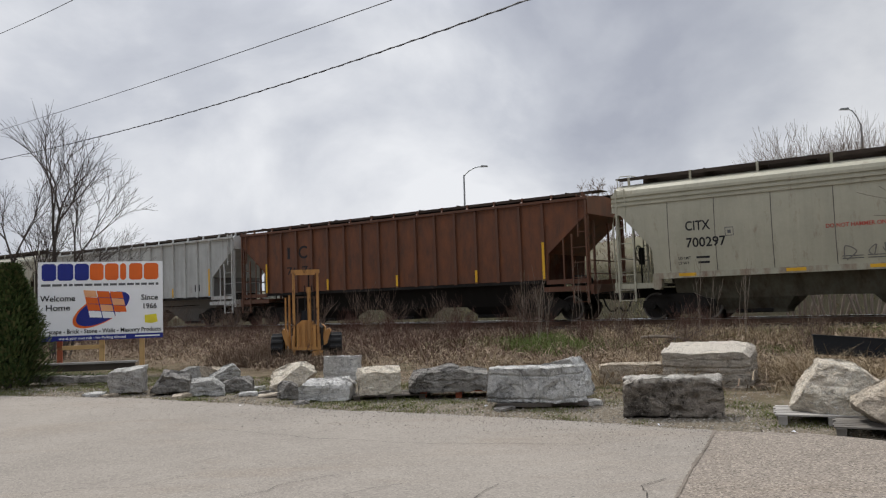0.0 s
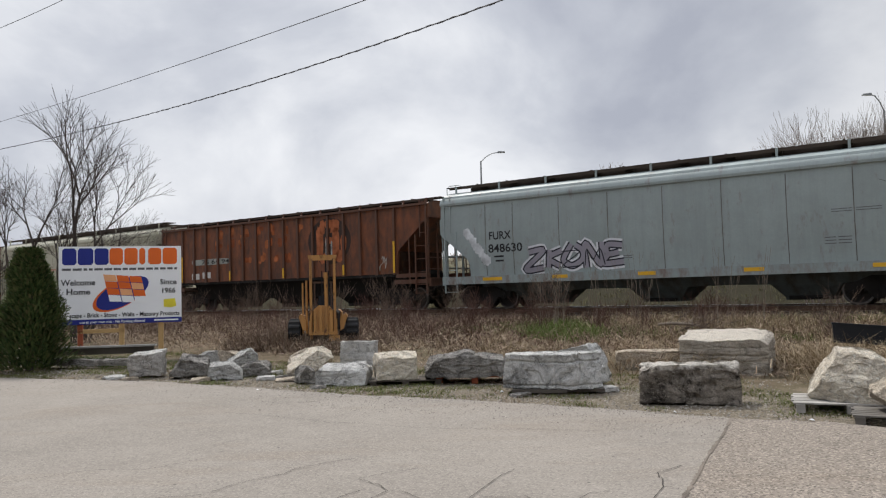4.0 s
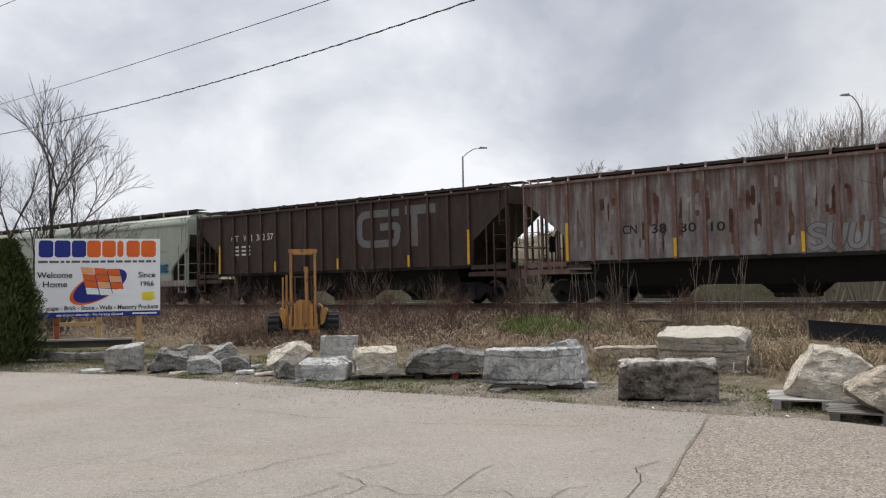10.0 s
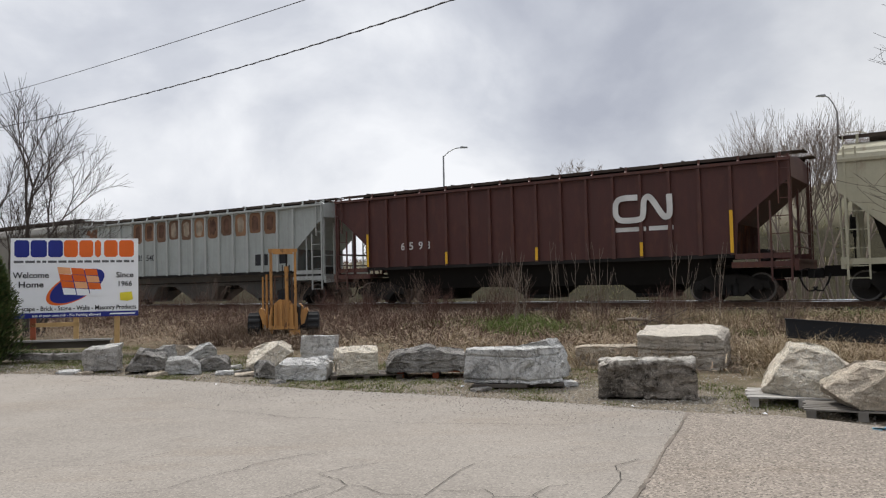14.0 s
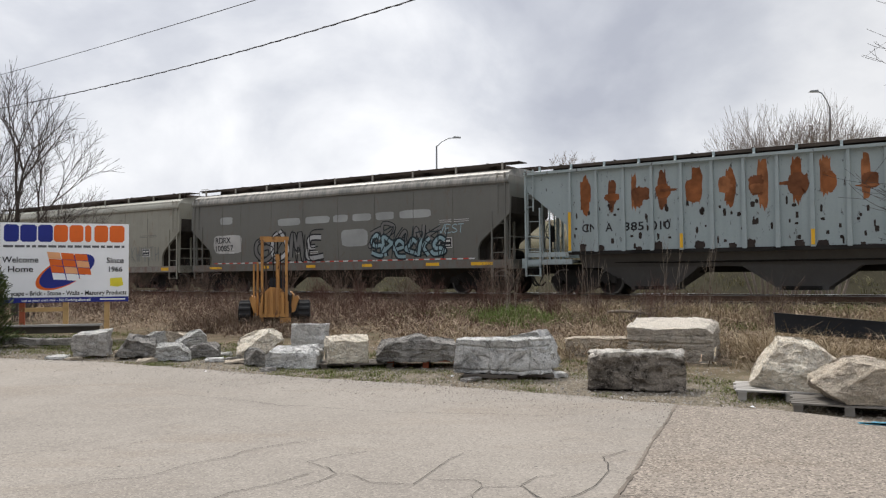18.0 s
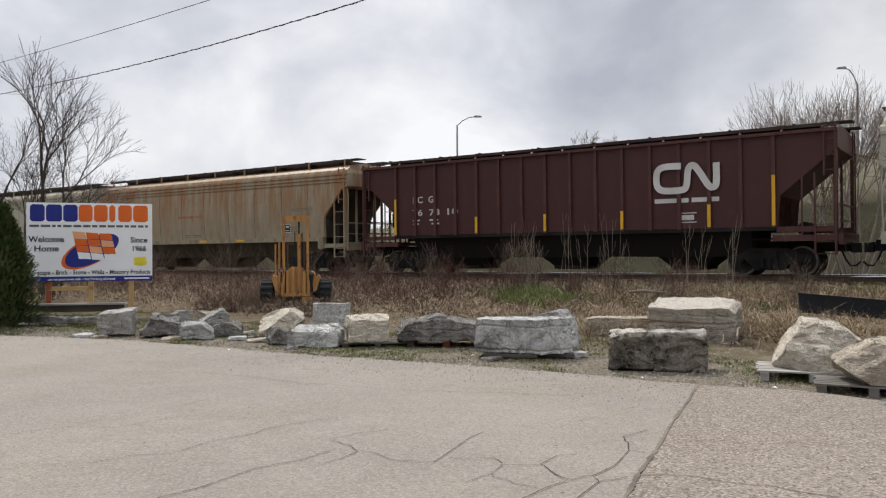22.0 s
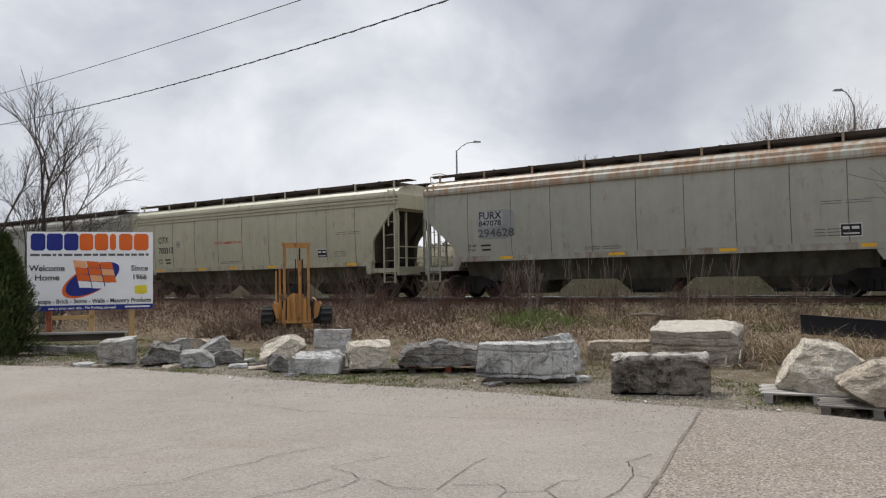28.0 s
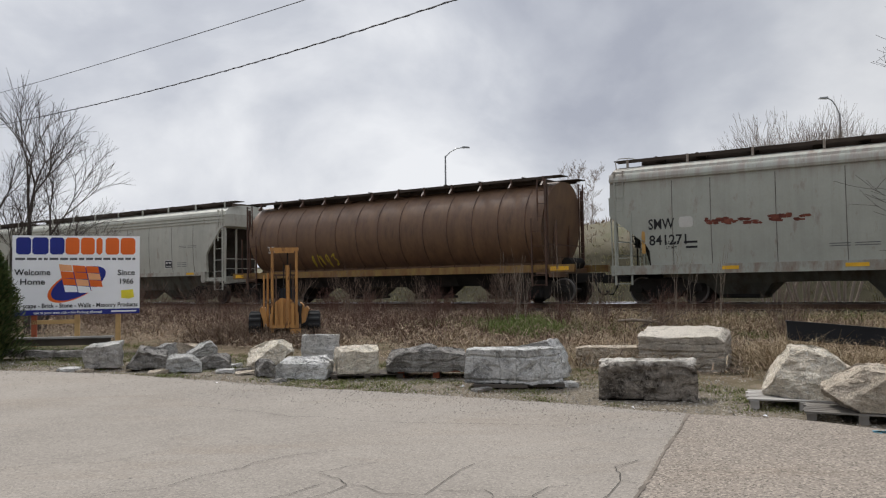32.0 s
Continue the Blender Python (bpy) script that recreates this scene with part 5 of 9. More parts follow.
def build_train():
    ink, wht = M["ink"], M["white"]
    curved_grey(0, "cream-grey covered hopper car with curved cut ends and faint scribbles", (0.50, 0.47, 0.385), "CITX", "700297", at=(-6.14, 2.79, 0.78, 1.24))
    graffiti(TRAIN[-1][0], "curved", -1.9, 2.2, 1.62, 2.05, 9, None, (0.20, 0.19, 0.17), None, 2, 0.03)
    c = ribbed_car(1, "rust-brown ribbed hopper car with faded dark letters", (0.13, 0.054, 0.029), marks=[("74", -4.9, 2.25, -4.2, 2.6, ink)], paint=dict(grime=(0.05, 0.03, 0.02), rust=(0.22, 0.075, 0.028), amount=0.32, streak=0.5))
    for text, x0, x1, z0, z1 in (("I", -5.82, -5.66, 2.95, 3.47), ("C", -5.12, -4.58, 2.93, 3.5), ("76", -5.85, -5.2, 2.25, 2.6)):
        split_part("lettering", fitted(text, "ribbed", x0, z0, x1, z1, 0.006), ink, c)
    ribbed_car(2, "dirty white ribbed hopper car with rusty hopper bays", (0.56, 0.57, 0.54), marks=[("384", -5.15, 2.67, -4.6, 3.02, ink), ("247", -4.31, 2.67, -3.77, 3.01, ink)], small=[([(-5.94, 2.7, 0.07, 0.36), (-5.94, 2.7, 0.2, 0.07), (-5.94, 3.0, 0.2, 0.07), (-5.68, 2.7, 0.07, 0.36), (-5.5, 2.7, 0.07, 0.36)], ink)], vee=True, under_colour=(0.26, 0.25, 0.23), paint=dict(amount=0.12, streak=0.3))
    c = TRAIN[-1][0]
    r = random.Random(22)
    for m in range(9):
        scab(c, r.uniform(-0.1, 1.0), 1.5 + r.uniform(0, 0.2), 1.75 + r.uniform(0, 0.35), r.uniform(0.1, 0.3), r.choice(((0.30, 0.26, 0.21), (0.36, 0.33, 0.28), (0.24, 0.2, 0.165))), r, off=0.004 + 0.0006 * m)
    split_part("data_panel", wrap(bars([(-0.4, 1.58, 0.7, 0.32), (5.9, 1.74, 0.17, 0.32), (6.12, 1.74, 0.17, 0.32)]).mesh("bars"), "ribbed", 0, 0, 0.012), M["ink"], c)
    split_part("data_panel", wrap(bars([(-0.36, 1.62 + 0.08 * k, 0.62 - 0.1 * (k % 2), 0.03) for k in range(4)]).mesh("bars"), "ribbed", 0, 0, 0.015), wht, c)
    curved_grey(3, "warm grey covered hopper car with smooth sides", (0.47, 0.445, 0.375), "CEFX", "380154", reds=False, at=(-6.16, 2.65, 0.86, 1.17), panel=6.6)
    c = curved_grey(4, "pale blue-grey hopper car with graffiti along the lower side", (0.36, 0.41, 0.43), "", "", "deep", reds=False, panel=0, lines=[("FURX", -6.24, 2.57, -5.28, 2.87), ("848630", -6.29, 2.09, -4.82, 2.41)], stripes=[(-6.55, 1.06, 0.85, 0.12), (-3.6, 1.06, 0.6, 0.12), (-0.4, 1.06, 0.6, 0.12), (3.0, 1.06, 0.6, 0.12), (6.5, 1.06, 0.8, 0.12)])
    r = random.Random(44)
    for m in range(9):
        u = m / 8
        scab(c, -7.25 + 0.85 * u, 2.75 - 1.1 * u, 3.1 - 1.05 * u - 0.1 * r.random(), 0.12 + 0.05 * r.random(), (0.62, 0.64, 0.65), r, "deep", 0.004 + 0.0005 * m)
    sprayed(c, "deep", "ZKONE", -4.7, -0.9, 1.45, 2.15, [(0.42, (0.72, 0.73, 0.75), 0.006), (0.27, (0.03, 0.03, 0.04), 0.009), (0.17, (0.32, 0.30, 0.34), 0.012)], 3, 0.15, 0.2, 0.13)
    sprayed(c, "deep", "IZM", -4.2, -1.5, 1.45, 2.0, [(0.04, (0.03, 0.03, 0.04), 0.016)], 4)
    c = ribbed_car(5, "dark rust ribbed hopper car with peeling orange lettering", (0.12, 0.052, 0.03), paint=dict(rust=(0.30, 0.09, 0.03), amount=0.3, grime=(0.04, 0.025, 0.02)))
    r = random.Random(41)
    for z0, x0, n, gap in ((3.5, -2.35, 5, 0.92), (3.5, -4.3, 2, 0.92), (2.92, -4.4, 6, 0.92), (2.16, -2.15, 4, 0.92)):
        for j in range(n):
            x = x0 + gap * j + r.uniform(-0.06, 0.06)
            for m in range(3):
                h = r.uniform(0.12, 0.42)
                z = z0 + r.uniform(-0.02, 0.40 - h * 0.5)
                scab(c, x + r.uniform(-0.12, 0.34), z, z + h, r.uniform(0.07, 0.17), r.choice(((0.33, 0.095, 0.035), (0.40, 0.13, 0.05), (0.26, 0.075, 0.03))), r, off=0.004 + 0.001 * m)
    disc = [(3.35 + 1.3 * math.cos(a), 3.02 + 1.02 * math.sin(a), 0) for a in [2 * math.pi * k / 40 for k in range(40)]]
    part("emblem", wrap(Solid().add(disc, [tuple(range(40))]).mesh("emblem"), "ribbed", 0, 0, 0.003), spray((0.045, 0.028, 0.022)), c, "faded round emblem")
    for x, z0, z1, w in ((2.78, 2.1, 3.75, 0.20), (2.95, 3.3, 3.95, 0.16), (3.0, 2.05, 2.5, 0.22), (3.75, 2.2, 3.6, 0.20), (3.95, 2.1, 2.6, 0.24), (3.7, 3.35, 3.98, 0.26), (4.2, 2.5, 3.3, 0.16), (3.35, 2.9, 3.2, 0.26), (3.35, 3.6, 3.95, 0.22)):
        scab(c, x, z0, z1, w, (0.40, 0.13, 0.055), r, off=0.008)
    for x, z0, z1 in ((3.18, 2.3, 3.15), (3.5, 2.25, 3.05)):
        scab(c, x, z0, z1, 0.05, (0.33, 0.34, 0.32), r, off=0.012)
    graffiti(c, "ribbed", 6.0, 6.7, 1.6, 2.2, 3, None, (0.45, 0.42, 0.36), None, 43, 0.03)
    split_part("data_panel", wrap(bars([(-6.4, 1.62, 0.6, 0.3), (-5.55, 1.66, 0.65, 0.3)]).mesh("bars"), "ribbed", 0, 0, 0.006), M["white"], c, "pale torn placard")
    blotch(c, -6.45, -3.36, 2.32, 2.62, (0.33, 0.35, 0.31), seed=79, label="pale number strip")
    split_part("lettering", fitted("76 64 94", "ribbed", -5.6, 2.36, -3.45, 2.58, 0.008), ink, c)
    curved_grey(6, "cream hopper car with curved cut ends and red warning line", (0.52, 0.495, 0.41), "CITX", "702175", at=(-6.5, 2.76, 0.75, 1.03))
    c = ribbed_car(7, "brown ribbed hopper car with a long yellow graffiti", (0.19, 0.09, 0.063), slope_colour=(0.26, 0.29, 0.28), stripes=((-6.9, 1.3), (-5.06, 0.6), (-1.38, 0.6), (0.46, 0.6), (4.1, 0.6), (6.9, 1.5)), paint=dict(rust=(0.19, 0.07, 0.04), grime=(0.05, 0.035, 0.03)))
    blotch(c, -6.75, 4.62, 1.5, 2.72, (0.17, 0.18, 0.175), seed=5, label="grey overpainted band")
    blotch(c, -5.92, -3.42, 2.28, 3.45, (0.25, 0.065, 0.055), seed=4, label="dull red square", off=0.006)
    for text, x0, x1, z0, z1 in (("76", -5.8, -5.25, 2.6, 2.84), ("74", -4.75, -4.25, 2.6, 2.84), ("09", -4.0, -3.5, 2.6, 2.84), ("I", -5.55, -5.5, 3.18, 3.4), ("C", -4.65, -4.42, 3.18, 3.4), ("G", -3.9, -3.66, 3.18, 3.4)):
        split_part("lettering", fitted(text, "ribbed", x0, z0, x1, z1, 0.012), ink, c)
    pale = spray((0.27, 0.31, 0.29))
    for rows in ([(-8.6, 4.12), (-8.6, 3.62), (-8.2, 3.3), (-7.1, 2.2), (-6.98, 2.4), (-6.98, 4.12)], [(7.1, 2.75), (7.35, 2.75), (8.3, 3.5), (8.45, 4.05), (7.7, 4.0), (7.15, 3.6)]):
        part("paint_patch", wrap(Solid().add([(x, z, 0) for x, z in rows], [tuple(range(len(rows)))]).mesh("patch"), "ribbed", 0, 0, 0.005), pale, c, "pale grey-green end panel")
    r = random.Random(71)
    for _ in range(16):
        x = r.choice((r.uniform(-8.3, -7.2), r.uniform(7.3, 8.3)))
        z = r.uniform(3.3, 4.0)
        scab(c, x, z, z + r.uniform(0.05, 0.22), r.uniform(0.04, 0.12), r.choice(((0.15, 0.07, 0.04), (0.10, 0.05, 0.03))), r, off=0.008)
    sprayed(c, "ribbed", "ZHETKGMINDED", -4.45, 4.4, 1.56, 2.4, [(0.34, (0.025, 0.027, 0.035), 0.010), (0.17, [(0.50, 0.45, 0.12), (0.44, 0.47, 0.45)], 0.014), (0.03, (0.05, 0.05, 0.05), 0.018)], 9, 0.12, 0.25, 0.17)
    sprayed(c, "ribbed", "ZEKNWTZNKZ", -4.3, 4.2, 1.56, 2.3, [(0.035, (0.025, 0.027, 0.035), 0.0195)], 19, 0.2, 0.2, 0.2)
    ribbed_car(8, "ochre-brown ribbed hopper car with grimy panels", (0.105, 0.064, 0.036), stripes=((6.9, 1.4),), post_colour=(0.15, 0.095, 0.052), paint=dict(rust=(0.15, 0.085, 0.045), grime=(0.035, 0.027, 0.02), streak=0.8, dirt=0.6),
               small=[([(-2.5, 1.77, 0.62, 0.38), (2.09, 1.75, 0.58, 0.26), (3.76, 1.74, 0.64, 0.03), (3.76, 2.14, 0.64, 0.03), (3.76, 1.77, 0.03, 0.37), (4.37, 1.77, 0.03, 0.37), (4.60, 1.74, 0.62, 0.03), (4.60, 2.14, 0.62, 0.03), (4.60, 1.77, 0.03, 0.37), (5.19, 1.77, 0.03, 0.37), (4.95, 1.95, 0.2, 0.16)], simple("pale_data_panel", (0.36, 0.35, 0.31), 0.8)), ([(-5.6, 1.48, 0.45, 0.09), (-3.3, 1.48, 0.5, 0.09), (-0.6, 1.48, 0.45, 0.09), (2.15, 1.48, 0.5, 0.1), (4.65, 1.5, 0.5, 0.12)], M["yellow"])])
    c = ribbed_car(9, "rust-streaked whitish ribbed hopper car", (0.36, 0.345, 0.325), stripes=((-6.9, 1.3), (-3.2, 0.6), (0.46, 0.6), (6.9, 1.5)), marks=[("CN", -5.1, 2.3, -4.6, 2.6, ink), ("38", -4.1, 2.28, -3.6, 2.58, ink), ("30", -3.15, 2.26, -2.65, 2.56, ink), ("10", -2.2, 2.24, -1.75, 2.54, ink)],
                   paint=dict(rust=(0.085, 0.038, 0.027), amount=0.30, streak=0.9, grime=(0.10, 0.052, 0.038), dirt=0.25, spot_scale=1.3, high=(1.7, 3.4, (0.11, 0.048, 0.033), 0.8)), post_colour=(0.40, 0.37, 0.34), post_paint=dict(rust=(0.14, 0.05, 0.03), amount=0.45))
    r = random.Random(95)
    for k in range(110):
        x, z = RIB0 + RIB_STEP * (r.randrange(17) + r.uniform(0.1, 0.9)), r.uniform(1.6, 3.5)
        scab(c, x, z, min(3.9, z + r.uniform(0.15, 0.9)), r.uniform(0.025, 0.09), r.choice(((0.10, 0.05, 0.035), (0.13, 0.062, 0.043), (0.16, 0.09, 0.065), (0.27, 0.245, 0.225))), r, off=0.002 + 0.00004 * k)
    sprayed(c, "ribbed", "SUUPB", 0.55, 3.3, 1.6, 2.3, [(0.20, (0.13, 0.12, 0.118), 0.008), (0.13, (0.26, 0.25, 0.24), 0.011)], 12, 0.1)
    c = ribbed_car(10, "dark brown ribbed hopper car with a large pale emblem", (0.042, 0.026, 0.019), marks=[("GT", -6.36, 2.95, -5.85, 3.25, wht), ("W", -5.5, 2.95, -5.2, 3.25, wht), ("I", -4.98, 2.95, -4.92, 3.25, wht), ("382", -4.62, 2.95, -4.05, 3.25, wht), ("57", -3.9, 2.95, -3.52, 3.25, wht)], paint=dict(rust=(0.09, 0.045, 0.03), grime=(0.03, 0.022, 0.018)), post_colour=(0.058, 0.033, 0.024))
    worn = simple("worn_white_paint", (0.27, 0.27, 0.265), 0.8, 0, 0.5, 3.0, (0.12, 0.095, 0.08))
    g = ribbon(curve_points([(3.74, 3.70), (2.1, 3.70), (1.80, 3.62), (1.66, 3.4), (1.66, 2.8), (1.78, 2.58), (2.1, 2.48), (3.3, 2.48), (3.56, 2.56), (3.62, 2.8), (3.60, 3.14), (2.75, 3.14)], 6), 0.30)
    part("emblem", wrap(g.mesh("emblem"), "ribbed", 0, 0, 0.006), worn, c, "worn pale emblem stroke")
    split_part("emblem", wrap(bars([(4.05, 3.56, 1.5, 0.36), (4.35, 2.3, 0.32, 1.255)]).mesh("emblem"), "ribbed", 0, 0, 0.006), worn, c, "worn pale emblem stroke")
    split_part("small_writing", wrap(bars([(x, z, w, 0.09) for z in (2.66, 2.48, 2.30) for x, w in ((-6.25, 0.4), (-5.65, 0.6))]).mesh("bars"), "ribbed", 0, 0, 0.006), wht, c)
    c = curved_grey(11, "pale grey hopper car with brown and blue graffiti", (0.45, 0.475, 0.42), "", "", "deep", reds=False, panel=0, lines=[("NDYX", -7.6, 2.54, -6.25, 2.88), ("849344", -7.2, 1.93, -5.48, 2.25)], sill_colour=(0.36, 0.33, 0.29), stripes=())
    sprayed(c, "deep", "RGRS", 0.75, 5.5, 1.55, 2.7, [(0.78, (0.07, 0.21, 0.36), 0.006), (0.60, (0.03, 0.045, 0.06), 0.009), (0.50, (0.155, 0.062, 0.03), 0.012), (0.06, (0.09, 0.26, 0.40), 0.016)], 21, 0.06, 0.12, 0.10)
    sprayed(c, "deep", "ZSBSOKES", 0.7, 5.4, 1.5, 2.6, [(0.07, (0.08, 0.24, 0.38), 0.0185)], 28, 0.1, 0.2, 0.2)
    sprayed(c, "deep", "SE", 6.1, 7.0, 1.7, 2.0, [(0.2, (0.06, 0.22, 0.34), 0.008), (0.07, (0.02, 0.05, 0.09), 0.012)], 22)
    sprayed(c, "deep", "BONES", -2.75, -1.2, 1.5, 1.85, [(0.10, (0.04, 0.04, 0.045), 0.008), (0.05, (0.44, 0.445, 0.42), 0.011)], 23)
    graffiti(c, "deep", -0.9, 0.5, 1.7, 2.4, 4, None, (0.62, 0.62, 0.60), None, 26, 0.035)
    for x, z in ((-7.02, 1.3), (-4.52, 1.55), (-2.2, 1.66), (0.12, 1.72), (2.95, 1.8)):
        blotch(c, x, x + 0.13, z, z + 0.48, (0.55, 0.30, 0.04), "deep", int(x * 10) + 90, "orange reflective strip", 0.020)
    blotch(c, 5.0, 6.2, 2.75, 3.4, (0.47, 0.46, 0.45), "deep", 27, "pale overpainted patch")
    c = curved_grey(12, "tan-grey hopper car with black and pink tags", (0.48, 0.445, 0.345), "", "", "short", reds=False, panel=0, shift=0.55, lines=[("COER", -6.9, 2.87, -5.75, 3.2), ("353611", -6.85, 2.35, -5.4, 2.68)], rail_posts=14, stripes=[(-6.9, None, 0.75, 0.12), (-4.6, None, 0.4, 0.1), (-1.9, None, 0.55, 0.1), (0.9, None, 0.5, 0.1), (5.6, 1.6, 1.2, 0.14)])
    tag = [[(0, 0), (0.12, 1), (0.38, 0.45), (0.5, 1), (0.62, 0)], [(0.35, 0.9), (0.08, 0.65), (0.1, 0.2), (0.35, 0), (0.6, 0.25), (0.58, 0.7), (0.35, 0.9)], [(0, 0.9), (0.3, 0), (0.65, 0.95)],
           [(0.6, 0.75), (0.25, 0.85), (0.05, 0.45), (0.3, 0.05), (0.6, 0.2), (0.55, 0.5), (0.1, 0.45)], [(0.05, 0), (0.1, 0.9), (0.5, 0.8), (0.45, 0.5), (0.1, 0.45), (0.55, 0)], [(0.05, 0.75), (0.3, 1.05), (0.25, 0.5), (0.3, 0)]]
    for k, ctrl in enumerate(tag):
        s = ribbon(curve_points([(-5.0 + 0.66 * k + u * 0.75, 1.64 + v * 0.85) for u, v in ctrl], 5), 0.075)
        part("graffiti_stroke", wrap(s.mesh("graffiti"), "short", 0, 0, 0.012), spray((0.035, 0.035, 0.035)), c, "sprayed black letter")
    sprayed(c, "short", "CEONGD", 1.35, 5.9, 1.68, 2.45, [(0.52, (0.46, 0.025, 0.05), 0.006), (0.43, (0.43, 0.40, 0.36), 0.009), (0.05, (0.46, 0.025, 0.05), 0.013)], 32, 0.0, 0.2, 0.12)
    c = ribbed_car(13, "dark red-brown ribbed hopper car with a white emblem", (0.085, 0.028, 0.022), marks=[("6", -5.5, 2.1, -5.3, 2.4, wht), ("5", -5.1, 2.1, -4.9, 2.4, wht), ("9", -4.65, 2.1, -4.45, 2.4, wht), ("8", -4.3, 2.1, -4.1, 2.4, wht)], paint=dict(rust=(0.11, 0.04, 0.025), grime=(0.04, 0.02, 0.018), amount=0.2))
    worm_logo(c, "ribbed", 3.42, 2.65, 0.80, wht, 0.19)
    split_part("small_writing", wrap(bars([(3.3, 2.32, 1.1, 0.14), (4.5, 2.32, 0.8, 0.14)]).mesh("bars"), "ribbed", 0, 0, 0.006), wht, c)
    c = ribbed_car(14, "pale green-grey ribbed hopper car with rusted upper panels", (0.42, 0.45, 0.42), marks=[("CNA", -4.98, 2.24, -4.3, 2.54, ink), ("385", -4.06, 2.24, -3.38, 2.54, ink), ("540", -3.12, 2.22, -2.46, 2.52, ink)], stripes=((-6.9, 1.0),), vee=True, under_colour=(0.2, 0.2, 0.19), paint=dict(amount=0.1, streak=0.25), post_colour=(0.48, 0.50, 0.47), post_paint=dict(amount=0.08))
    r = random.Random(140)
    for k in range(3, 14):
        x = RIB0 + RIB_STEP * k
        blotch(c, x + 0.08, x + 0.84, 3.2 - 0.08 * (k % 2), 4.14, r.choice(((0.20, 0.105, 0.055), (0.27, 0.15, 0.08), (0.15, 0.085, 0.05))), seed=k, label="rust-brown upper panel")
        scab(c, x + 0.45, 3.3, 4.0, 0.2, r.choice(((0.11, 0.06, 0.04), (0.33, 0.27, 0.20))), r, off=0.007)
    for m in range(7):
        scab(c, r.uniform(-8.4, -7.3), 3.5 + r.uniform(-0.1, 0.4), 3.8 + r.uniform(0, 0.3), r.uniform(0.1, 0.28), (0.21, 0.10, 0.055), r, off=0.004 + 0.0005 * m)
    split_part("data_panel", wrap(bars([(4.7, 1.75, 0.8, 0.5), (6.0, 1.8, 0.7, 0.5)]).mesh("bars"), "ribbed", 0, 0, 0.006), ink, c)
    c = curved_grey(15, "brownish grey hopper car with a small pale emblem", (0.215, 0.20, 0.18), "", "", "deep", dark=True, reds=False, panel=0, sill_colour=(0.16, 0.13, 0.11), lines=[("IC", -5.77, 2.41, -5.36, 2.70), ("799511", -5.75, 1.95, -4.5, 2.22)],
                    stripes=[(-6.95, 1.03, 0.5, 0.16), (-4.45, 1.05, 0.3, 0.17), (-1.05, 1.04, 0.3, 0.17), (1.4, 1.04, 0.25, 0.15), (4.5, 1.04, 0.25, 0.15), (7.25, 1.03, 0.8, 0.17)])
    part("emblem", wrap(ribbon([(2.96 + 0.33 * math.cos(a), 3.26 + 0.33 * math.sin(a)) for a in [k * math.pi / 9 for k in range(18)]], 0.04, True).mesh("emblem"), "deep", 0, 0, 0.006), wht, c, "pale round emblem")
    split_part("emblem", wrap(bars([(2.66 + 0.05 * abs(3 - k), 3.02 + 0.075 * k, 0.22 - 0.05 * abs(3 - k), 0.035) for k in range(7)] + [(3.06, 3.02 + 0.075 * k, 0.22 - 0.05 * abs(3 - k), 0.035) for k in range(7)] + [(2.92, 2.98, 0.10, 0.55)]).mesh("emblem"), "deep", 0, 0, 0.006), wht, c, "pale stripe of an emblem")
    split_part("small_writing", wrap(bars([(2.62, 2.68, 0.7, 0.11), (2.62, 2.5, 0.7, 0.11)]).mesh("bars"), "deep", 0, 0, 0.006), wht, c)
    for word, x0, x1, z0, z1, seed in (("SIKI", -6.85, -5.95, 1.5, 2.15, 41), ("WAB", -3.9, -2.8, 1.75, 2.2, 42), ("OMG", -3.8, -2.75, 1.42, 1.75, 43), ("ENVIE", 1.25, 3.2, 1.8, 2.3, 44), ("RIP", 3.5, 4.7, 1.62, 2.2, 45)):
        sprayed(c, "deep", word, x0, x1, z0, z1, [(0.034, (0.085, 0.078, 0.07), 0.008)], seed, 0.15, 0.3, 0.18)
    split_part("data_panel", wrap(bars([(5.36, 1.43, 0.62, 0.03), (5.36, 1.76, 0.62, 0.03), (5.36, 1.46, 0.03, 0.3), (5.95, 1.46, 0.03, 0.3), (5.5, 1.5, 0.14, 0.2), (5.74, 1.5, 0.14, 0.2)]).mesh("bars"), "deep", 0, 0, 0.006), wht, c, "white outlined data panel")
    split_part("small_writing", wrap(bars([(-0.2, 1.6, 0.75, 0.03), (-0.2, 1.82, 0.75, 0.03), (-0.2, 1.63, 0.03, 0.19), (0.52, 1.63, 0.03, 0.19), (-0.1, 1.68, 0.55, 0.08)]).mesh("bars"), "deep", 0, 0, 0.006), wht, c)
    c = ribbed_car(16, "pale blue-green ribbed hopper car with big rust scabs", (0.36, 0.42, 0.42), marks=[("CN", -6.68, 2.1, -6.15, 2.38, ink), ("A", -5.85, 2.1, -5.6, 2.38, ink), ("385", -5.2, 2.1, -4.54, 2.38, ink), ("010", -4.3, 2.1, -3.68, 2.38, ink)], vee=True, under_colour=(0.16, 0.155, 0.15), paint=dict(rust=(0.035, 0.025, 0.02), amount=0.155, patchy=True, streak=0.1, dirt=0.15, spot_scale=4.5), post_colour=(0.38, 0.44, 0.44), post_paint=dict(rust=(0.05, 0.03, 0.02), amount=0.16, patchy=True, spot_scale=4.5))
    r = random.Random(6)
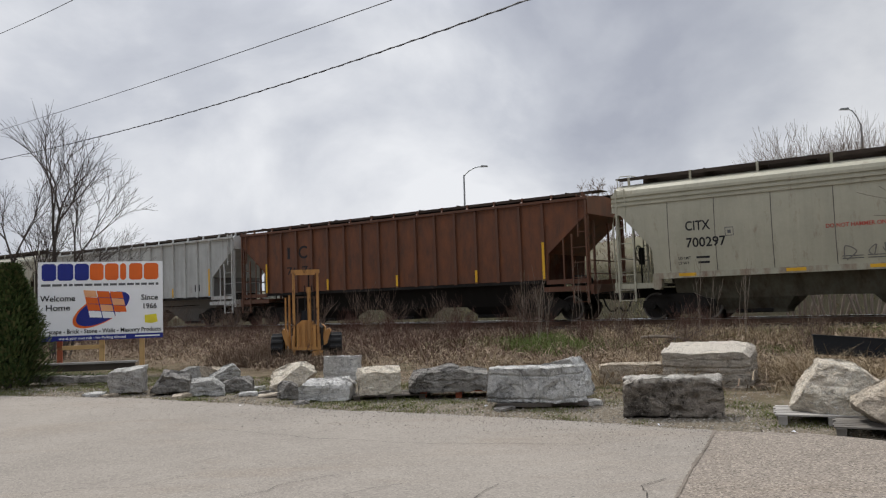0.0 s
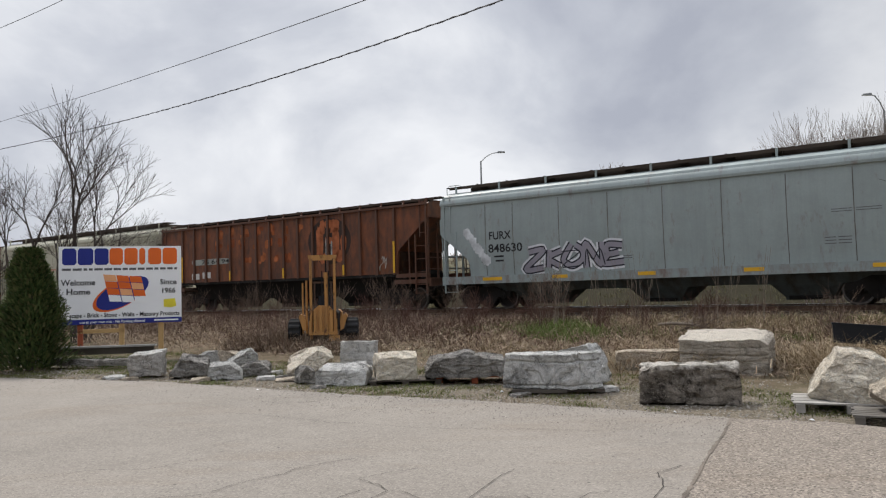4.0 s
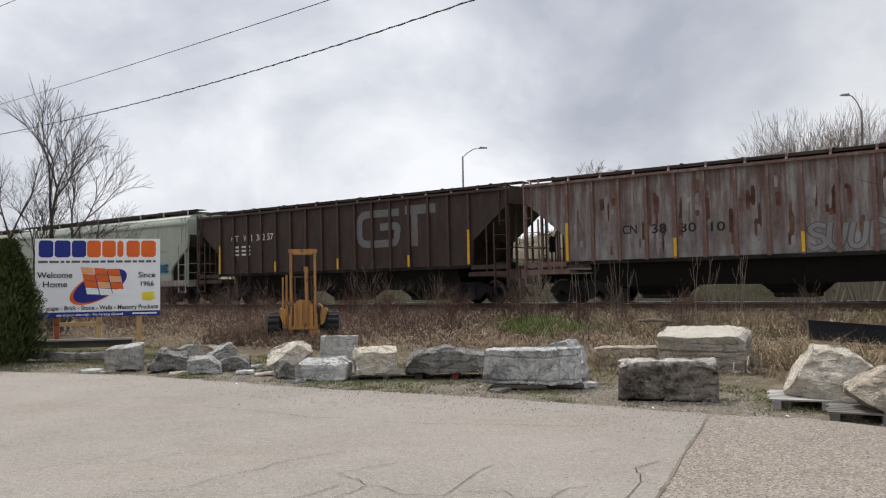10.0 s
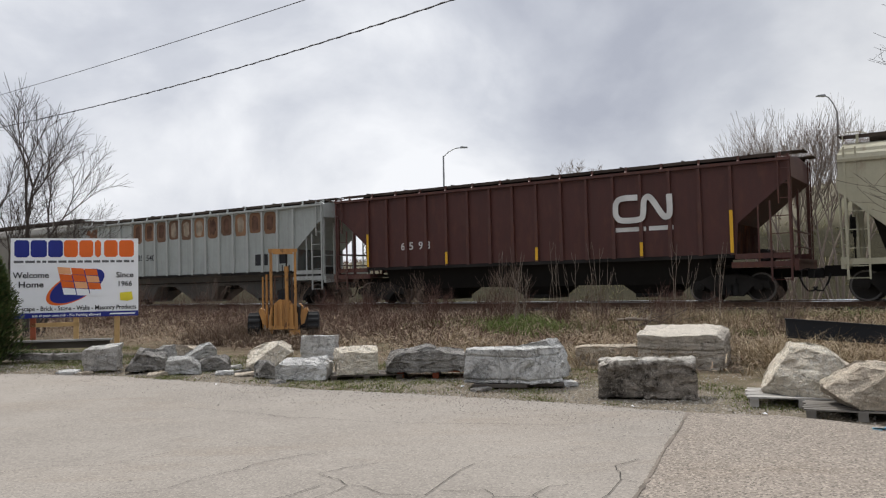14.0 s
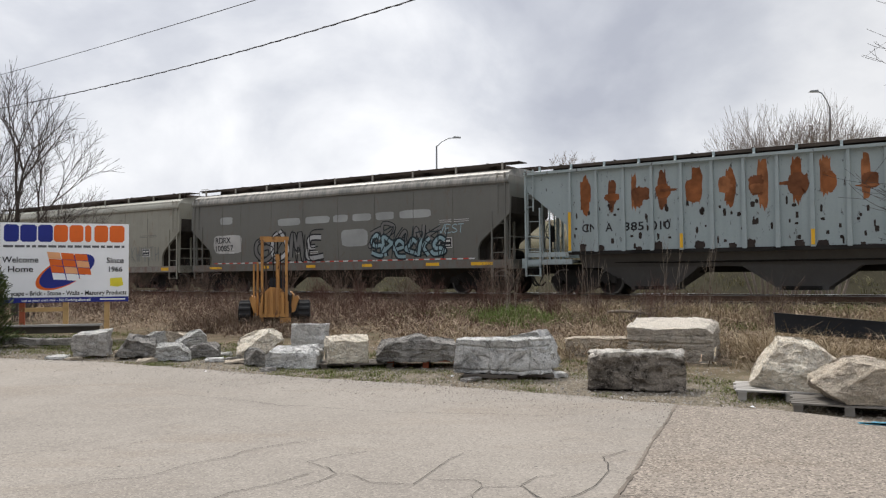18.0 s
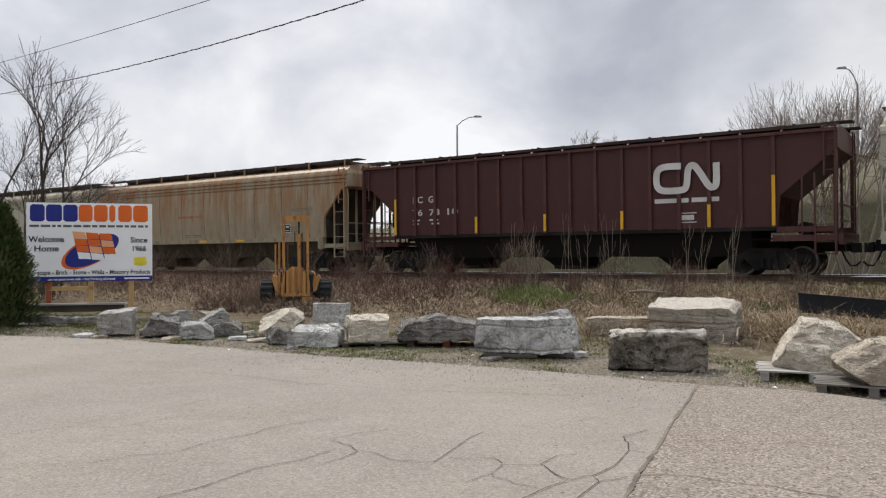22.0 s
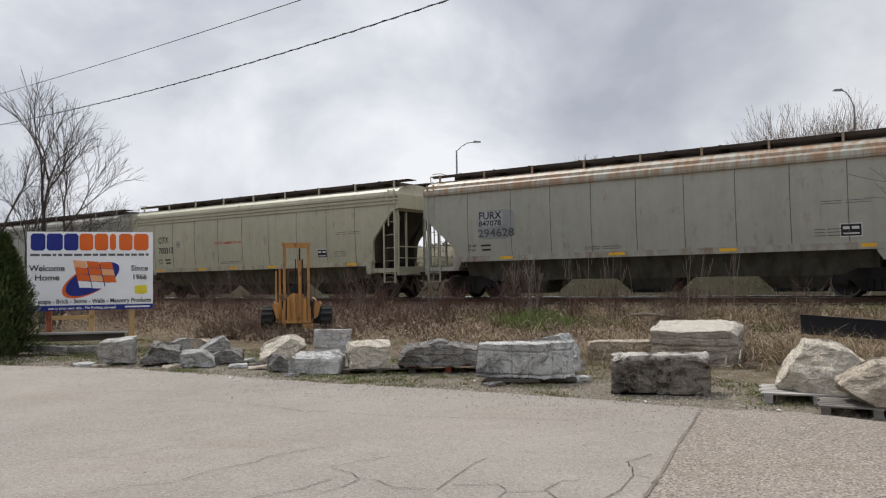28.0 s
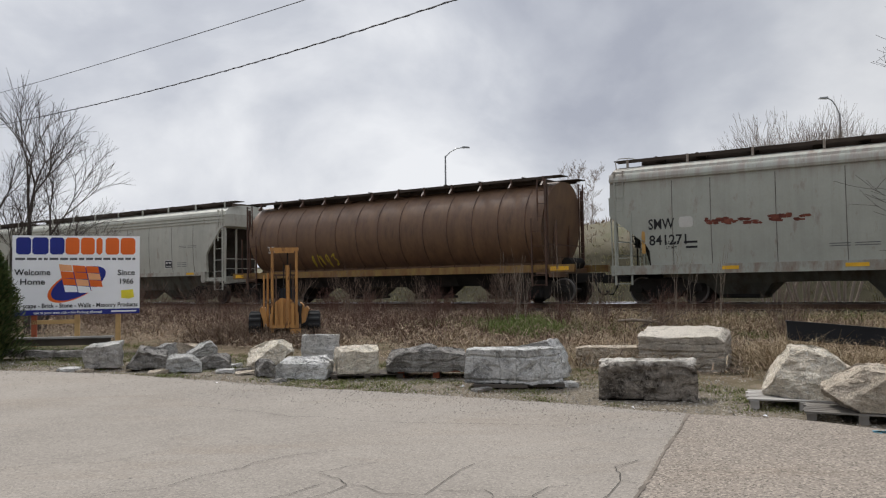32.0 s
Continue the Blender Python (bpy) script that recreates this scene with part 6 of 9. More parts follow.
    for k in range(15):
        x = RIB0 + RIB_STEP * k
        for m in range(3 if k % 4 else 2):
            cx, w, z1 = x + r.uniform(0.34, 0.58), r.uniform(0.17, 0.33), r.uniform(3.75, 4.12) - 0.3 * m
            scab(c, cx, r.uniform(2.65, 3.0) + 0.2 * m, z1, w * (0.5 + 0.25 * m), r.choice(((0.24, 0.085, 0.03), (0.30, 0.12, 0.05), (0.17, 0.065, 0.028))), r, off=0.004 + 0.001 * m)
        for m in range(6):
            z = r.uniform(1.5, 2.9)
            scab(c, x + r.uniform(0.15, 0.8), z, z + r.uniform(0.06, 0.25), r.uniform(0.025, 0.06), (0.035, 0.026, 0.022), r)
        scab(c, x + r.uniform(0.1, 0.8), 1.44, 1.44 + r.uniform(0.1, 0.3), r.uniform(0.05, 0.16), (0.04, 0.03, 0.025), r)
    scab(c, 7.5, 3.3, 4.08, 0.42, (0.21, 0.075, 0.03), r)
    # high lays a pale tan over this car's eave and roof
    c = curved_grey(17, "dark grey hopper car with pale overpainted blocks and graffiti", (0.17, 0.165, 0.155), "", "", "deep", dark=True, reds=False, panel=5.7, paint=dict(rust=(0.14, 0.07, 0.04), high=(3.95, 4.15, (0.36, 0.33, 0.28), 0.9)), stripes=[(-7.2, 1.05, 0.8, 0.1), (-3.9, 1.05, 0.5, 0.12), (-1.2, 1.05, 0.5, 0.12), (1.8, 1.05, 0.5, 0.12), (4.9, 1.05, 0.6, 0.12), (6.9, 1.05, 0.9, 0.12)])
    blotch(c, -7.0, -5.13, 1.74, 2.6, (0.50, 0.49, 0.46), "deep", 1, "pale number panel")
    for text, z, x1 in (("RDRX", 2.22, -5.85), ("100857", 1.86, -5.7)):
        split_part("lettering", fitted(text, "deep", -6.85, z, x1, z + 0.27, 0.012), ink, c)
    for x, w, z, h in ((-6.55, 0.82, 3.07, 0.34), (-2.9, 1.32, 2.87, 0.32), (-1.32, 1.4, 2.9, 0.3), (0.24, 0.8, 2.9, 0.3), (1.28, 0.96, 2.9, 0.3), (2.46, 0.93, 2.9, 0.31), (3.62, 1.5, 2.9, 0.32), (0.69, 1.37, 1.89, 0.7)):
        blotch(c, x, x + w, z, z + h, (0.34, 0.35, 0.335), "deep", int(x * 10) + 99, "pale overpainted block")
    sprayed(c, "deep", "GOME", -4.3, -0.3, 1.42, 2.45, [(0.30, (0.02, 0.02, 0.022), 0.008), (0.17, [(0.17, 0.165, 0.155), (0.50, 0.50, 0.49), (0.17, 0.165, 0.155), (0.40, 0.40, 0.39)], 0.011)], 51, 0.08, 0.2, 0.12)
    sprayed(c, "deep", "SZWE", -4.2, -0.2, 1.4, 2.5, [(0.05, (0.02, 0.02, 0.022), 0.014)], 58, 0.1, 0.2, 0.2)
    sprayed(c, "deep", "ZPANK", 2.0, 5.6, 1.9, 2.6, [(0.20, (0.02, 0.02, 0.022), 0.008), (0.12, (0.17, 0.165, 0.155), 0.011)], 55, 0.1, 0.2, 0.2)
    sprayed(c, "deep", "SPECKS", 2.2, 5.7, 1.5, 2.1, [(0.27, (0.02, 0.03, 0.035), 0.013), (0.13, (0.26, 0.37, 0.40), 0.016)], 54, 0.12, 0.25, 0.2)
    sprayed(c, "deep", "WZKNZEW", 2.1, 5.8, 1.5, 2.55, [(0.045, (0.02, 0.03, 0.035), 0.0195)], 57, 0.2, 0.2, 0.22)
    sprayed(c, "deep", "VEST", 5.45, 6.6, 2.28, 2.6, [(0.035, (0.30, 0.42, 0.45), 0.008)], 56, 0.1)
    split_part("reflective_tape", wrap(bars([(-7.0 + 0.5 * k, 1.28, 0.25, 0.05) for k in range(28)]).mesh("bars"), "deep", 0, 0, 0.006), M["red"], c)
    split_part("reflective_tape", wrap(bars([(-6.75 + 0.5 * k, 1.28, 0.25, 0.05) for k in range(28)]).mesh("bars"), "deep", 0, 0, 0.006), wht, c)
    c = curved_grey(18, "grey hopper car with sprayed green-black words", (0.34, 0.325, 0.285), "", "", "deep", reds=False, panel=5.9, lines=[("SMW", -6.95, 2.42, -6.18, 2.74), ("840170", -6.9, 1.90, -5.85, 2.2)], sill_colour=(0.27, 0.25, 0.22), stripes=[(-6.75, 1.02, 0.5, 0.14), (-3.9, 1.05, 0.5, 0.09), (-1.1, 1.05, 0.5, 0.1), (1.6, 1.06, 0.5, 0.1), (4.2, 1.08, 0.5, 0.12), (7.2, 1.02, 0.55, 0.15)])
    teal = spray((0.035, 0.06, 0.05))
    for row in ((-3.1, 2.25, 1.35, 0.10), (-3.0, 1.97, 0.7, 0.07), (-2.2, 1.97, 0.85, 0.08), (-2.9, 1.5, 1.3, 0.12), (-0.85, 2.18, 1.7, 0.13), (-0.75, 1.84, 1.2, 0.08)):
        split_part("graffiti", wrap(bars([row]).mesh("bars"), "deep", 0, 0, 0.008), teal, c, "sprayed dark words")
    for text, x0, z0, x1, z1 in (("is", 0.75, 1.78, 1.0, 1.97), ("Not", -0.7, 1.46, -0.1, 1.66), ("Blind", 0.1, 1.46, 1.1, 1.68)):
        split_part("graffiti", fitted(text, "deep", x0, z0, x1, z1, 0.008), teal, c, "sprayed dark word")
    sprayed(c, "deep", "CLASS", 2.5, 4.65, 1.64, 2.02, [(0.09, (0.035, 0.06, 0.05), 0.008)], 63)
    sprayed(c, "deep", "2017", 3.0, 4.6, 1.27, 1.56, [(0.085, (0.035, 0.06, 0.05), 0.008)], 64)
    sprayed(c, "deep", "KWMNTH", 4.8, 7.0, 1.5, 2.2, [(0.035, (0.17, 0.18, 0.18), 0.007)], 61)
    graffiti(c, "deep", -6.9, -4.0, 1.3, 1.9, 8, None, (0.20, 0.21, 0.20), None, 65, 0.03)
    c = curved_grey(19, "pale grey hopper car with clean sides and yellow end bars", (0.50, 0.48, 0.40), "CITX", "701361", "plain", reds=False, panel=6.0, at=(-7.1, 2.52, 0.68, 1.1))
    c = ribbed_car(20, "maroon ribbed hopper car with a white emblem", (0.078, 0.022, 0.02), marks=[("76", -6.31, 2.22, -5.83, 2.47, wht), ("73", -5.51, 2.22, -5.02, 2.47, wht), ("10", -4.66, 2.22, -4.17, 2.47, wht), ("I", -6.29, 2.72, -6.23, 2.97, wht), ("C", -6.06, 2.72, -5.82, 2.97, wht), ("G", -5.54, 2.72, -5.3, 2.97, wht)], stripes=((-6.9, 1.4), (-3.2, 0.6), (-0.46, 0.6), (2.3, 0.6), (5.06, 0.7), (6.9, 1.5)), paint=dict(rust=(0.10, 0.03, 0.025), grime=(0.035, 0.016, 0.016), amount=0.18, streak=0.3))
    worm_logo(c, "ribbed", 3.55, 2.65, 0.84, wht, 0.21)
    split_part("small_writing", wrap(bars([(3.45, 2.30, 1.1, 0.14), (4.65, 2.30, 0.85, 0.14), (-6.3, 2.02, 0.35, 0.06), (-5.5, 2.02, 0.42, 0.06), (-6.3, 1.88, 0.3, 0.06), (-5.4, 1.88, 0.36, 0.06), (4.2, 1.66, 0.6, 0.03), (4.2, 1.95, 0.6, 0.03), (4.28, 1.74, 0.44, 0.16)]).mesh("bars"), "ribbed", 0, 0, 0.006), wht, c)
    rusty = dict(high=(1.4, 3.4, (0.31, 0.15, 0.058), 1.0))
    curved_grey(21, "rust-stained cream hopper car with curved cut ends", (0.42, 0.36, 0.265), "CEFX", "71203", at=(-6.35, 2.70, 0.9, 0.88), panel=5.1, paint=dict(amount=0.2, rust=(0.24, 0.12, 0.055), **rusty), stripes=sill_stripes((-0.6, 2.0)))
    curved_grey(22, "light grey hopper car with rust along the roof edge", (0.48, 0.465, 0.385), "CITX", "702243", at=(-6.5, 2.62, 0.8, 1.18), paint=dict(high=(3.3, 4.2, (0.22, 0.12, 0.06), 0.75)))
    c = curved_grey(23, "brown-grey grimy hopper car with a white tag", (0.235, 0.205, 0.172), "", "", "banded", dark=True, reds=False, panel=5.85, paint=dict(grime=(0.08, 0.06, 0.05), streak=0.35), stripes=())
    blotch(c, -7.2, -5.6, 1.5, 2.65, (0.40, 0.39, 0.36), "banded", 2, "pale number panel")
    for text, z in (("FURX", 2.25), ("84197", 1.70)):
        split_part("lettering", fitted(text, "banded", -7.1, z, -7.1 + 0.26 * len(text), z + 0.32, 0.012), ink, c)
    sprayed(c, "banded", "SZOL", -3.75, -1.75, 1.45, 2.0, [(0.30, (0.55, 0.56, 0.57), 0.006), (0.05, (0.25, 0.29, 0.33), 0.010)], 71, 0.1, 0.2, 0.1)
    sprayed(c, "banded", "MEAGS", -1.4, 0.4, 1.45, 1.8, [(0.04, (0.05, 0.045, 0.04), 0.008)], 72, 0.1, 0.2, 0.12)
    for x, z, h in ((-1.72, 1.42, 0.4), (1.62, 1.45, 0.4), (4.42, 1.48, 0.42), (6.78, 1.5, 0.95)):
        blotch(c, x, x + 0.13, z, z + h, (0.58, 0.34, 0.04), "banded", int(x * 10) + 90, "orange reflective strip", 0.012)
    curved_grey(24, "light grey hopper car with rust stains below the roof", (0.47, 0.455, 0.395), "CITX", "702718", at=(-6.15, 2.70, 0.81, 1.2), paint=dict(high=(3.4, 4.2, (0.24, 0.13, 0.06), 0.6)))
    c = curved_grey(25, "grey hopper car with an orange rust line along the roof edge", (0.42, 0.41, 0.365), "", "", "plain", reds=False, panel=6.2, paint=dict(high=(3.80, 4.05, (0.30, 0.15, 0.06), 0.9)), stripes=sill_stripes((-5.2, -1.0, 2.6, 6.5)))
    blotch(c, -6.17, -4.55, 2.16, 3.24, (0.27, 0.28, 0.275), "plain", 3, "grey overpainted panel")
    blotch(c, -6.12, -5.05, 2.6, 3.2, (0.36, 0.375, 0.37), "plain", 4, "pale number panel", 0.007)
    for text, x0, z0, x1, z1 in (("FURX", -6.08, 2.89, -5.12, 3.17), ("847078", -6.1, 2.64, -5.15, 2.85)):
        split_part("lettering", fitted(text, "plain", x0, z0, x1, z1, 0.012), ink, c)
    split_part("lettering", fitted("294628", "plain", -6.15, 2.24, -4.62, 2.54, 0.012), simple("old_grey_stencil", (0.10, 0.10, 0.10), 0.8), c)
    curved_grey(26, "cream hopper car with curved cut ends", (0.50, 0.47, 0.365), "CITX", "700313")
    c = curved_grey(27, "grey hopper car with a large black emblem", (0.37, 0.375, 0.355), "", "", "banded", reds=False, panel=0, paint=dict(high=(3.7, 4.1, (0.16, 0.11, 0.085), 0.6)), stripes=[(-3.95, 1.14, 0.4, 0.12), (-1.9, 1.14, 0.4, 0.12), (0.55, 1.14, 0.45, 0.13), (3.65, 1.14, 0.5, 0.13), (6.15, 1.14, 1.0, 0.13)])
    worm_logo(c, "banded", 2.55, 1.98, 1.66, M["softblack"], 0.33)
    part("stain", wrap(ribbon(curve_points([(6.0, 4.05), (5.75, 3.9), (5.72, 3.4), (5.70, 2.5)], 6), 0.06).mesh("stain"), "banded", 0, 0, 0.022), ink, c, "dark oily run down the side")
    split_part("lettering", fitted("CN 388271", "banded", -5.96, 2.44, -3.98, 2.72, 0.006), ink, c)
    split_part("small_writing", wrap(bars([(-5.97 + 0.268 * k, z, 0.20, 0.24) for z in (3.24, 2.90) for k in range(8)] + [(-5.96, 2.80, 2.1, 0.035), (-5.96, 2.33, 2.1, 0.035), (-4.92, 1.78, 0.035, 0.54), (-5.96, 1.72, 2.1, 0.035)] + [(x, z, w, 0.06) for z in (2.14, 1.95) for x, w in ((-5.9, 0.3), (-5.45, 0.42), (-4.8, 0.35), (-4.3, 0.35))]).mesh("bars"), "banded", 0, 0, 0.006), ink, c)
    sprayed(c, "banded", "GEMMO", -3.2, -0.6, 1.45, 2.05, [(0.22, (0.03, 0.03, 0.03), 0.008), (0.14, (0.36, 0.365, 0.35), 0.011)], 81, 0.1, 0.2, 0.13)
    sprayed(c, "banded", "ONC", 2.2, 3.45, 1.42, 1.75, [(0.06, (0.17, 0.08, 0.11), 0.008)], 82, 0.1)
    sprayed(c, "banded", "GRS", 0.9, 1.6, 1.5, 1.7, [(0.03, (0.04, 0.04, 0.045), 0.008)], 83, 0.1)
    r = random.Random(270)
    for _ in range(40):
        x, z = r.choice((r.uniform(-4.0, -2.0), r.uniform(6.3, 7.3), r.uniform(-1.2, 0.2))), r.uniform(1.9, 2.9)
        scab(c, x, z, z + r.uniform(0.03, 0.1), r.uniform(0.015, 0.05), (0.13, 0.08, 0.055), r, "banded", 0.005)
    c = curved_grey(28, "pale grey hopper car with rusty scrapes along the side", (0.42, 0.425, 0.395), "", "", "deep", reds=False, lines=[("SMW", -7.18, 2.38, -6.34, 2.72), ("841271", -7.17, 1.87, -5.97, 2.2)], panel=5.7, paint=dict(high=(3.6, 4.2, (0.22, 0.10, 0.07), 0.35)), stripes=[(-4.9, 1.06, 0.5, 0.11), (-1.5, 1.06, 0.6, 0.11), (2.0, 1.06, 0.5, 0.11), (5.4, 1.06, 0.5, 0.11)])
    r = random.Random(28)
    for x0, x1, n in ((-5.4, -3.8, 26), (-3.4, -2.4, 14), (2.1, 3.4, 18), (3.6, 5.2, 12)):
        for _ in range(n):
            x = x0 + (x1 - x0) * r.random()
            z = 2.52 - 0.03 * (x - x0) + r.uniform(-0.08, 0.06)
            scab(c, x, z, z + r.uniform(0.04, 0.14), r.uniform(0.05, 0.16), r.choice(((0.13, 0.042, 0.03), (0.18, 0.06, 0.04))), r, "deep", 0.005 + 0.003 * r.random())
    blotch(c, -6.2, -5.75, 2.4, 2.75, (0.50, 0.49, 0.45), "deep", 12, "pale patch")
    blotch(c, -7.42, -7.3, 1.6, 2.35, (0.55, 0.32, 0.10), "deep", 13, "faded orange strip", 0.012)
    blotch(c, 6.9, 7.05, 1.52, 2.3, (0.50, 0.24, 0.10), "deep", 14, "faded orange strip", 0.012)
    brown = car_paint("brown_tank_paint", (0.155, 0.088, 0.052), rust=(0.20, 0.115, 0.06), seed=31, amount=0.3, streak=0.7, grime=(0.055, 0.035, 0.024), dirt=0.5)
    sill = car_paint("yellow_brown_sill", (0.30, 0.20, 0.05), seed=32, amount=0.35)
    c = hopper_car("round", MIDDLES[29], "brown cylindrical hopper car with hoops and a yellowed sill", brown, sill=sill, hoppers=4, posts=car_paint("brown_hoop_paint", (0.085, 0.045, 0.03), seed=33), rail_posts=12, stripes=[(-8.3, 1.15, 0.5, 0.14), (7.6, 1.15, 0.7, 0.14)])
    split_part("lettering", fitted("39", "round", -6.2, 2.2, -5.75, 2.5, 0.01), wht, c)
    graffiti(c, "round", -3.9, -2.3, 1.5, 2.1, 4, None, (0.55, 0.42, 0.05), None, 91, 0.05)
    TRAIN.append((c, MIDDLES[29]))
    curved_grey(30, "off-white hopper car with curved cut ends", (0.54, 0.53, 0.49), "", "", reds=False)
    curved_grey(31, "light grey hopper car at the tail of the view", (0.45, 0.44, 0.40), "", "", reds=False)


# ---- stones ----
def drift(q, f):
    """A smooth wandering offset, the same for neighbours, so that edges stay crisp."""
    return noise.noise_vector(q * 1.7 + f) * 0.6 + noise.noise_vector(q * 4.6 + f) * 0.5 + noise.noise_vector(q * 12 + f) * 0.28


def boulder(name, label, x, y, z, w, d, h, turn, mat, seed, rough=0.035, top=0.97, edges=(), cuts=(), strata=0.0, pits=0.0, tilt=0.0, fine=44, grooves=(), chip=0.42):
    """A quarried block: a box cut by planes; edges are lines (x0, z0, x1, z1, lean) across its face that bound it from above."""
    bm = bmesh.new()
    bmesh.ops.create_cube(bm, size=1.0)
    bmesh.ops.subdivide_edges(bm, edges=bm.edges[:], cuts=fine, use_grid_fill=True)
    planes = [(Vector(c[:3]).normalized(), c[3]) for c in cuts]
    for x0, z0, x1, z1, lean in edges:
        l = math.hypot(x1 - x0, z1 - z0)
        n = Vector((-(z1 - z0) / l, lean, (x1 - x0) / l)).normalized()
        planes.append((n, n.dot(Vector((x0, 0, z0)))))
    f = Vector((seed * 3.1, seed * 1.3, seed * 0.7))
    for v in bm.verts:
        p = v.co.copy()
        face = Vector([c if abs(c) > 0.499 else 0 for c in p]) * 2
        k = top + (1 - top) * (0.5 - p.z)
        p.x, p.y = p.x * k, p.y * k
        for n, q in planes:
            e = p.dot(n) - q
            if e > 0:
                p -= n * e
        q = Vector((p.x * w, p.y * d, p.z * h))
        push = drift(q, f) * rough * 1.35
        flake = noise.voronoi(Vector((q.x * 4.2, q.y * 4.2, q.z * 7.0)) + f + noise.noise_vector(q * 5 + f) * 0.35)[1][0]
        push += face * rough * chip * (noise.cell(flake * 7.3) - 0.6)
        flake = noise.voronoi(Vector((q.x * 10, q.y * 10, q.z * 15)) + f + noise.noise_vector(q * 11 + f) * 0.3)[1][0]
        push += face * rough * chip * 0.4 * (noise.cell(flake * 5.1) - 0.5)
        hack = noise.voronoi(q * 5.5 + f * 0.3)[0]
        push -= face * rough * 0.45 * max(0.0, 0.5 - (hack[1] - hack[0]) * 3.0)
        if strata:
            lay = (q.z + 0.03 * noise.noise(q * 1.8 + f)) / strata
            cut = abs(lay - round(lay))
            push += Vector((face.x, face.y, 0)) * (0.012 * (noise.cell(Vector((seed, math.floor(lay + 0.5), 0))) - 0.5) - 0.012 * max(0.0, 1 - cut * 10))
        if pits:
            hole = noise.voronoi(q * 6.5 + f)[0][0]
            push -= face * pits * max(0.0, 1 - hole * 2.6)
        for axis, pos in grooves:
            gap = abs(p[axis] - pos - 0.025 * noise.noise(q * 3 + f) - 0.008 * noise.noise(q * 14 + f)) * (w, d, h)[axis]
            if gap < 0.024 and face.z < 1.5:
                push -= face * 0.026 * (1 - gap / 0.024)
        v.co = q + push
    low = min(v.co.z for v in bm.verts)
    for v in bm.verts:
        v.co.z -= low
    me = bpy.data.meshes.new(name)
    bm.to_mesh(me)
    bm.free()
    me.shade_smooth()
    me.set_sharp_from_angle(angle=radians(28))
    ob = part(name, me, mat)
    ob.matrix_world = pose(x, y, z - 0.015, tilt, 0, turn)
    return tagged(ob, label, "boulder", "quarry stones along the yard")


def pallet(x, y, z, turn, mat, label, w=1.2, d=1.0, boards=7, tilt=0):
    p = thing("pallet", pose(x, y, z, tilt, 0, turn), label, "pallet")
    r = random.Random(int(abs(x) * 100))
    for i in range(boards):
        yy = -d / 2 + (i + 0.5) * d / boards
        a, b, e = r.uniform(-0.02, 0.03), r.uniform(-0.02, 0.03), r.uniform(-0.004, 0.004)
        part("deck_board", Solid().box(-w / 2 - a, w / 2 + b, yy - 0.05, yy + 0.05, 0.10 + e, 0.118 + e), mat, p)
    for xx in (-w / 2 + 0.06, 0, w / 2 - 0.06):
        part("stringer", Solid().box(xx - 0.05, xx + 0.05, -d / 2, d / 2, 0.082, 0.10), mat, p)
        for yy in (-d / 2 + 0.07, 0, d / 2 - 0.07):
            # rear blocks in darker timber: the shade under the deck put into their colour
            part("block", Solid().box(xx - 0.05, xx + 0.05, yy - 0.06, yy + 0.06, 0.0, 0.082), M["palletwood"] if yy > -0.2 else mat, p)
    return p


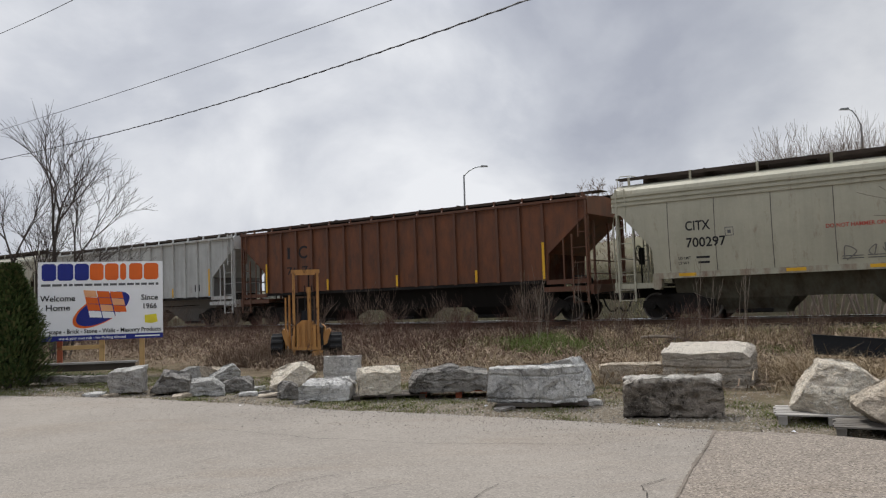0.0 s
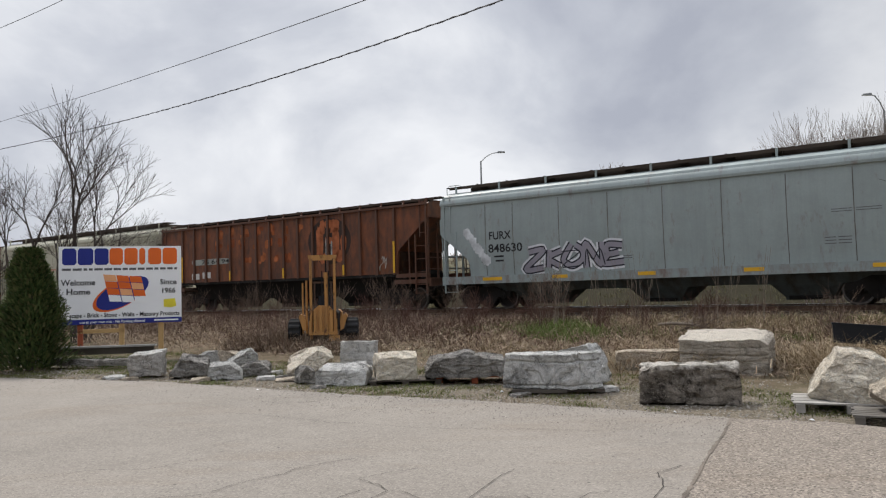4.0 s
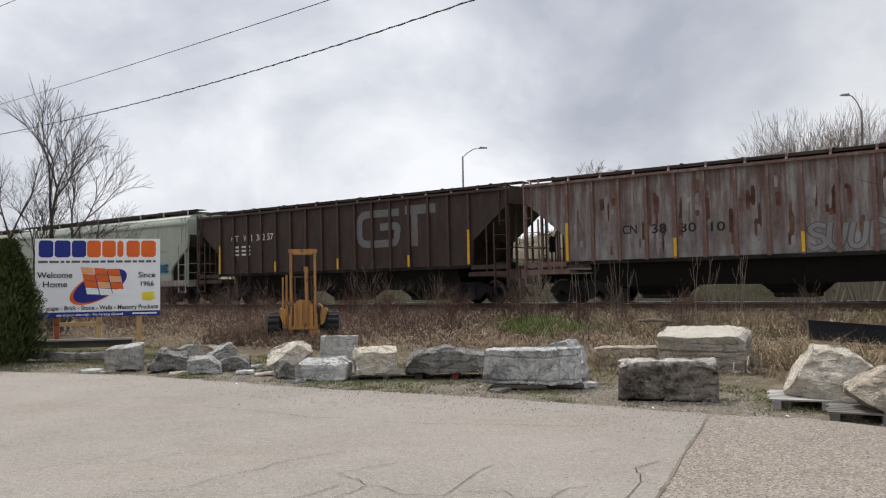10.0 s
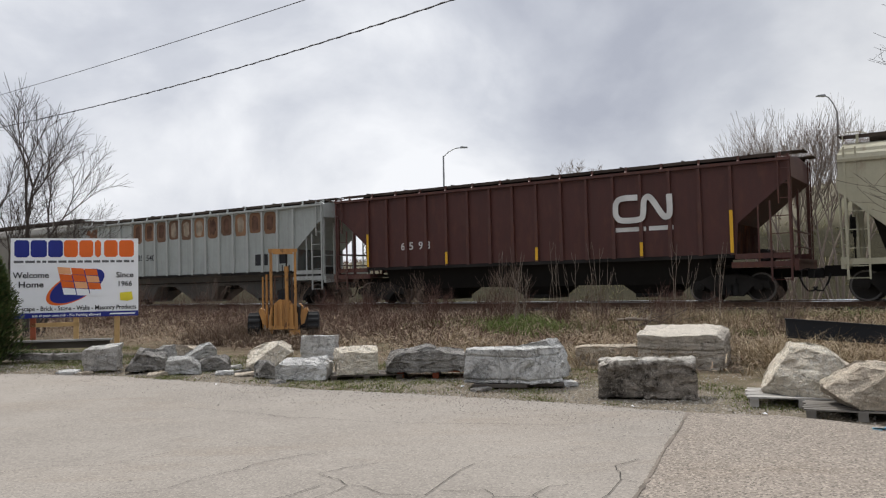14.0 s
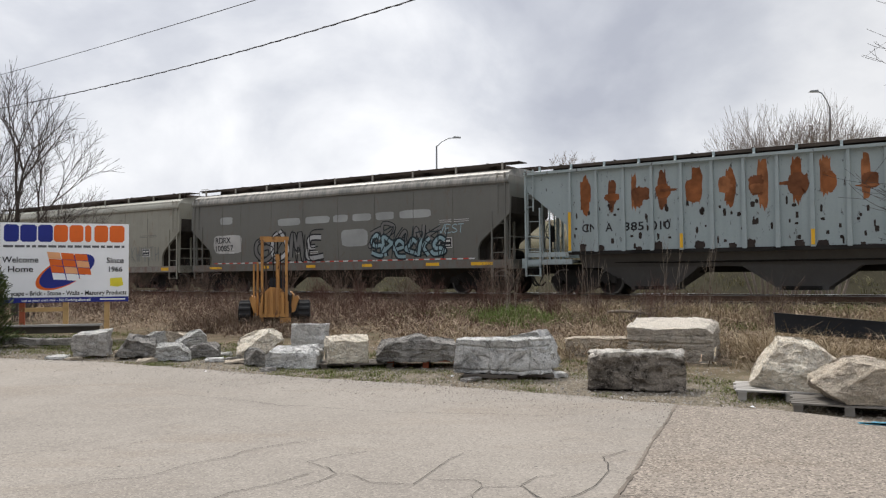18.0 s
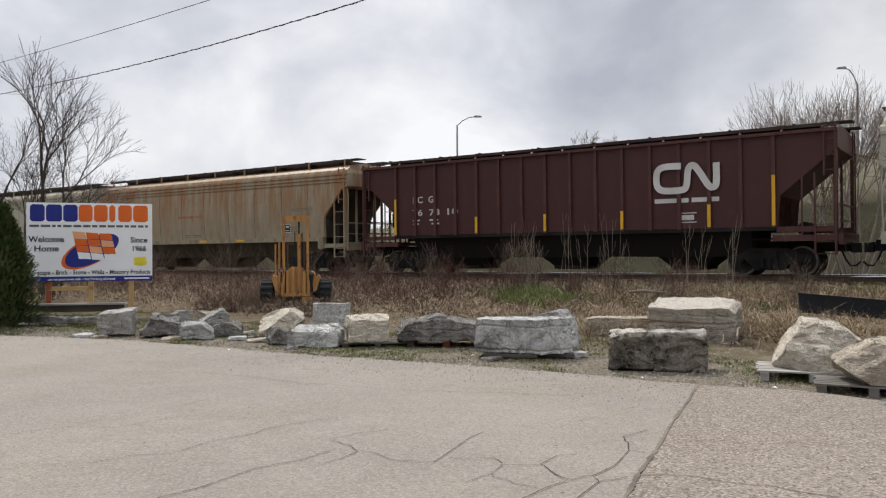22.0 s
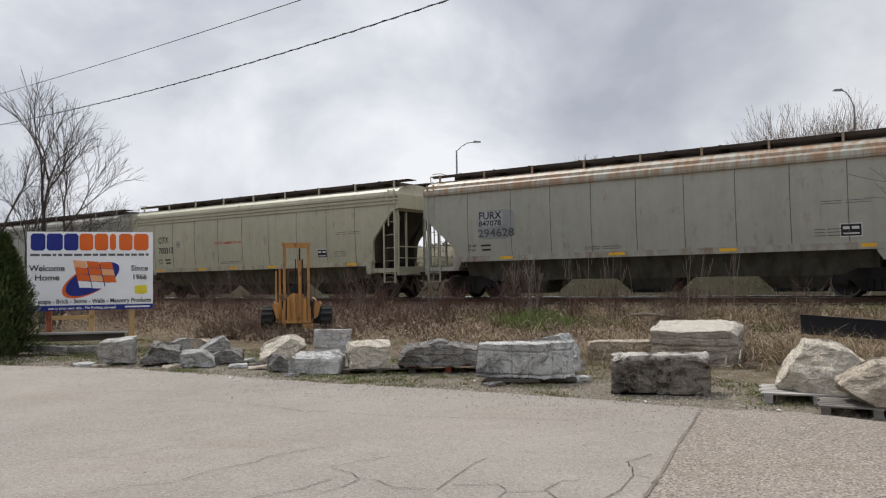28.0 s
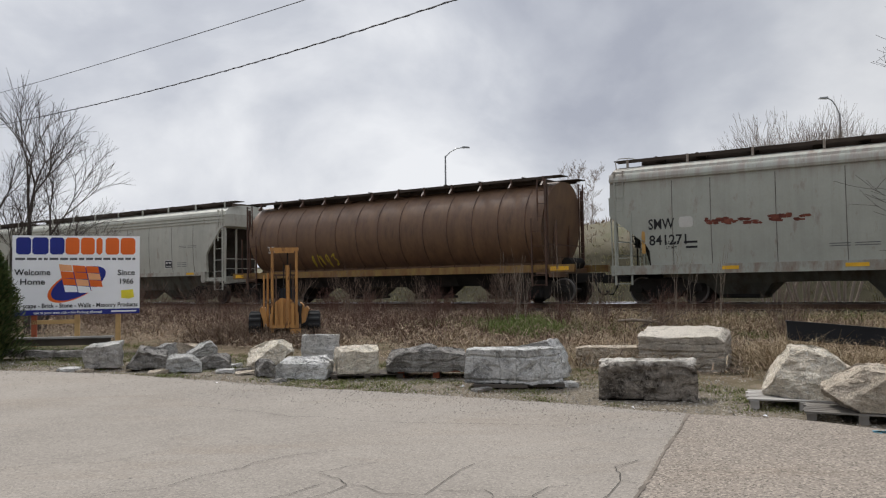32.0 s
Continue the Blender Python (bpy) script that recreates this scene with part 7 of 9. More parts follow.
def build_stones():
    g, k, c, b = M["grey_rock"], M["dark_rock"], M["cream_rock"], M["brown_rock"]
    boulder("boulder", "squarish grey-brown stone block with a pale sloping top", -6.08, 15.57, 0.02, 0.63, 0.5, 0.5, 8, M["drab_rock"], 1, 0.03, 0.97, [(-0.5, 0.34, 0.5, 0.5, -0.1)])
    boulder("boulder", "dark grey rough boulder with a peak", -5.15, 15.26, 0, 0.72, 0.45, 0.43, 12, k, 2, 0.05, 0.95, [(-0.5, -0.3, -0.22, 0.5, -0.1), (-0.22, 0.5, 0.5, 0.12, -0.25)], pits=0.02)
    boulder("boulder", "low rounded grey stone", -4.37, 14.86, 0, 0.62, 0.42, 0.31, 12, M["ash_rock"], 3, 0.035, 0.95, [(-0.5, 0.4, 0.1, 0.5, -0.25), (0.15, 0.5, 0.5, -0.1, -0.1)])
    boulder("boulder", "tilted grey stone slab leaning on others", -4.6, 16.88, 0.02, 0.66, 0.45, 0.38, 15, M["ash_rock"], 4, 0.035, 0.96, [(-0.5, -0.2, 0.22, 0.5, -0.1), (0.26, 0.5, 0.5, 0.1, 0)], strata=0.13)
    boulder("boulder", "low dark grey stone beside others", -3.91, 15.33, 0, 0.56, 0.4, 0.23, 5, k, 5, 0.04, 0.95, [(-0.5, 0.2, -0.2, 0.5, -0.1), (0.2, 0.5, 0.5, 0.05, -0.1)])
    boulder("boulder", "small grey stone behind the row", -5.45, 17.3, 0.1, 0.45, 0.35, 0.24, 20, M["ash_rock"], 6, 0.04, 0.95, [(-0.5, 0.1, 0.0, 0.5, 0)])
    boulder("boulder", "small brown stone behind the row", -4.95, 17.2, 0.1, 0.45, 0.35, 0.26, 0, b, 7, 0.04, 0.95, [(0.0, 0.5, 0.5, 0.1, 0)])
    boulder("boulder", "cream boulder with a sloping face", -2.87, 15.28, 0, 0.86, 0.6, 0.5, 12, c, 8, 0.045, 0.97, [(-0.5, -0.08, 0.12, 0.5, -0.3), (0.2, 0.5, 0.5, 0.18, -0.1)], [(0.75, -0.2, -0.6, 0.36), (0.3, -0.85, 0.2, 0.40)])
    boulder("boulder", "long grey stone with a pale smooth top", -2.0, 13.65, 0, 0.92, 0.5, 0.36, -6, g, 9, 0.035, 0.96, [(-0.5, 0.1, -0.3, 0.5, -0.1), (0.36, 0.5, 0.5, 0.2, 0)], [(0, -0.55, 0.85, 0.46)])
    boulder("boulder", "small dark stone against the long stone", -2.7, 13.96, 0, 0.36, 0.35, 0.28, 20, k, 19, 0.04, 0.9, [(-0.5, -0.1, -0.1, 0.5, -0.2), (0.1, 0.5, 0.5, 0.1, -0.1)])
    boulder("boulder", "pale grey cracked upright stone block", -2.09, 16.58, 0.05, 0.74, 0.35, 0.50, -6, g, 10, 0.022, 0.98, fine=44)
    boulder("boulder", "cream cube-like stone block on a board", -1.11, 13.63, 0.07, 0.68, 0.55, 0.46, 14, c, 11, 0.03, 0.98, [(-0.5, 0.36, 0.1, 0.5, -0.1)], [(0.0, -0.42, 0.9, 0.47)], fine=40)
    boulder("boulder", "long dark rounded stone on a pallet", 0.05, 13.57, 0.10, 1.38, 0.6, 0.36, -3, k, 12, 0.04, 0.95, [(-0.5, -0.05, -0.38, 0.42, -0.15), (-0.38, 0.42, -0.1, 0.5, -0.15), (0.2, 0.5, 0.5, 0.28, -0.1)], strata=0.19, fine=44)
    boulder("boulder", "flat dark stone lying on the long one", 0.0, 13.6, 0.44, 0.5, 0.35, 0.11, -3, k, 32, 0.03, 0.9, [(-0.5, -0.3, 0.2, 0.5, -0.1), (0.25, 0.5, 0.5, 0, 0)], fine=16)
    boulder("boulder", "large grey jointed stone block on boards", 1.38, 12.16, 0.07, 1.44, 0.6, 0.53, -13, M["block_rock"], 13, 0.025, 0.98, [(0.40, 0.5, 0.5, -0.45, -0.25), (-0.5, 0.43, 0.0, 0.47, 0)], [(0.55, -0.8, 0.05, 0.52)], fine=60, grooves=((0, -0.14), (0, 0.06), (0, 0.27), (2, 0.26), (2, -0.40)))
    boulder("boulder", "grey stone leaning behind the large block", 1.90, 12.86, 0.06, 0.85, 0.45, 0.60, -25, M["block_rock"], 14, 0.035, 0.97, [(-0.5, 0.28, 0.15, 0.5, 0), (0.2, 0.5, 0.5, -0.05, -0.1)])
    boulder("boulder", "low tan stone block", 3.35, 14.66, 0, 1.14, 0.6, 0.38, -12, b, 15, 0.03, 0.98, [(-0.5, 0.4, -0.3, 0.5, 0)], strata=0.2)
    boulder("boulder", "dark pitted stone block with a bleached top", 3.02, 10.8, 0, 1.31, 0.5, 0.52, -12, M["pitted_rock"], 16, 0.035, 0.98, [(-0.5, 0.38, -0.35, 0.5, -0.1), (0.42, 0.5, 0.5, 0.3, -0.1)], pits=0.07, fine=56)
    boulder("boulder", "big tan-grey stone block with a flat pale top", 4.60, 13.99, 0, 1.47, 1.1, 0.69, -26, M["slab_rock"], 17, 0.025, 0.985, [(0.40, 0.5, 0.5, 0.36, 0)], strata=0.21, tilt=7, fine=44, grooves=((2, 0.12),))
    boulder("boulder", "large cream boulder with a slanting face on a pallet", 4.78, 9.97, 0.10, 1.06, 0.8, 0.62, -26, c, 18, 0.04, 0.97, [(-0.52, -0.45, -0.14, 0.5, -0.08), (-0.14, 0.5, 0.26, 0.36, -0.12), (0.26, 0.36, 0.5, 0.06, 0.0)], [(-0.25, -0.85, 0.35, 0.36), (0.45, -0.8, 0.25, 0.44), (-0.6, -0.7, -0.2, 0.47)], fine=44)
    boulder("boulder", "tan boulder with a pointed top on a pallet", 4.93, 8.9, 0.085, 0.92, 0.7, 0.50, -29, b, 20, 0.035, 0.97, [(-0.52, -0.06, 0.0, 0.5, -0.08), (0.04, 0.5, 0.5, 0.32, -0.1)], [(-0.75, -0.2, -0.6, 0.42), (-0.3, -0.85, 0.4, 0.40), (0.3, -0.9, -0.1, 0.45)], fine=44)
    r = random.Random(12)
    for x, y, w in ((-6.6, 15.25, 0.42), (-6.25, 15.1, 0.3), (-4.75, 14.65, 0.4), (-3.55, 14.6, 0.34), (-3.1, 14.35, 0.45), (-3.3, 14.9, 0.3), (-2.35, 13.2, 0.26), (-3.65, 15.6, 0.35), (0.85, 11.75, 0.3), (2.15, 12.05, 0.34), (2.25, 12.3, 0.3), (-5.8, 16.3, 0.3), (-5.55, 16.0, 0.24)):
        boulder("flat_stone", "flat broken piece of grey stone on gravel", x, y, ground_z(x, y), w, w * 0.6, r.uniform(0.05, 0.09), r.uniform(-40, 40), r.choice((k, b, g)), 70 + int(w * 100), 0.025, 0.9, [(-0.5, 0.1, 0.1, 0.5, -0.2)], fine=10)
    pallet(4.72, 10.0, 0.0, -20, M["greytimber"], "weathered grey wooden pallet under a boulder", 1.22, 0.95)
    pallet(4.95, 9.02, -0.01, -25, M["palletwood"], "dark weathered wooden pallet under a tan boulder", 1.15, 0.85)
    pallet(0.25, 13.8, -0.01, -5, M["orangetimber"], "red-orange painted wooden pallet under dark stone", 1.3, 0.8)
    pallet(-0.95, 13.75, -0.05, 4, M["darktimber"], "dark stained pallet under a cream stone", 1.2, 0.75)
    for k2, (px, py, pw) in enumerate(((1.15, 11.95, 0.8), (1.75, 11.98, 0.7), (1.5, 12.3, 1.4))):
        bd = part("board", Solid().box(-pw / 2, pw / 2, -0.09, 0.09, 0, 0.045), M["darktimber"])
        bd.matrix_world = pose(px, py, 0.02, 0, 0, -10 + 4 * k2)
        tagged(bd, "dark weathered board under the large stone", "board", "boards under the large stone")
    trough = thing("plastic_panel", pose(7.72, 14.6, 0.42, 0, 2, -14), "black plastic panel lying in dry grass", "panel")
    part("panel", Solid().prism([(-0.95, -0.02), (-0.98, 0.33), (1.3, 0.22), (1.3, -0.10)], -0.03, 0.03), M["black"], trough)
    part("rim", Solid().prism([(-0.99, 0.315), (-0.99, 0.345), (1.32, 0.235), (1.32, 0.205)], -0.05, 0.05), M["black"], trough)
    for i in range(6):
        x = -11.4 + 0.78 * i
        boulder("kerb_stone", "low grey kerb stone at the edge of the planting", x, 18.6 - 0.24 * i, 0.06, 0.74, 0.3, 0.15, -14, k, 60 + i, 0.03, 0.95, fine=12)


# ---- sign, forklift, lamps, wires ----
def build_sign():
    w, h = 2.86, 1.93
    sign = thing("billboard", pose(-9.82, 19.5, 0.88, 0, 0, 18.3), "white trade sign board with blue and orange print on timber posts", "sign")

    def fx(px):
        return (px - 117) / 530 * w

    def fz(py):
        return (402 - py) / 340 * h

    board = part("board", Solid().box(0, w, -0.015, 0.015, 0, h), M["board"], sign)
    part("band", Solid().box(0, w, -0.019, -0.014, 0, fz(380)), M["blue"], board)

    def flat(solid, mat, y=-0.0185, label=""):
        me = solid.mesh("print")
        for v in me.vertices:
            v.co = (v.co.x, y, v.co.y)
        part("print", me, mat, board, label)

    def word(text, px, py, size, mat, wide=None):
        me = letters(text, size).copy()
        me.materials.clear()
        xs = [v.co.x for v in me.vertices]
        k = (wide / 530 * w) / (max(xs) - min(xs)) if wide else 1
        for v in me.vertices:
            v.co = (fx(px) + (v.co.x - min(xs)) * k, -0.026, fz(py) + v.co.y)
        split_part("print", me, mat, board)

    # the trade name as plain rounded blocks, blue then orange
    def block(px, pw, mat, lift):
        s = Solid()
        x0, x1, z0, z1, c = fx(px), fx(px + pw), fz(143), fz(70), 0.05
        pts = [(x0 + c, z0), (x1 - c, z0), (x1, z0 + c), (x1, z1 - c), (x1 - c, z1), (x0 + c, z1), (x0, z1 - c), (x0, z0 + c)]
        flat(s.add([(x, z, 0) for x, z in pts], [tuple(range(8))]), mat, -0.0185 - lift)

    for px, pw in ((132, 60), (197, 66), (268, 60)):
        block(px, pw, M["blue"], 0)
    for px, pw in ((332, 58), (396, 58), (461, 26), (500, 58), (564, 64)):
        block(px, pw, M["orange"], 0.001)
    r = random.Random(2)
    x, row = 130, []
    while x < 625:
        l = r.uniform(14, 40)
        row.append((fx(x), fz(167), min(l, 628 - x) / 530 * w, 0.055))
        x += l + 7
    for one in row:
        flat(bars([one]), M["pencil"])
    word("Welcome", 126, 231, 0.20, M["ink"], 145)
    word("Home", 150, 271, 0.20, M["ink"], 100)
    word("Since", 552, 233, 0.19, M["ink"], 74)
    word("1966", 562, 271, 0.18, M["ink"], 58)
    word("scape - Brick - Stone - Walls - Masonry Products", 162, 371, 0.15, M["ink"], 476)
    word("use at your own risk - No Parking allowed", 205, 397, 0.09, M["board"], 280)
    flat(bars([(fx(525), fz(394), 0.58, 0.035)]), M["board"], -0.0205)
    for mat, dx, dz, k in ((M["orange"], -8, 4, 1.06), (M["blue"], 0, 0, 1.0)):
        s = Solid()
        n, ang = 36, 0.5
        pts = []
        for i in range(n):
            a = 2 * math.pi * i / n
            u, v = 0.68 * k * math.cos(a), 0.30 * k * math.sin(a)
            pts.append((fx(388 + dx) + u * math.cos(ang) - v * math.sin(ang), fz(268 + dz) + u * math.sin(ang) + v * math.cos(ang), 0))
        flat(s.add(pts, [tuple(range(n))]), mat, -0.0185 - (0.001 if mat is M["blue"] else 0))
    for col in range(3):
        for row in range(4):
            x = 305 + col * 56 + row * 7
            z = 185 + row * 30 + col * 4
            s = Solid().add([(fx(x), fz(z), 0), (fx(x + 52), fz(z + 4), 0), (fx(x + 58), fz(z + 31), 0), (fx(x + 6), fz(z + 29), 0)], [(0, 1, 2, 3)])
            flat(s, M["board"] if row == 3 else M["paleorange"] if (row + col) % 3 == 0 else M["orange"], -0.021)
    s = Solid().add([(fx(px), fz(py), 0) for px, py in ((567, 300), (618, 296), (624, 330), (600, 337), (568, 333))], [(0, 1, 2, 3, 4)])
    flat(s, simple("yellow_sticker", (0.8, 0.68, 0.05), 0.6), -0.019, "yellow sticker")
    for x, mat in ((0.48, M["orangetimber"]), (1.43, M["timber"]), (2.36, M["timber"])):
        part("post", Solid().box(x - 0.06, x + 0.06, 0.02, 0.12, -0.75, h - 0.3), mat, sign)
    part("cross_rail", Solid().box(0.42, 1.5, 0.02, 0.06, -0.22, -0.12), M["timber"], sign)
    bed = thing("planter", pose(-9.6, 18.75, 0.2, 0, 0, 10), "low weathered timber planter in front of the sign", "planter")
    part("side_board", Solid().box(-0.6, 2.3, -0.04, 0.04, 0, 0.16), M["darktimber"], bed)
    part("cap_board", Solid().box(-0.65, 2.35, -0.12, 0.10, 0.16, 0.20), M["greytimber"], bed)


def build_forklift():
    f = thing("forklift", pose(-3.53, 20.7, 0.19, 0, 0, 6), "old orange-yellow forklift with a tall mast parked in weeds", "forklift")
    y, k = M["forklift"], M["steel"]
    for x in (-0.305, 0.305):
        part("mast_rail", Solid().box(x - 0.032, x + 0.032, -0.10, -0.06, 0.15, 2.29).box(x - 0.012 * (1 if x > 0 else -1) - 0.02, x - 0.012 * (1 if x > 0 else -1) + 0.02, -0.06, 0.05, 0.15, 2.24), y, f)
        part("inner_rail", Solid().box(x * 0.70 - 0.016, x * 0.70 + 0.016, -0.04, 0.08, 0.2, 1.6), M["rail"], f)
    part("mast_head", Solid().box(-0.36, 0.36, -0.12, 0.0, 2.22, 2.31).box(-0.25, 0.25, -0.13, -0.12, 2.17, 2.22), y, f)
    part("mast_brace", Solid().box(-0.30, 0.30, 0.0, 0.05, 1.58, 1.63), M["rail"], f)
    part("lift_cylinder", Solid().tube([(0.10, -0.02, 0.3), (0.08, -0.02, 1.72)], 0.05, 10), y, f)
    part("cylinder_cap", Solid().tube([(0.08, -0.02, 1.72), (0.08, -0.02, 1.86)], 0.065, 10), y, f)
    part("lift_rod", Solid().tube([(0.08, -0.02, 1.8), (0.08, -0.02, 2.2)], 0.02, 8), k, f)
    for x in (-0.02, 0.16):
        part("chain", Solid().box(x - 0.012, x + 0.012, -0.06, -0.04, 0.6, 1.9), k, f)
    part("side_guard", Solid().tube([(-0.42, 0.0, 0.3), (-0.42, 0.0, 1.66)], 0.028, 8), y, f)
    part("side_rod", Solid().tube([(-0.52, 0.03, 0.3), (-0.52, 0.03, 1.60)], 0.022, 8), y, f)
    part("carriage", Solid().box(-0.36, 0.36, -0.17, -0.12, 0.26, 0.34), y, f)
    part("carriage_plate", Solid().prism([(-0.24, 0.3), (0.26, 0.3), (0.26, 0.88), (0.16, 1.0), (-0.1, 1.02), (-0.24, 0.9)], -0.11, -0.08), y, f)
    for x, top in ((-0.33, 0.62), (-0.2, 0.9), (-0.06, 1.0), (0.08, 1.0), (0.21, 0.9), (0.33, 0.66)):
        part("carriage_slat", Solid().prism([(x - 0.038, 0.26), (x + 0.038, 0.26), (x + 0.03, top), (x - 0.03, top)], -0.16, -0.11), y, f)
    part("tilt_link", Solid().box(0.14, 0.42, -0.16, -0.08, 0.10, 0.24), y, f)
    part("chassis", Solid().prism([(-0.34, 0.3), (-0.38, 0.8), (-0.3, 0.88), (0.3, 0.88), (0.38, 0.8), (0.34, 0.3)], 0.1, 1.7), M["under"], f)
    part("counterweight", Solid().prism([(-0.42, 0.35), (-0.42, 0.78), (-0.34, 0.86), (0.34, 0.86), (0.42, 0.78), (0.42, 0.35)], 1.5, 2.1), y, f)
    part("seat", Solid().box(-0.2, 0.2, 0.9, 1.3, 0.9, 0.98).box(-0.2, 0.2, 1.24, 1.32, 0.96, 1.25), M["black"], f)
    part("steering_wheel", Solid().tube([(0.17 * math.cos(a), 0.62, 1.08 + 0.12 * math.sin(a)) for a in [2 * math.pi * q / 16 for q in range(17)]], 0.014, 6), M["black"], f)
    for x in (-0.74, 0.74):
        def tyre():
            s = Solid()
            n = 48
            prof = [(0.24, -0.14), (0.30, -0.16), (None, -0.13), (None, 0.13), (0.30, 0.16), (0.24, 0.14)]
            ring = [((q or (0.352 if i % 4 < 2 else 0.318)), e, 2 * math.pi * i / n) for i in range(n) for q, e in prof]
            s.add([(q * math.cos(a), e, 0.33 + q * math.sin(a)) for q, e, a in ring], [(i * 6 + m, i * 6 + (m + 1) % 6, (i + 1) % n * 6 + (m + 1) % 6, (i + 1) % n * 6 + m) for i in range(n) for m in range(6)])
            return s
        w = part("wheel", shared(("fork_wheel",), tyre), M["rubber"], f)
        w.location, w.rotation_euler = (x, 0.25, 0), (0, 0, math.pi / 2)
        part("rim", shared(("fork_rim",), lambda: Solid().disc(0, 0.33, 0.24, -0.12, 0.12, 16)), y, w)
        sg = 1 if x > 0 else -1
        part("fender", Solid().prism([(sg * 0.44, 0.36), (sg * 0.52, 0.40), (sg * 0.62, 0.72), (sg * 0.58, 0.80), (sg * 0.50, 0.76), (sg * 0.44, 0.60)], -0.06, 0.5), y, f)
        back = part("rear_wheel", shared(("fork_rear",), lambda: Solid().disc(0, 0.26, 0.26, -0.1, 0.1, 18)), M["rubber"], f)
        back.location, back.rotation_euler = (x * 0.6, 1.7, 0), (0, 0, math.pi / 2)


def build_lamps():
    for x, y, top, reach, turn in ((2.45, 80, 14.15, (1.75, 0.82), 0), (35.2, 66, 15.3, (-1.05, 1.3), 0)):
        z = ground_z(x, y)
        lamp = thing("street_lamp", pose(x, y, z, 0, 0, turn), "tall grey steel street lamp with a curved arm on the bank", "street lamp", "street lamps along the road")
        h = top - z
        part("pole", Solid().tube([(0, 0, 0), (0, 0, h * 0.5), (0, 0, h)], [0.14, 0.11, 0.08], 10), M["pole"], lamp)
        part("arm", Solid().tube([(0, 0, h - 0.1), (reach[0] * 0.3, 0, h + reach[1] * 0.5), (reach[0] * 0.65, 0, h + reach[1] * 0.9), (reach[0], 0, h + reach[1])], 0.05, 8), M["pole"], lamp)
        e = math.copysign(1, reach[0])
        part("luminaire", Solid().prism([(reach[0] - 0.1 * e, h + reach[1] - 0.06), (reach[0] + 0.7 * e, h + reach[1] - 0.05), (reach[0] + 0.65 * e, h + reach[1] + 0.06), (reach[0], h + reach[1] + 0.12)], -0.16, 0.16), M["pole"], lamp)


def build_wires():
    for name, pts, rad, twist in (("twisted_cable", [(-22.08, 40, 9.31), (-6.14, 25, 8.22), (1.79, 15, 7.30)], 0.015, True), ("power_line", [(-23.2, 42, 11.27), (-7.74, 25, 9.16), (-0.91, 17, 8.14)], 0.011, False), ("power_line", [(-38.0, 48, 15.4), (-16.6, 30, 12.23), (-11.5, 25, 11.5)], 0.011, False)):
        a, b, c = [Vector(p) for p in pts]
        tb = (b - a).length / ((b - a).length + (c - b).length)
        line = []
        for i in range(-30, 131):
            t = i / 100
            q = a * ((t - tb) * (t - 1) / (tb * 1.0)) + b * (t * (t - 1) / (tb * (tb - 1))) + c * (t * (t - tb) / (1 - tb))
            line.append(q)
        s = Solid().tube(line, rad, 6)
        if twist:
            fine = []
            for i in range(len(line) - 1):
                for k in range(3):
                    fine.append(line[i].lerp(line[i + 1], k / 3))
            s.tube([q + 0.02 * Vector((math.cos(i * 0.8) * 0.6, math.cos(i * 0.8) * 0.3, math.sin(i * 0.8))) for i, q in enumerate(fine)], 0.010, 4)
        tagged(part(name, s, M["cable"]), "dark overhead cable crossing the sky", "cable")


# ---- plants ----
def grow(sol, start, way, length, radius, level, r, droop=0.0, kids=3, min_r=0.004, spread=0.6):
    """One limb and what grows from it, as tapered tubes."""
    n = 5 if level > 1 else 4
    p, d = Vector(start), Vector(way).normalized()
    pts, rad = [p.copy()], [radius]
    for i in range(n):
        d = (d + Vector((r.uniform(-1, 1), r.uniform(-1, 1), r.uniform(-0.5, 1) - droop)) * 0.14).normalized()
        p = p + d * (length / n)
        pts.append(p.copy())
        rad.append(max(min_r, radius * (1 - 0.75 * (i + 1) / n)))
    sol.tube(pts, rad, 5 if level > 2 else 3, False)
    if level <= 0:
        return
    count = kids + (2 if level > 2 else 0)
    for k in range(count):
        t = r.uniform(0.25, 0.98)
        i = min(n - 1, int(t * n))
        q = pts[i].lerp(pts[i + 1], t * n - i)
        a = r.uniform(0, 2 * math.pi)
        side = Vector((math.cos(a), math.sin(a), r.uniform(-0.1, 0.5)))
        w = (pts[i + 1] - pts[i]).normalized() * (1 - spread) + side * spread
        grow(sol, q, w, length * r.uniform(0.45, 0.72), max(min_r, rad[i] * 0.55), level - 1, r, droop, kids, min_r, spread)


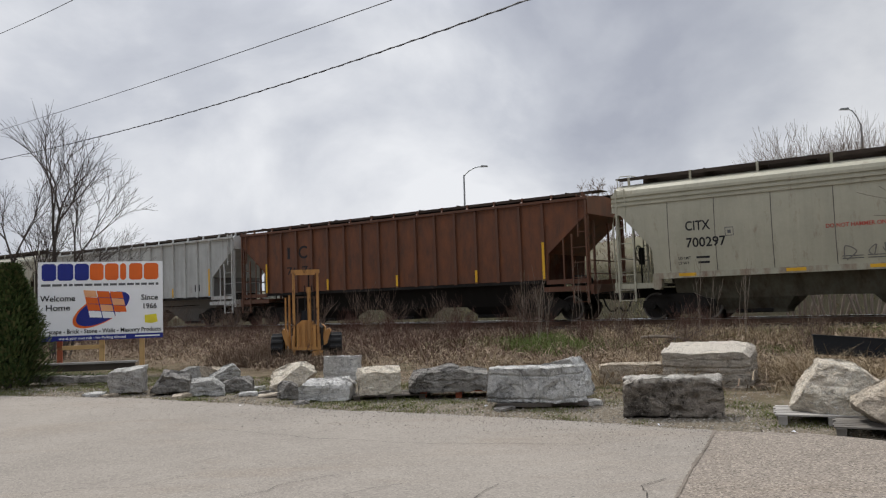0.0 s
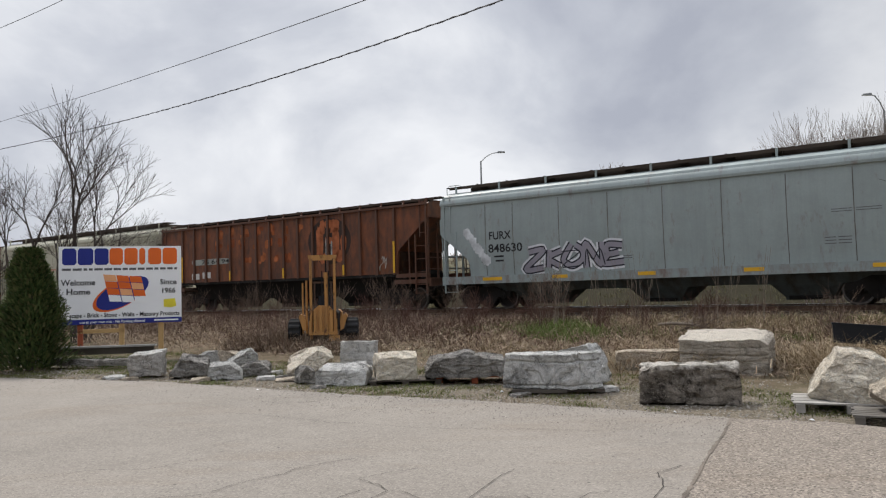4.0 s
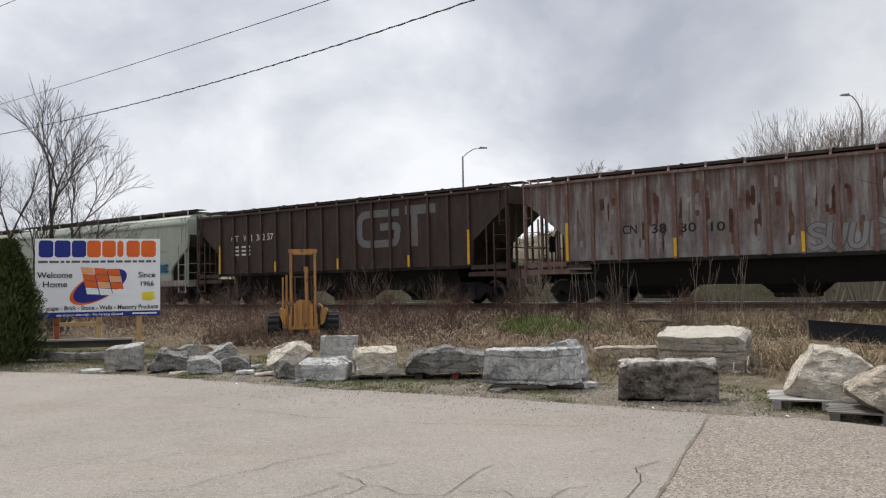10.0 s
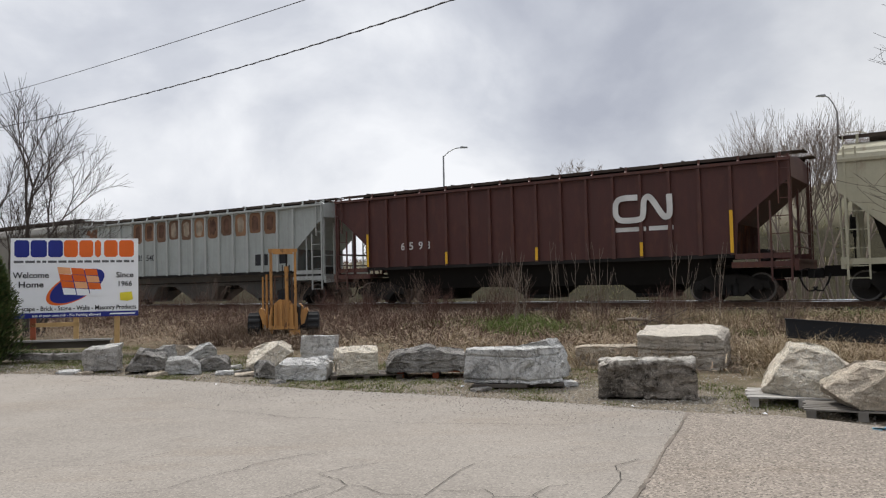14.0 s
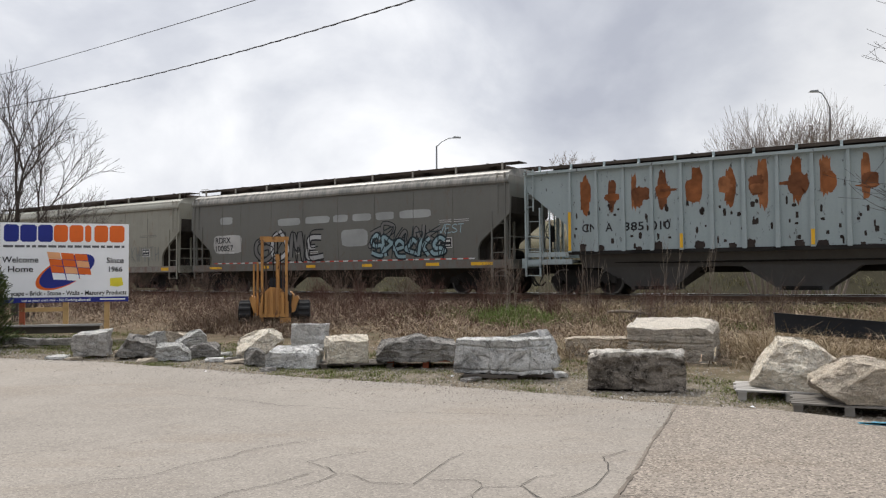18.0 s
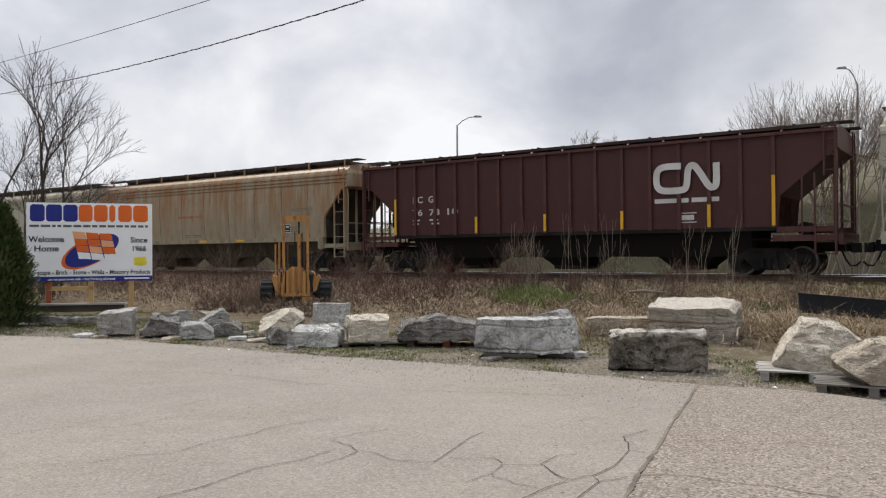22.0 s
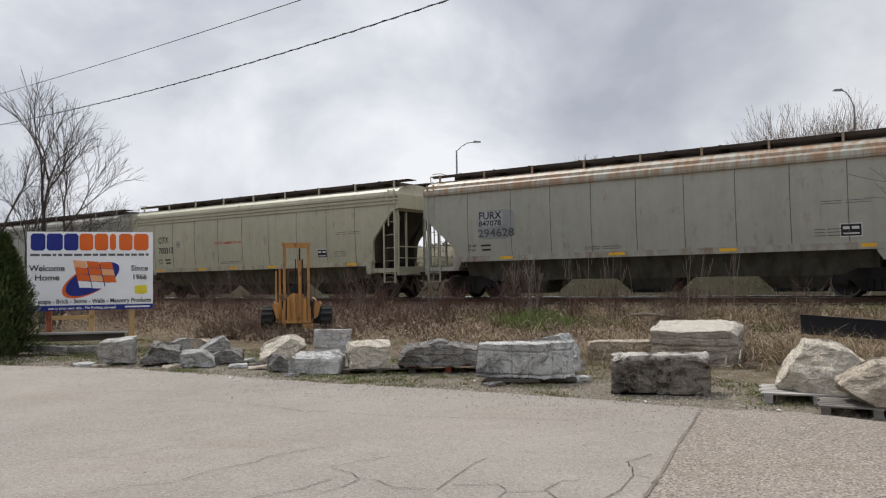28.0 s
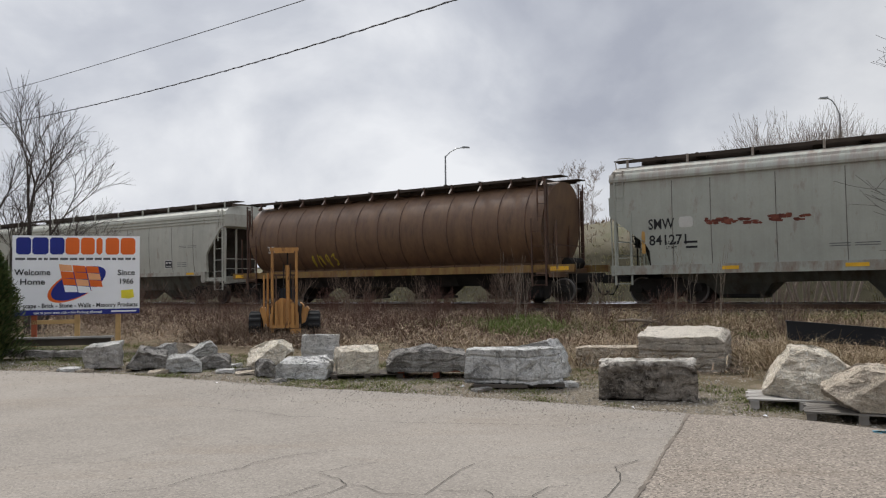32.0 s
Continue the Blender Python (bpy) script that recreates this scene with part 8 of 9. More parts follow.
def bare_tree(x, y, stems, height, label, seed, level=4, kids=4, radius=0.09, name="tree", spread=0.5, min_r=0.006, bark="bark", rise=0.3, reach=1.0):
    z = ground_z(x, y) - 0.05
    r = random.Random(seed)
    tree = thing(name, pose(x, y, z), label, "tree")
    for dx, dy, lean_x, lean_y, k in stems:
        trunk, crown = Solid(), Solid()
        top = Vector((dx + lean_x * height * k, dy + lean_y * height * k, height * k))
        base = Vector((dx, dy, 0))
        pts = [base.lerp(top, i / 8) + Vector((r.uniform(-1, 1), r.uniform(-1, 1), 0)) * 0.018 * height * (i / 8) for i in range(9)]
        rad = [radius * (1 - 0.88 * i / 8) for i in range(9)]
        trunk.tube(pts, rad, 7)
        for i in range(2, 9):
            for _ in range(3 if i < 8 else 4):
                a = r.uniform(0, 2 * math.pi)
                way = Vector((math.cos(a), math.sin(a), r.uniform(rise, rise + 0.9)))
                grow(crown, pts[i].lerp(pts[i - 1], r.random()), way, height * k * reach * r.uniform(0.18, 0.34) * (1.15 - 0.07 * i), rad[i] * 0.6 + 0.006, level - 2, r, 0.0, kids, min_r, spread)
        part("trunk", trunk, M[bark], tree)
        part("crown", crown, M[bark], tree)
    return tree


def fork(sol, p, d, length, radius, depth, r, angle, lift, fine=0.0035):
    """A limb that keeps splitting at small angles into ever finer twigs."""
    q, pts, rad = Vector(p), [Vector(p)], [radius]
    for k in range(3):
        d = (d + Vector((r.uniform(-1, 1), r.uniform(-1, 1), r.uniform(-0.6, 0.6) + lift)) * 0.10).normalized()
        q = q + d * (length / 3)
        pts.append(q.copy())
        rad.append(max(fine, radius * (1 - 0.13 * (k + 1))))
    sol.tube(pts, rad, 5 if depth > 3 else 3, False)
    if depth == 0:
        return
    side = d.cross(Vector((r.uniform(-1, 1), r.uniform(-1, 1), r.uniform(-1, 1)))).normalized()
    for k in range(2 if r.random() < 0.62 else 3):
        turn = Matrix.Rotation((2 * math.pi * k / 2.5) + r.uniform(-0.4, 0.4), 3, d)
        way = d * math.cos(angle) + (turn @ side) * math.sin(angle) * r.uniform(0.45, 1.3)
        fork(sol, pts[3] if k < 2 else pts[2], way, length * r.uniform(0.72, 0.98), max(fine, radius * 0.66), depth - 1, r, angle, lift, fine)
    if depth < 4:
        way = d * 0.75 - side * r.uniform(0.4, 0.7)
        fork(sol, pts[1].lerp(pts[2], r.random()), way, length * r.uniform(0.5, 0.8), max(fine, radius * 0.5), max(0, depth - 2), r, angle, lift, fine)


def forked_tree(x, y, limbs, label, seed, bark, depth=6, angle=0.32, lift=0.35, fine=0.0035):
    """limbs: each its foot's shift, its lean, the length of its first piece and its thickness."""
    r = random.Random(seed)
    tree = thing("tree", pose(x, y, ground_z(x, y) - 0.05), label, "tree")
    for dx, lean_x, lean_y, first, piece, radius in limbs:
        foot, way = Vector((dx, 0, 0)), Vector((lean_x, lean_y, 1)).normalized()
        mid = foot + way * first * 0.5 + Vector((r.uniform(-0.05, 0.05), 0, 0))
        part("trunk", Solid().tube([foot, mid, foot + way * first], [radius * 1.25, radius * 1.1, radius], 7), M[bark], tree)
        crown = Solid()
        fork(crown, foot + way * first, way, piece, radius * 0.95, depth, r, angle, lift, fine)
        part("crown", crown, M[bark], tree)
    return tree


def cedar(x, y, label, radius, height, n, seed):
    z = ground_z(x, y)
    r = random.Random(seed)
    tree = thing("cedar_shrub", pose(x, y, z), label, "shrub")
    part("trunk", Solid().tube([(0, 0, 0), (0.05, 0, height * 0.5), (0, 0, height * 0.85)], [0.08, 0.05, 0.015], 6), M["bark"], tree)
    s = Solid()
    for _ in range(n):
        h = r.random() ** 0.85
        a = r.uniform(0, 2 * math.pi)
        out = radius * (1 - 0.75 * h ** 1.6) * (0.75 + 0.35 * noise.noise(Vector((math.cos(a) * 1.6, math.sin(a) * 1.6, h * 4 + seed)))) * r.uniform(0.55, 1.05)
        c = Vector((out * math.cos(a), out * math.sin(a), 0.05 + height * h))
        d = Vector((math.cos(a), math.sin(a), r.uniform(0.2, 1.6))).normalized()
        e = d.cross(Vector((0, 0, 1))).normalized()
        l, w = r.uniform(0.06, 0.14), r.uniform(0.015, 0.03)
        lift = Vector((r.uniform(-1, 1), r.uniform(-1, 1), r.uniform(-1, 1))) * 0.02
        s.add([c - e * w, c + e * w, c + d * l + e * w * 0.4 + lift, c + d * l - e * w * 0.4], [(0, 1, 2, 3)])
    part("foliage", s, M["leaf"], tree)


def tufts(name, count, area, heights, widths, mat, label, seed, per=12, lean=0.9, keep=None, clump=0.5, radius=0.10):
    """Bunches of thin bent stems standing on the ground, as one piece of growth."""
    r = random.Random(seed)
    s0, s1, p0, p1 = area
    v, f = [], []
    made = tries = 0
    while made < count and tries < count * 9:
        tries += 1
        s, p = r.uniform(s0, s1), r.uniform(p0, p1)
        q = spot(s, p)
        k = noise.noise(Vector((q.x * 0.5, q.y * 0.5, seed))) + 0.6 * noise.noise(Vector((q.x * 1.6, q.y * 1.6, seed)))
        if k < r.uniform(-clump, clump) or (keep and not keep(q.x, q.y, s, p, r)):
            continue
        made += 1
        z = ground_z(q.x, q.y) - 0.03
        tall = r.uniform(*heights) * (1 + 0.4 * k)
        wx, wy = r.uniform(-0.5, 0.5), r.uniform(-0.5, 0.5)
        for _ in range(per):
            a = r.uniform(0, 2 * math.pi)
            h = tall * r.uniform(0.4, 1.1)
            l = h * lean * r.random() ** 0.7
            cx, cy = math.cos(a), math.sin(a)
            x, y = q.x + cx * radius * r.random(), q.y + cy * radius * r.random()
            w = r.uniform(*widths)
            dx, dy = cx * l + wx * h * lean * 0.6, cy * l + wy * h * lean * 0.6
            b = r.uniform(0, 2 * math.pi)
            ex, ey = math.cos(b) * w, math.sin(b) * w
            drop = r.uniform(0.0, 0.35) * min(1.0, l / h)
            n = len(v)
            v += [(x - ex, y - ey, z), (x + ex, y + ey, z), (x + dx * 0.35 + ex * 0.8, y + dy * 0.35 + ey * 0.8, z + h * 0.62), (x + dx * 0.35 - ex * 0.8, y + dy * 0.35 - ey * 0.8, z + h * 0.62), (x + dx, y + dy, z + h * (1 - drop))]
            f += [(n, n + 1, n + 2, n + 3), (n + 3, n + 2, n + 4)]
    me = bpy.data.meshes.new(name)
    me.from_pydata(v, [], f)
    tagged(part(name, me, mat), label, "weeds", kind="stuff")


def thatch(name, count, area, mat, label, seed, low=0.06, high=0.42, widths=(0.0025, 0.006), lengths=(0.08, 0.34), keep=None, up=0.5):
    """Matted dead growth: short bent stems lying and leaning every way in low mounds."""
    r = random.Random(seed)
    s0, s1, p0, p1 = area
    v, f = [], []
    made = tries = 0
    while made < count and tries < count * 6:
        tries += 1
        q = spot(r.uniform(s0, s1), r.uniform(p0, p1))
        k = 0.5 + 0.5 * noise.noise(Vector((q.x * 0.8, q.y * 0.8, seed))) + 0.35 * noise.noise(Vector((q.x * 2.4, q.y * 2.4, seed)))
        if k < r.uniform(0.0, 0.55) or (keep and not keep(q.x, q.y, 0, 0, r)):
            continue
        made += 1
        z = ground_z(q.x, q.y) + (low + (high - low) * max(0.0, k)) * r.random() ** 1.3
        a, e, l, w = r.uniform(0, 2 * math.pi), r.uniform(-0.2, 1.0) * up * 1.6, r.uniform(*lengths), r.uniform(*widths)
        d = Vector((math.cos(a) * math.cos(e), math.sin(a) * math.cos(e), math.sin(e)))
        n = Vector((-math.sin(a), math.cos(a), r.uniform(-0.6, 0.6))).normalized() * w
        c = Vector((q.x, q.y, z))
        mid = c + d * l * 0.5 + Vector((r.uniform(-1, 1), r.uniform(-1, 1), r.uniform(-0.3, 1))) * l * 0.16
        end = c + d * l - Vector((0, 0, l * r.uniform(0, 0.3)))
        b = len(v)
        v += [c - n, c + n, mid + n, mid - n, end]
        f += [(b, b + 1, b + 2, b + 3), (b + 3, b + 2, b + 4)]
    me = bpy.data.meshes.new(name)
    me.from_pydata([tuple(p) for p in v], [], f)
    tagged(part(name, me, mat), label, "weeds", kind="stuff")


def clear_of_lot(x, y, s, p, r):
    for (x0, y0), (x1, y1) in zip(EDGE + APRON_EDGE[1:], (EDGE + APRON_EDGE[1:])[1:]):
        if x0 <= x <= x1:
            return y > y0 + (y1 - y0) * (x - x0) / (x1 - x0) + 0.12
    return False


def lush(x, y):
    return ((x - 2.75) / 1.2) ** 2 + ((y - 21.9) / 2.6) ** 2


def straw_side(x, y, s, p, r):
    """Straw takes over east of the parked machine; brambles keep the rest."""
    return clear_of_lot(x, y, s, p, r) and lush(x, y) > 1 and r.random() < 0.12 + 0.88 * ease(x / y, 0.10, 0.26)


def bramble_side(x, y, s, p, r):
    return clear_of_lot(x, y, s, p, r) and lush(x, y) > 1 and r.random() < 1.0 - 0.9 * ease(x / y, 0.02, 0.20)


def off_green(x, y, s, p, r):
    return clear_of_lot(x, y, s, p, r) and (lush(x, y) > 1 or r.random() < 0.15)


def green_patch(x, y, s, p, r):
    return lush(x, y) < r.uniform(0.4, 1.2)


def shrub(x, y, label, height, stems, seed, mat="twig", level=2):
    z = ground_z(x, y) - 0.03
    r = random.Random(seed)
    bush = thing("shrub", pose(x, y, z), label, "shrub", "bare shrubs along the track")
    s = Solid()
    for _ in range(stems):
        a = r.uniform(0, 2 * math.pi)
        grow(s, (0.15 * r.uniform(-1, 1), 0.15 * r.uniform(-1, 1), 0), (math.cos(a) * 0.45, math.sin(a) * 0.45, 1), height * r.uniform(0.6, 1.0), 0.008, level, r, -0.5, 3, 0.0026, 0.42)
    part("crown", s, M[mat], bush)


def build_plants():
    forked_tree(-12.6, 26.0, [(0.0, 0.01, 0.0, 2.7, 1.12, 0.085), (0.35, 0.06, 0.05, 2.2, 1.0, 0.06), (0.5, 0.28, -0.1, 1.6, 0.85, 0.042), (-0.3, -0.16, 0.1, 1.8, 0.9, 0.042), (0.2, 0.6, 0.0, 1.2, 0.62, 0.03)], "bare grey tree with several stems behind the sign", 3, "bark", 6, 0.40, 0.12, 0.0036)
    forked_tree(-14.1, 26.3, [(0.2, -0.02, 0.0, 2.3, 0.92, 0.07), (-0.4, -0.16, 0, 1.8, 0.85, 0.06), (0.5, 0.25, 0, 1.5, 0.75, 0.045)], "bare grey tree beside another", 4, "bark", 6, 0.40, 0.15, 0.0036)
    bare_tree(-17.2, 27.5, [(0, 0, 0.0, 0.0, 1.0), (0.6, 0, 0.08, 0, 0.85)], 6.4, "bare grey tree at the end of the yard", 5, 4, 3, rise=0.6)
    bare_tree(9.15, 12.6, [(0, 0, -0.10, 0.0, 1.0), (0.2, 0.3, -0.04, 0.05, 0.9)], 5.6, "bare thorny tree with crooked twigs", 6, 4, 4, radius=0.06, spread=0.7, min_r=0.0035)
    for x, y, k, seed in ((14.0, 31.4, 0.86, 7), (15.0, 31.0, 0.98, 17), (16.1, 30.4, 0.92, 27)):
        forked_tree(x, y, [(0.3 * u, 0.34 * u, 0.05 * v, 2.5 * k, 1.22 * k * (1 - 0.08 * abs(u)), 0.05) for u, v in ((-1, 0), (-0.6, 1), (-0.2, -1), (0.2, 1), (0.6, -1), (1, 0))], "bare pale brown tree with upright fanned twigs behind the track", seed, "bigtwig", 6, 0.27, 0.45, 0.0042)
    bare_tree(15.1, 76.0, [(0, 0, 0.0, 0.0, 1.0), (0.8, 0, 0.08, 0, 0.9), (-0.8, 0, -0.08, 0, 0.9)], 8.4, "bare bush on the bank", 8, 4, 4, 0.07, min_r=0.010, bark="bigtwig", rise=0.9, reach=0.9)
    cedar(-9.35, 17.3, "dense dark green cedar shrub beside the sign", 1.05, 2.55, 16000, 2)
    cedar(-11.2, 17.8, "dense dark green cedar shrub", 1.0, 2.6, 9000, 5)
    thatch("weed_thatch", 56000, (-44, 6, 13.0, 24.0), M["thatch"], "matted dead weeds and grass", 41, 0.05, 0.42, (0.004, 0.010), (0.08, 0.36), off_green)
    tufts("dry_weeds", 2300, (-46, 6, 15.0, 23.7), (0.15, 0.5), (0.004, 0.008), M["weed"], "tangle of dry brown weeds", 11, 11, 1.3, off_green, 0.8, 0.14)
    tufts("dead_stalks", 1500, (-44, 0, 17.0, 23.6), (0.35, 0.85), (0.003, 0.006), M["weed"], "thin dead brown stalks", 21, 5, 0.7, off_green, 0.5, 0.2)
    tufts("dry_grass", 1500, (-12, 9, 12.8, 23.6), (0.2, 0.55), (0.003, 0.007), M["straw"], "pale dry grass drooping in bunches", 12, 18, 1.9, straw_side, 0.4, 0.09)
    tufts("drooping_straw", 300, (-3.5, 1.5, 12.8, 15.2), (0.3, 0.55), (0.003, 0.006), M["straw"], "long drooping straw in bunches beside the stones", 19, 24, 1.9, lambda x, y, s, p, r: x > 5.6 and clear_of_lot(x, y, s, p, r), 0.2, 0.12)
    tufts("track_straw", 520, (-9.5, 4, 20.3, 23.7), (0.22, 0.5), (0.004, 0.008), M["straw"], "pale straw heaped beside the rails", 29, 16, 1.7, straw_side, 0.5, 0.16)
    tufts("bramble_tangle", 2100, (-40, -8, 16.5, 23.7), (0.25, 0.62), (0.003, 0.007), M["brake"], "dense red-brown tangle of dead brambles", 31, 14, 1.2, bramble_side, 0.7, 0.18)
    tufts("green_margin", 700, (-6, 5, 21.6, 23.7), (0.14, 0.36), (0.003, 0.007), M["grass"], "yellow-green grass along the track bed", 47, 14, 0.9, clear_of_lot, 0.5, 0.15)
    tufts("green_patch", 560, (-13.5, -7.5, 17.0, 22.5), (0.14, 0.34), (0.003, 0.007), M["grass"], "clump of fresh green grass before the track", 37, 16, 0.8, green_patch, 0.9, 0.14)
    tufts("forklift_weeds", 750, (-17.5, -13.0, 13.6, 15.6), (0.3, 0.6), (0.002, 0.005), M["weed"], "brown weeds grown round a parked machine", 23, 12, 1.0, clear_of_lot, 0.9, 0.16)
    tufts("planter_growth", 160, (-19.6, -16.4, 9.7, 11.0), (0.1, 0.24), (0.004, 0.008), M["leaf"], "low dark green growth before the sign", 27, 22, 1.2, lambda x, y, s, p, r: y > 17.9 and x < -7.0 and clear_of_lot(x, y, s, p, r), 0.9, 0.2)
    tufts("green_grass", 1300, (-14, -4, 18.5, 23.4), (0.12, 0.3), (0.003, 0.006), M["grass"], "patches of green grass", 13, 12, 0.9, clear_of_lot, 0.1, 0.14)
    tufts("green_bank_grass", 1900, (-12, 4, 18.5, 23.4), (0.1, 0.28), (0.003, 0.006), M["grass"], "patches of green grass near the track", 16, 12, 0.9, clear_of_lot, 0.2, 0.14)
    tufts("verge_grass", 6500, (-24, 3, 7.0, 13.0), (0.02, 0.075), (0.003, 0.006), M["turf"], "thin grass tufts along the asphalt edge", 14, 15, 1.3, clear_of_lot, 0.15, 0.15)
    tufts("verge_straw", 1800, (-24, 4, 7.0, 13.2), (0.03, 0.09), (0.002, 0.005), M["thatch"], "thin dead grass along the asphalt edge", 15, 10, 1.6, clear_of_lot, 0.4, 0.16)
    tufts("bank_grass", 2600, (-50, 12, 41, 54), (0.15, 0.4), (0.010, 0.02), M["thatch"], "dull dry grass on the bank", 17, 7, 1.2, None, 0.9, 0.3)
    tufts("trackside_grass", 2400, (-34, 16, 29.5, 41), (0.15, 0.4), (0.010, 0.02), M["khaki"], "khaki grass on the slope behind the track", 18, 9, 1.2, None, 0.9, 0.3)
    for i, (s, p, h) in enumerate([(-19.5, 22.5, 1.5), (-18.6, 22.9, 1.3), (-25.5, 21.5, 1.4), (-27.5, 22, 1.2), (-30, 21, 1.3), (-16.5, 22.6, 1.1), (-12.9, 22.5, 1.5), (-12.2, 22.0, 1.3), (-22.5, 20.5, 1.0), (-34, 21, 1.4), (-8.7, 20.5, 1.0), (-21, 21.5, 1.1), (-23.5, 19.5, 0.9), (-20, 19, 0.8), (-26.5, 18.5, 1.0), (-29, 18.8, 0.9), (-17.5, 20.5, 0.9), (-15, 21, 1.0), (-5.6, 16.6, 0.9), (-3.4, 17.5, 0.9), (-31, 22.5, 1.3)]):
        q = spot(s, p)
        shrub(q.x, q.y, "leafless brown shrub among dry weeds", h, 14, 30 + i)
    r = random.Random(90)
    for i in range(46):
        q = spot(r.uniform(-33, -6), r.uniform(19.0, 23.3))
        shrub(q.x, q.y, "low red-brown brambles among dry weeds", r.uniform(0.5, 0.95), 12, 200 + i, "bramble")
    for i in range(24):
        r = random.Random(70 + i)
        q = spot(r.uniform(-12.5, -5.0), r.uniform(20.0, 23.0))
        sapling = thing("sapling", pose(q.x, q.y, ground_z(q.x, q.y) - 0.03), "thin pale leafless sapling before the track", "sapling", "saplings along the track")
        stem = Solid()
        for _ in range(r.choice((1, 1, 2))):
            h, lx, ly, x0 = r.uniform(1.3, 2.5), r.uniform(-0.10, 0.12), r.uniform(-0.1, 0.1), r.uniform(-0.15, 0.15)
            path = [(x0 + lx * h * (k / 7) ** 1.6 + r.uniform(-0.012, 0.012), ly * h * k / 7, h * k / 7) for k in range(8)]
            stem.tube(path, [0.0085 - 0.0008 * k for k in range(8)], 5)
            for k in (4, 5, 6):
                if r.random() < 0.5:
                    p, sg = path[k], r.choice((-1, 1))
                    stem.tube([p, (p[0] + sg * 0.08, p[1], p[2] + 0.16), (p[0] + sg * 0.11, p[1], p[2] + 0.34)], [0.005, 0.004, 0.003], 4)
        part("stem", stem, M["paletwig"], sapling)
    log = part("dead_branch", Solid().tube([(-0.55, 0, 0.05), (-0.2, 0.03, 0.09), (0.2, -0.02, 0.08), (0.62, 0.05, 0.03)], [0.035, 0.04, 0.034, 0.02], 7).tube([(0.1, 0, 0.08), (0.3, 0.2, 0.22), (0.5, 0.3, 0.25)], [0.018, 0.012, 0.006], 5), M["paletwig"])
    lx, ly = 5.25, 19.2
    log.matrix_world = pose(lx, ly, ground_z(lx, ly) + 0.22, 0, 3, -8)
    tagged(log, "pale dead branch lying on brambles", "branch")
    r = random.Random(33)
    for k in range(10):
        twig = part("fallen_twig", Solid().tube([(0, 0, 0), (0.35, 0.06, r.uniform(0.1, 0.3)), (0.8, 0.02, r.uniform(0.2, 0.55))], [0.012, 0.009, 0.004], 4), M["bark"])
        x, y = lx + r.uniform(-0.5, 0.9), ly + r.uniform(-0.3, 0.4)
        twig.matrix_world = pose(x, y, ground_z(x, y) + 0.12, 0, 0, r.uniform(-30, 70))
        tagged(twig, "dark fallen twig in dry grass", "twig", "fallen twigs by the track")
    r = random.Random(4)
    s = Solid()
    for _ in range(16000):
        x = r.uniform(-11, 5.5)
        y = r.uniform(8.2, 17.5)
        if not clear_of_lot(x, y, 0, 0, r):
            continue
        p = N.x * x + N.y * y
        if p > 13.2:
            continue
        z = ground_z(x, y) - 0.012
        e = r.uniform(0.008, 0.028)
        s.add([(x + e * math.cos(a), y + e * math.sin(a), z) for a in (r.random(), 2 + r.random(), 4 + r.random())] + [(x, y, z + e * r.uniform(0.5, 1.1))], [(0, 1, 3), (1, 2, 3), (2, 0, 3)])
    grit = Solid()
    for _ in range(1500):
        k = r.randrange(3, len(EDGE) - 1)
        u, back = r.random(), 0.05 + 1.5 * r.random() ** 2
        x, y = EDGE[k][0] + (EDGE[k + 1][0] - EDGE[k][0]) * u, EDGE[k][1] + (EDGE[k + 1][1] - EDGE[k][1]) * u - back
        e = r.uniform(0.004, 0.011)
        grit.add([(x + e * math.cos(a), y + e * math.sin(a), 0.018) for a in (r.random(), 2 + r.random(), 4 + r.random())] + [(x, y, 0.018 + e * r.uniform(0.4, 0.9))], [(0, 1, 3), (1, 2, 3), (2, 0, 3)])
    fines = Solid()
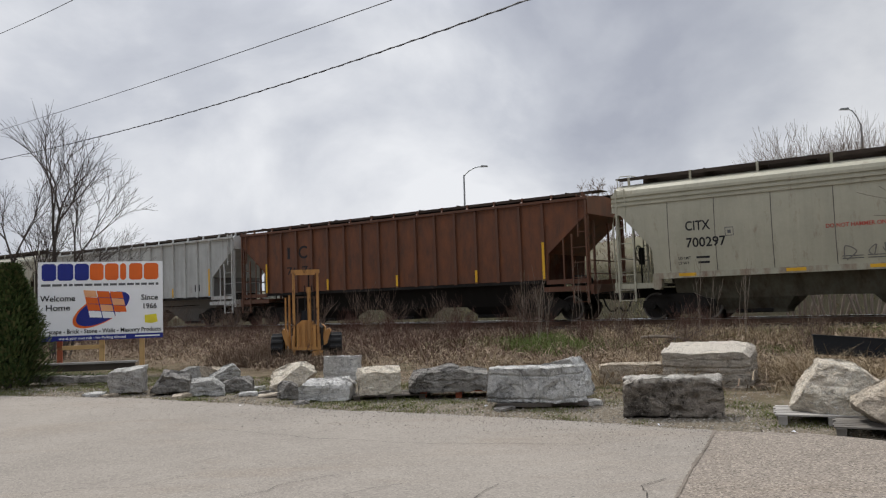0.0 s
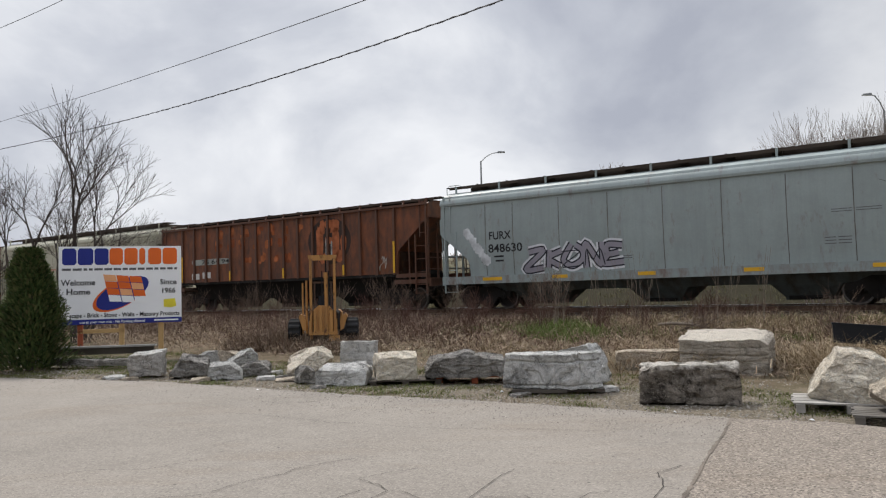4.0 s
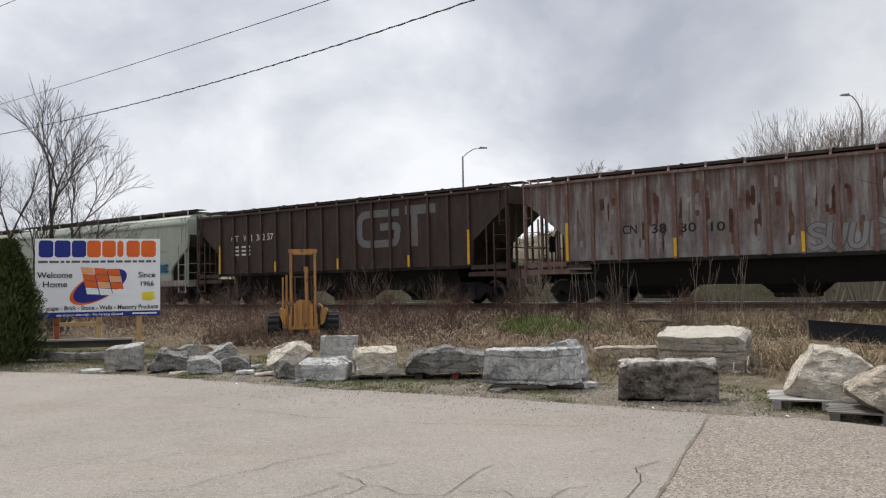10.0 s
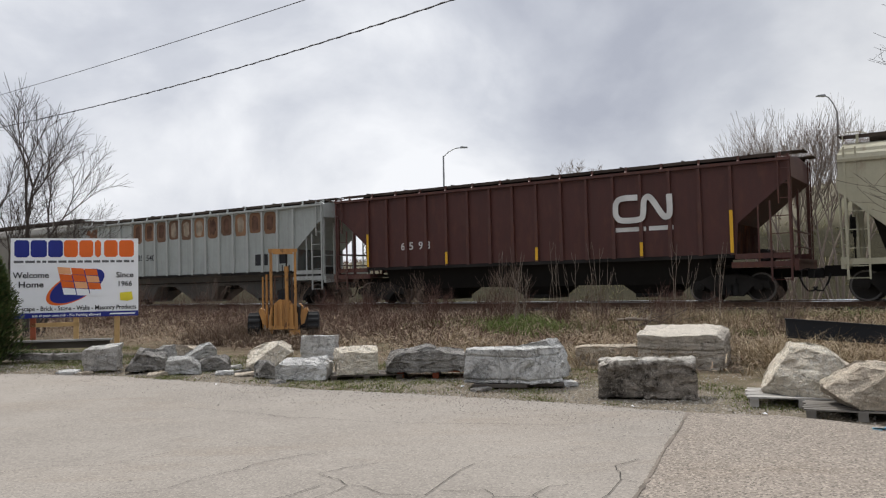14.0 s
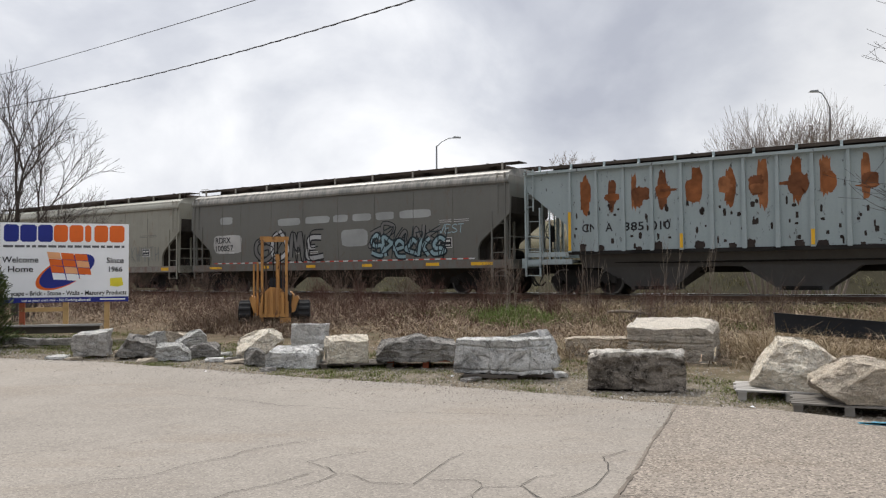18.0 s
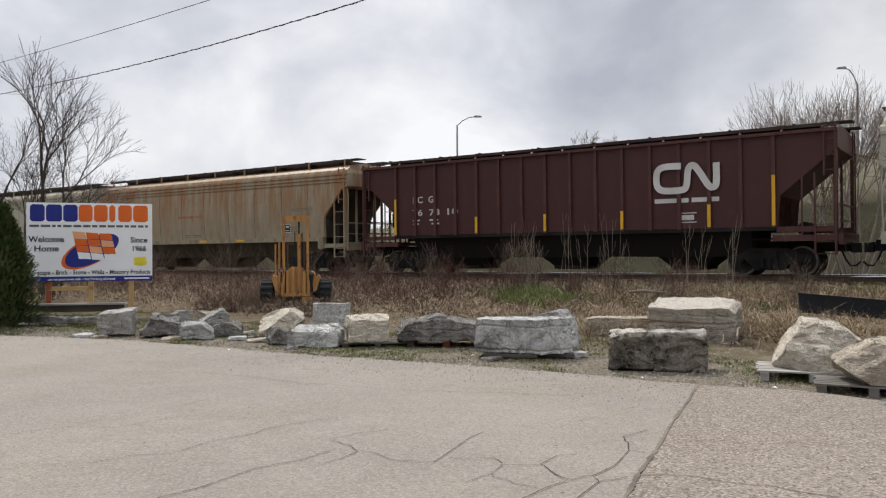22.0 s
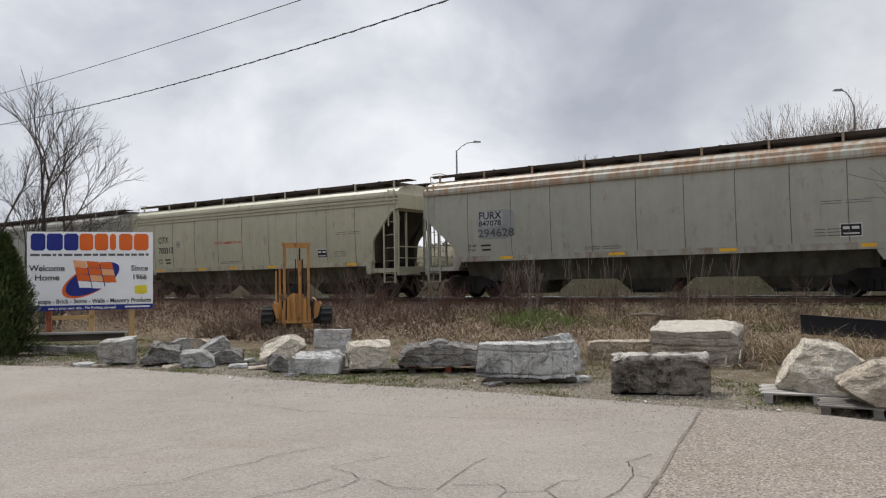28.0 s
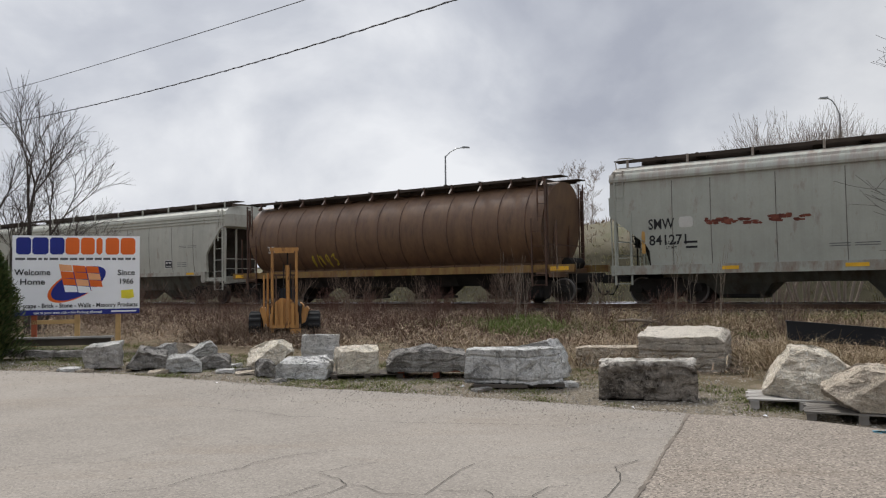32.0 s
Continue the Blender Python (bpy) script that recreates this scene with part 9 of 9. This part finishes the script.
    for _ in range(2600):
        k = r.randrange(2, len(EDGE) - 1)
        u, back = r.random(), 0.02 + 2.2 * r.random() ** 2.2
        x, y = EDGE[k][0] + (EDGE[k + 1][0] - EDGE[k][0]) * u, EDGE[k][1] + (EDGE[k + 1][1] - EDGE[k][1]) * u - back
        e = r.uniform(0.005, 0.014)
        fines.add([(x + e * math.cos(a), y + e * math.sin(a), 0.018) for a in (r.random(), 2 + r.random(), 4 + r.random())] + [(x, y, 0.018 + e * r.uniform(0.4, 0.9))], [(0, 1, 3), (1, 2, 3), (2, 0, 3)])
    tagged(part("gravel_fines", fines, M["pebble"]), "pale gravel strewn on the asphalt edge", "gravel", kind="stuff")
    for x, y, e in ((3.87, 9.05, 0.035), (-3.3, 13.0, 0.03), (0.6, 12.2, 0.03), (2.6, 9.95, 0.02)):
        scrap = part("paper_scrap", Solid().add([(-e, -e * 0.6, 0), (e, -e * 0.5, 0.01), (e * 0.8, e * 0.6, 0.02), (-e * 0.7, e * 0.5, 0.012), (0, 0, 0.03)], [(0, 1, 4), (1, 2, 4), (2, 3, 4), (3, 0, 4)]), M["board"])
        scrap.matrix_world = pose(x, y, 0.024 if y < 9.2 else ground_z(x, y), 0, 0, 40 * x)
        tagged(scrap, "small white scrap of litter", "litter")
    mark = Solid()
    for _ in range(150):
        u, v = r.random(), r.gauss(0, 0.25)
        x, y, e = 4.58 + 0.6 * u + 0.08 * v, 8.1 - 0.25 * u + 0.16 * v, r.uniform(0.006, 0.035)
        mark.add([(x + e * math.cos(a) * 1.6, y + e * math.sin(a), 0.0275) for a in [k * math.pi / 3 + r.uniform(-0.3, 0.3) for k in range(6)]], [tuple(range(6))])
    tagged(part("paint_mark", mark, simple("blue_marking_paint", (0.10, 0.33, 0.44), 0.8, 0, 0.3)), "sprayed blue marking on coarse asphalt", "marking", kind="structure")
    tagged(part("grit", grit, M["ballast"]), "dark loose grit strewn on pale asphalt", "gravel", kind="stuff")
    tagged(part("gravel", s, M["pebble"]), "scattered gravel along the asphalt edge", "gravel", kind="stuff")


build_ground()
build_lot()
build_track()
build_train()
build_stones()
build_sign()
build_forklift()
build_lamps()
build_wires()
build_plants()


def motions():
    for car, s in TRAIN:
        walk(car, [(t, track_pose(s + SPEED * t)) for t in (0, 16, 32)])


motions()
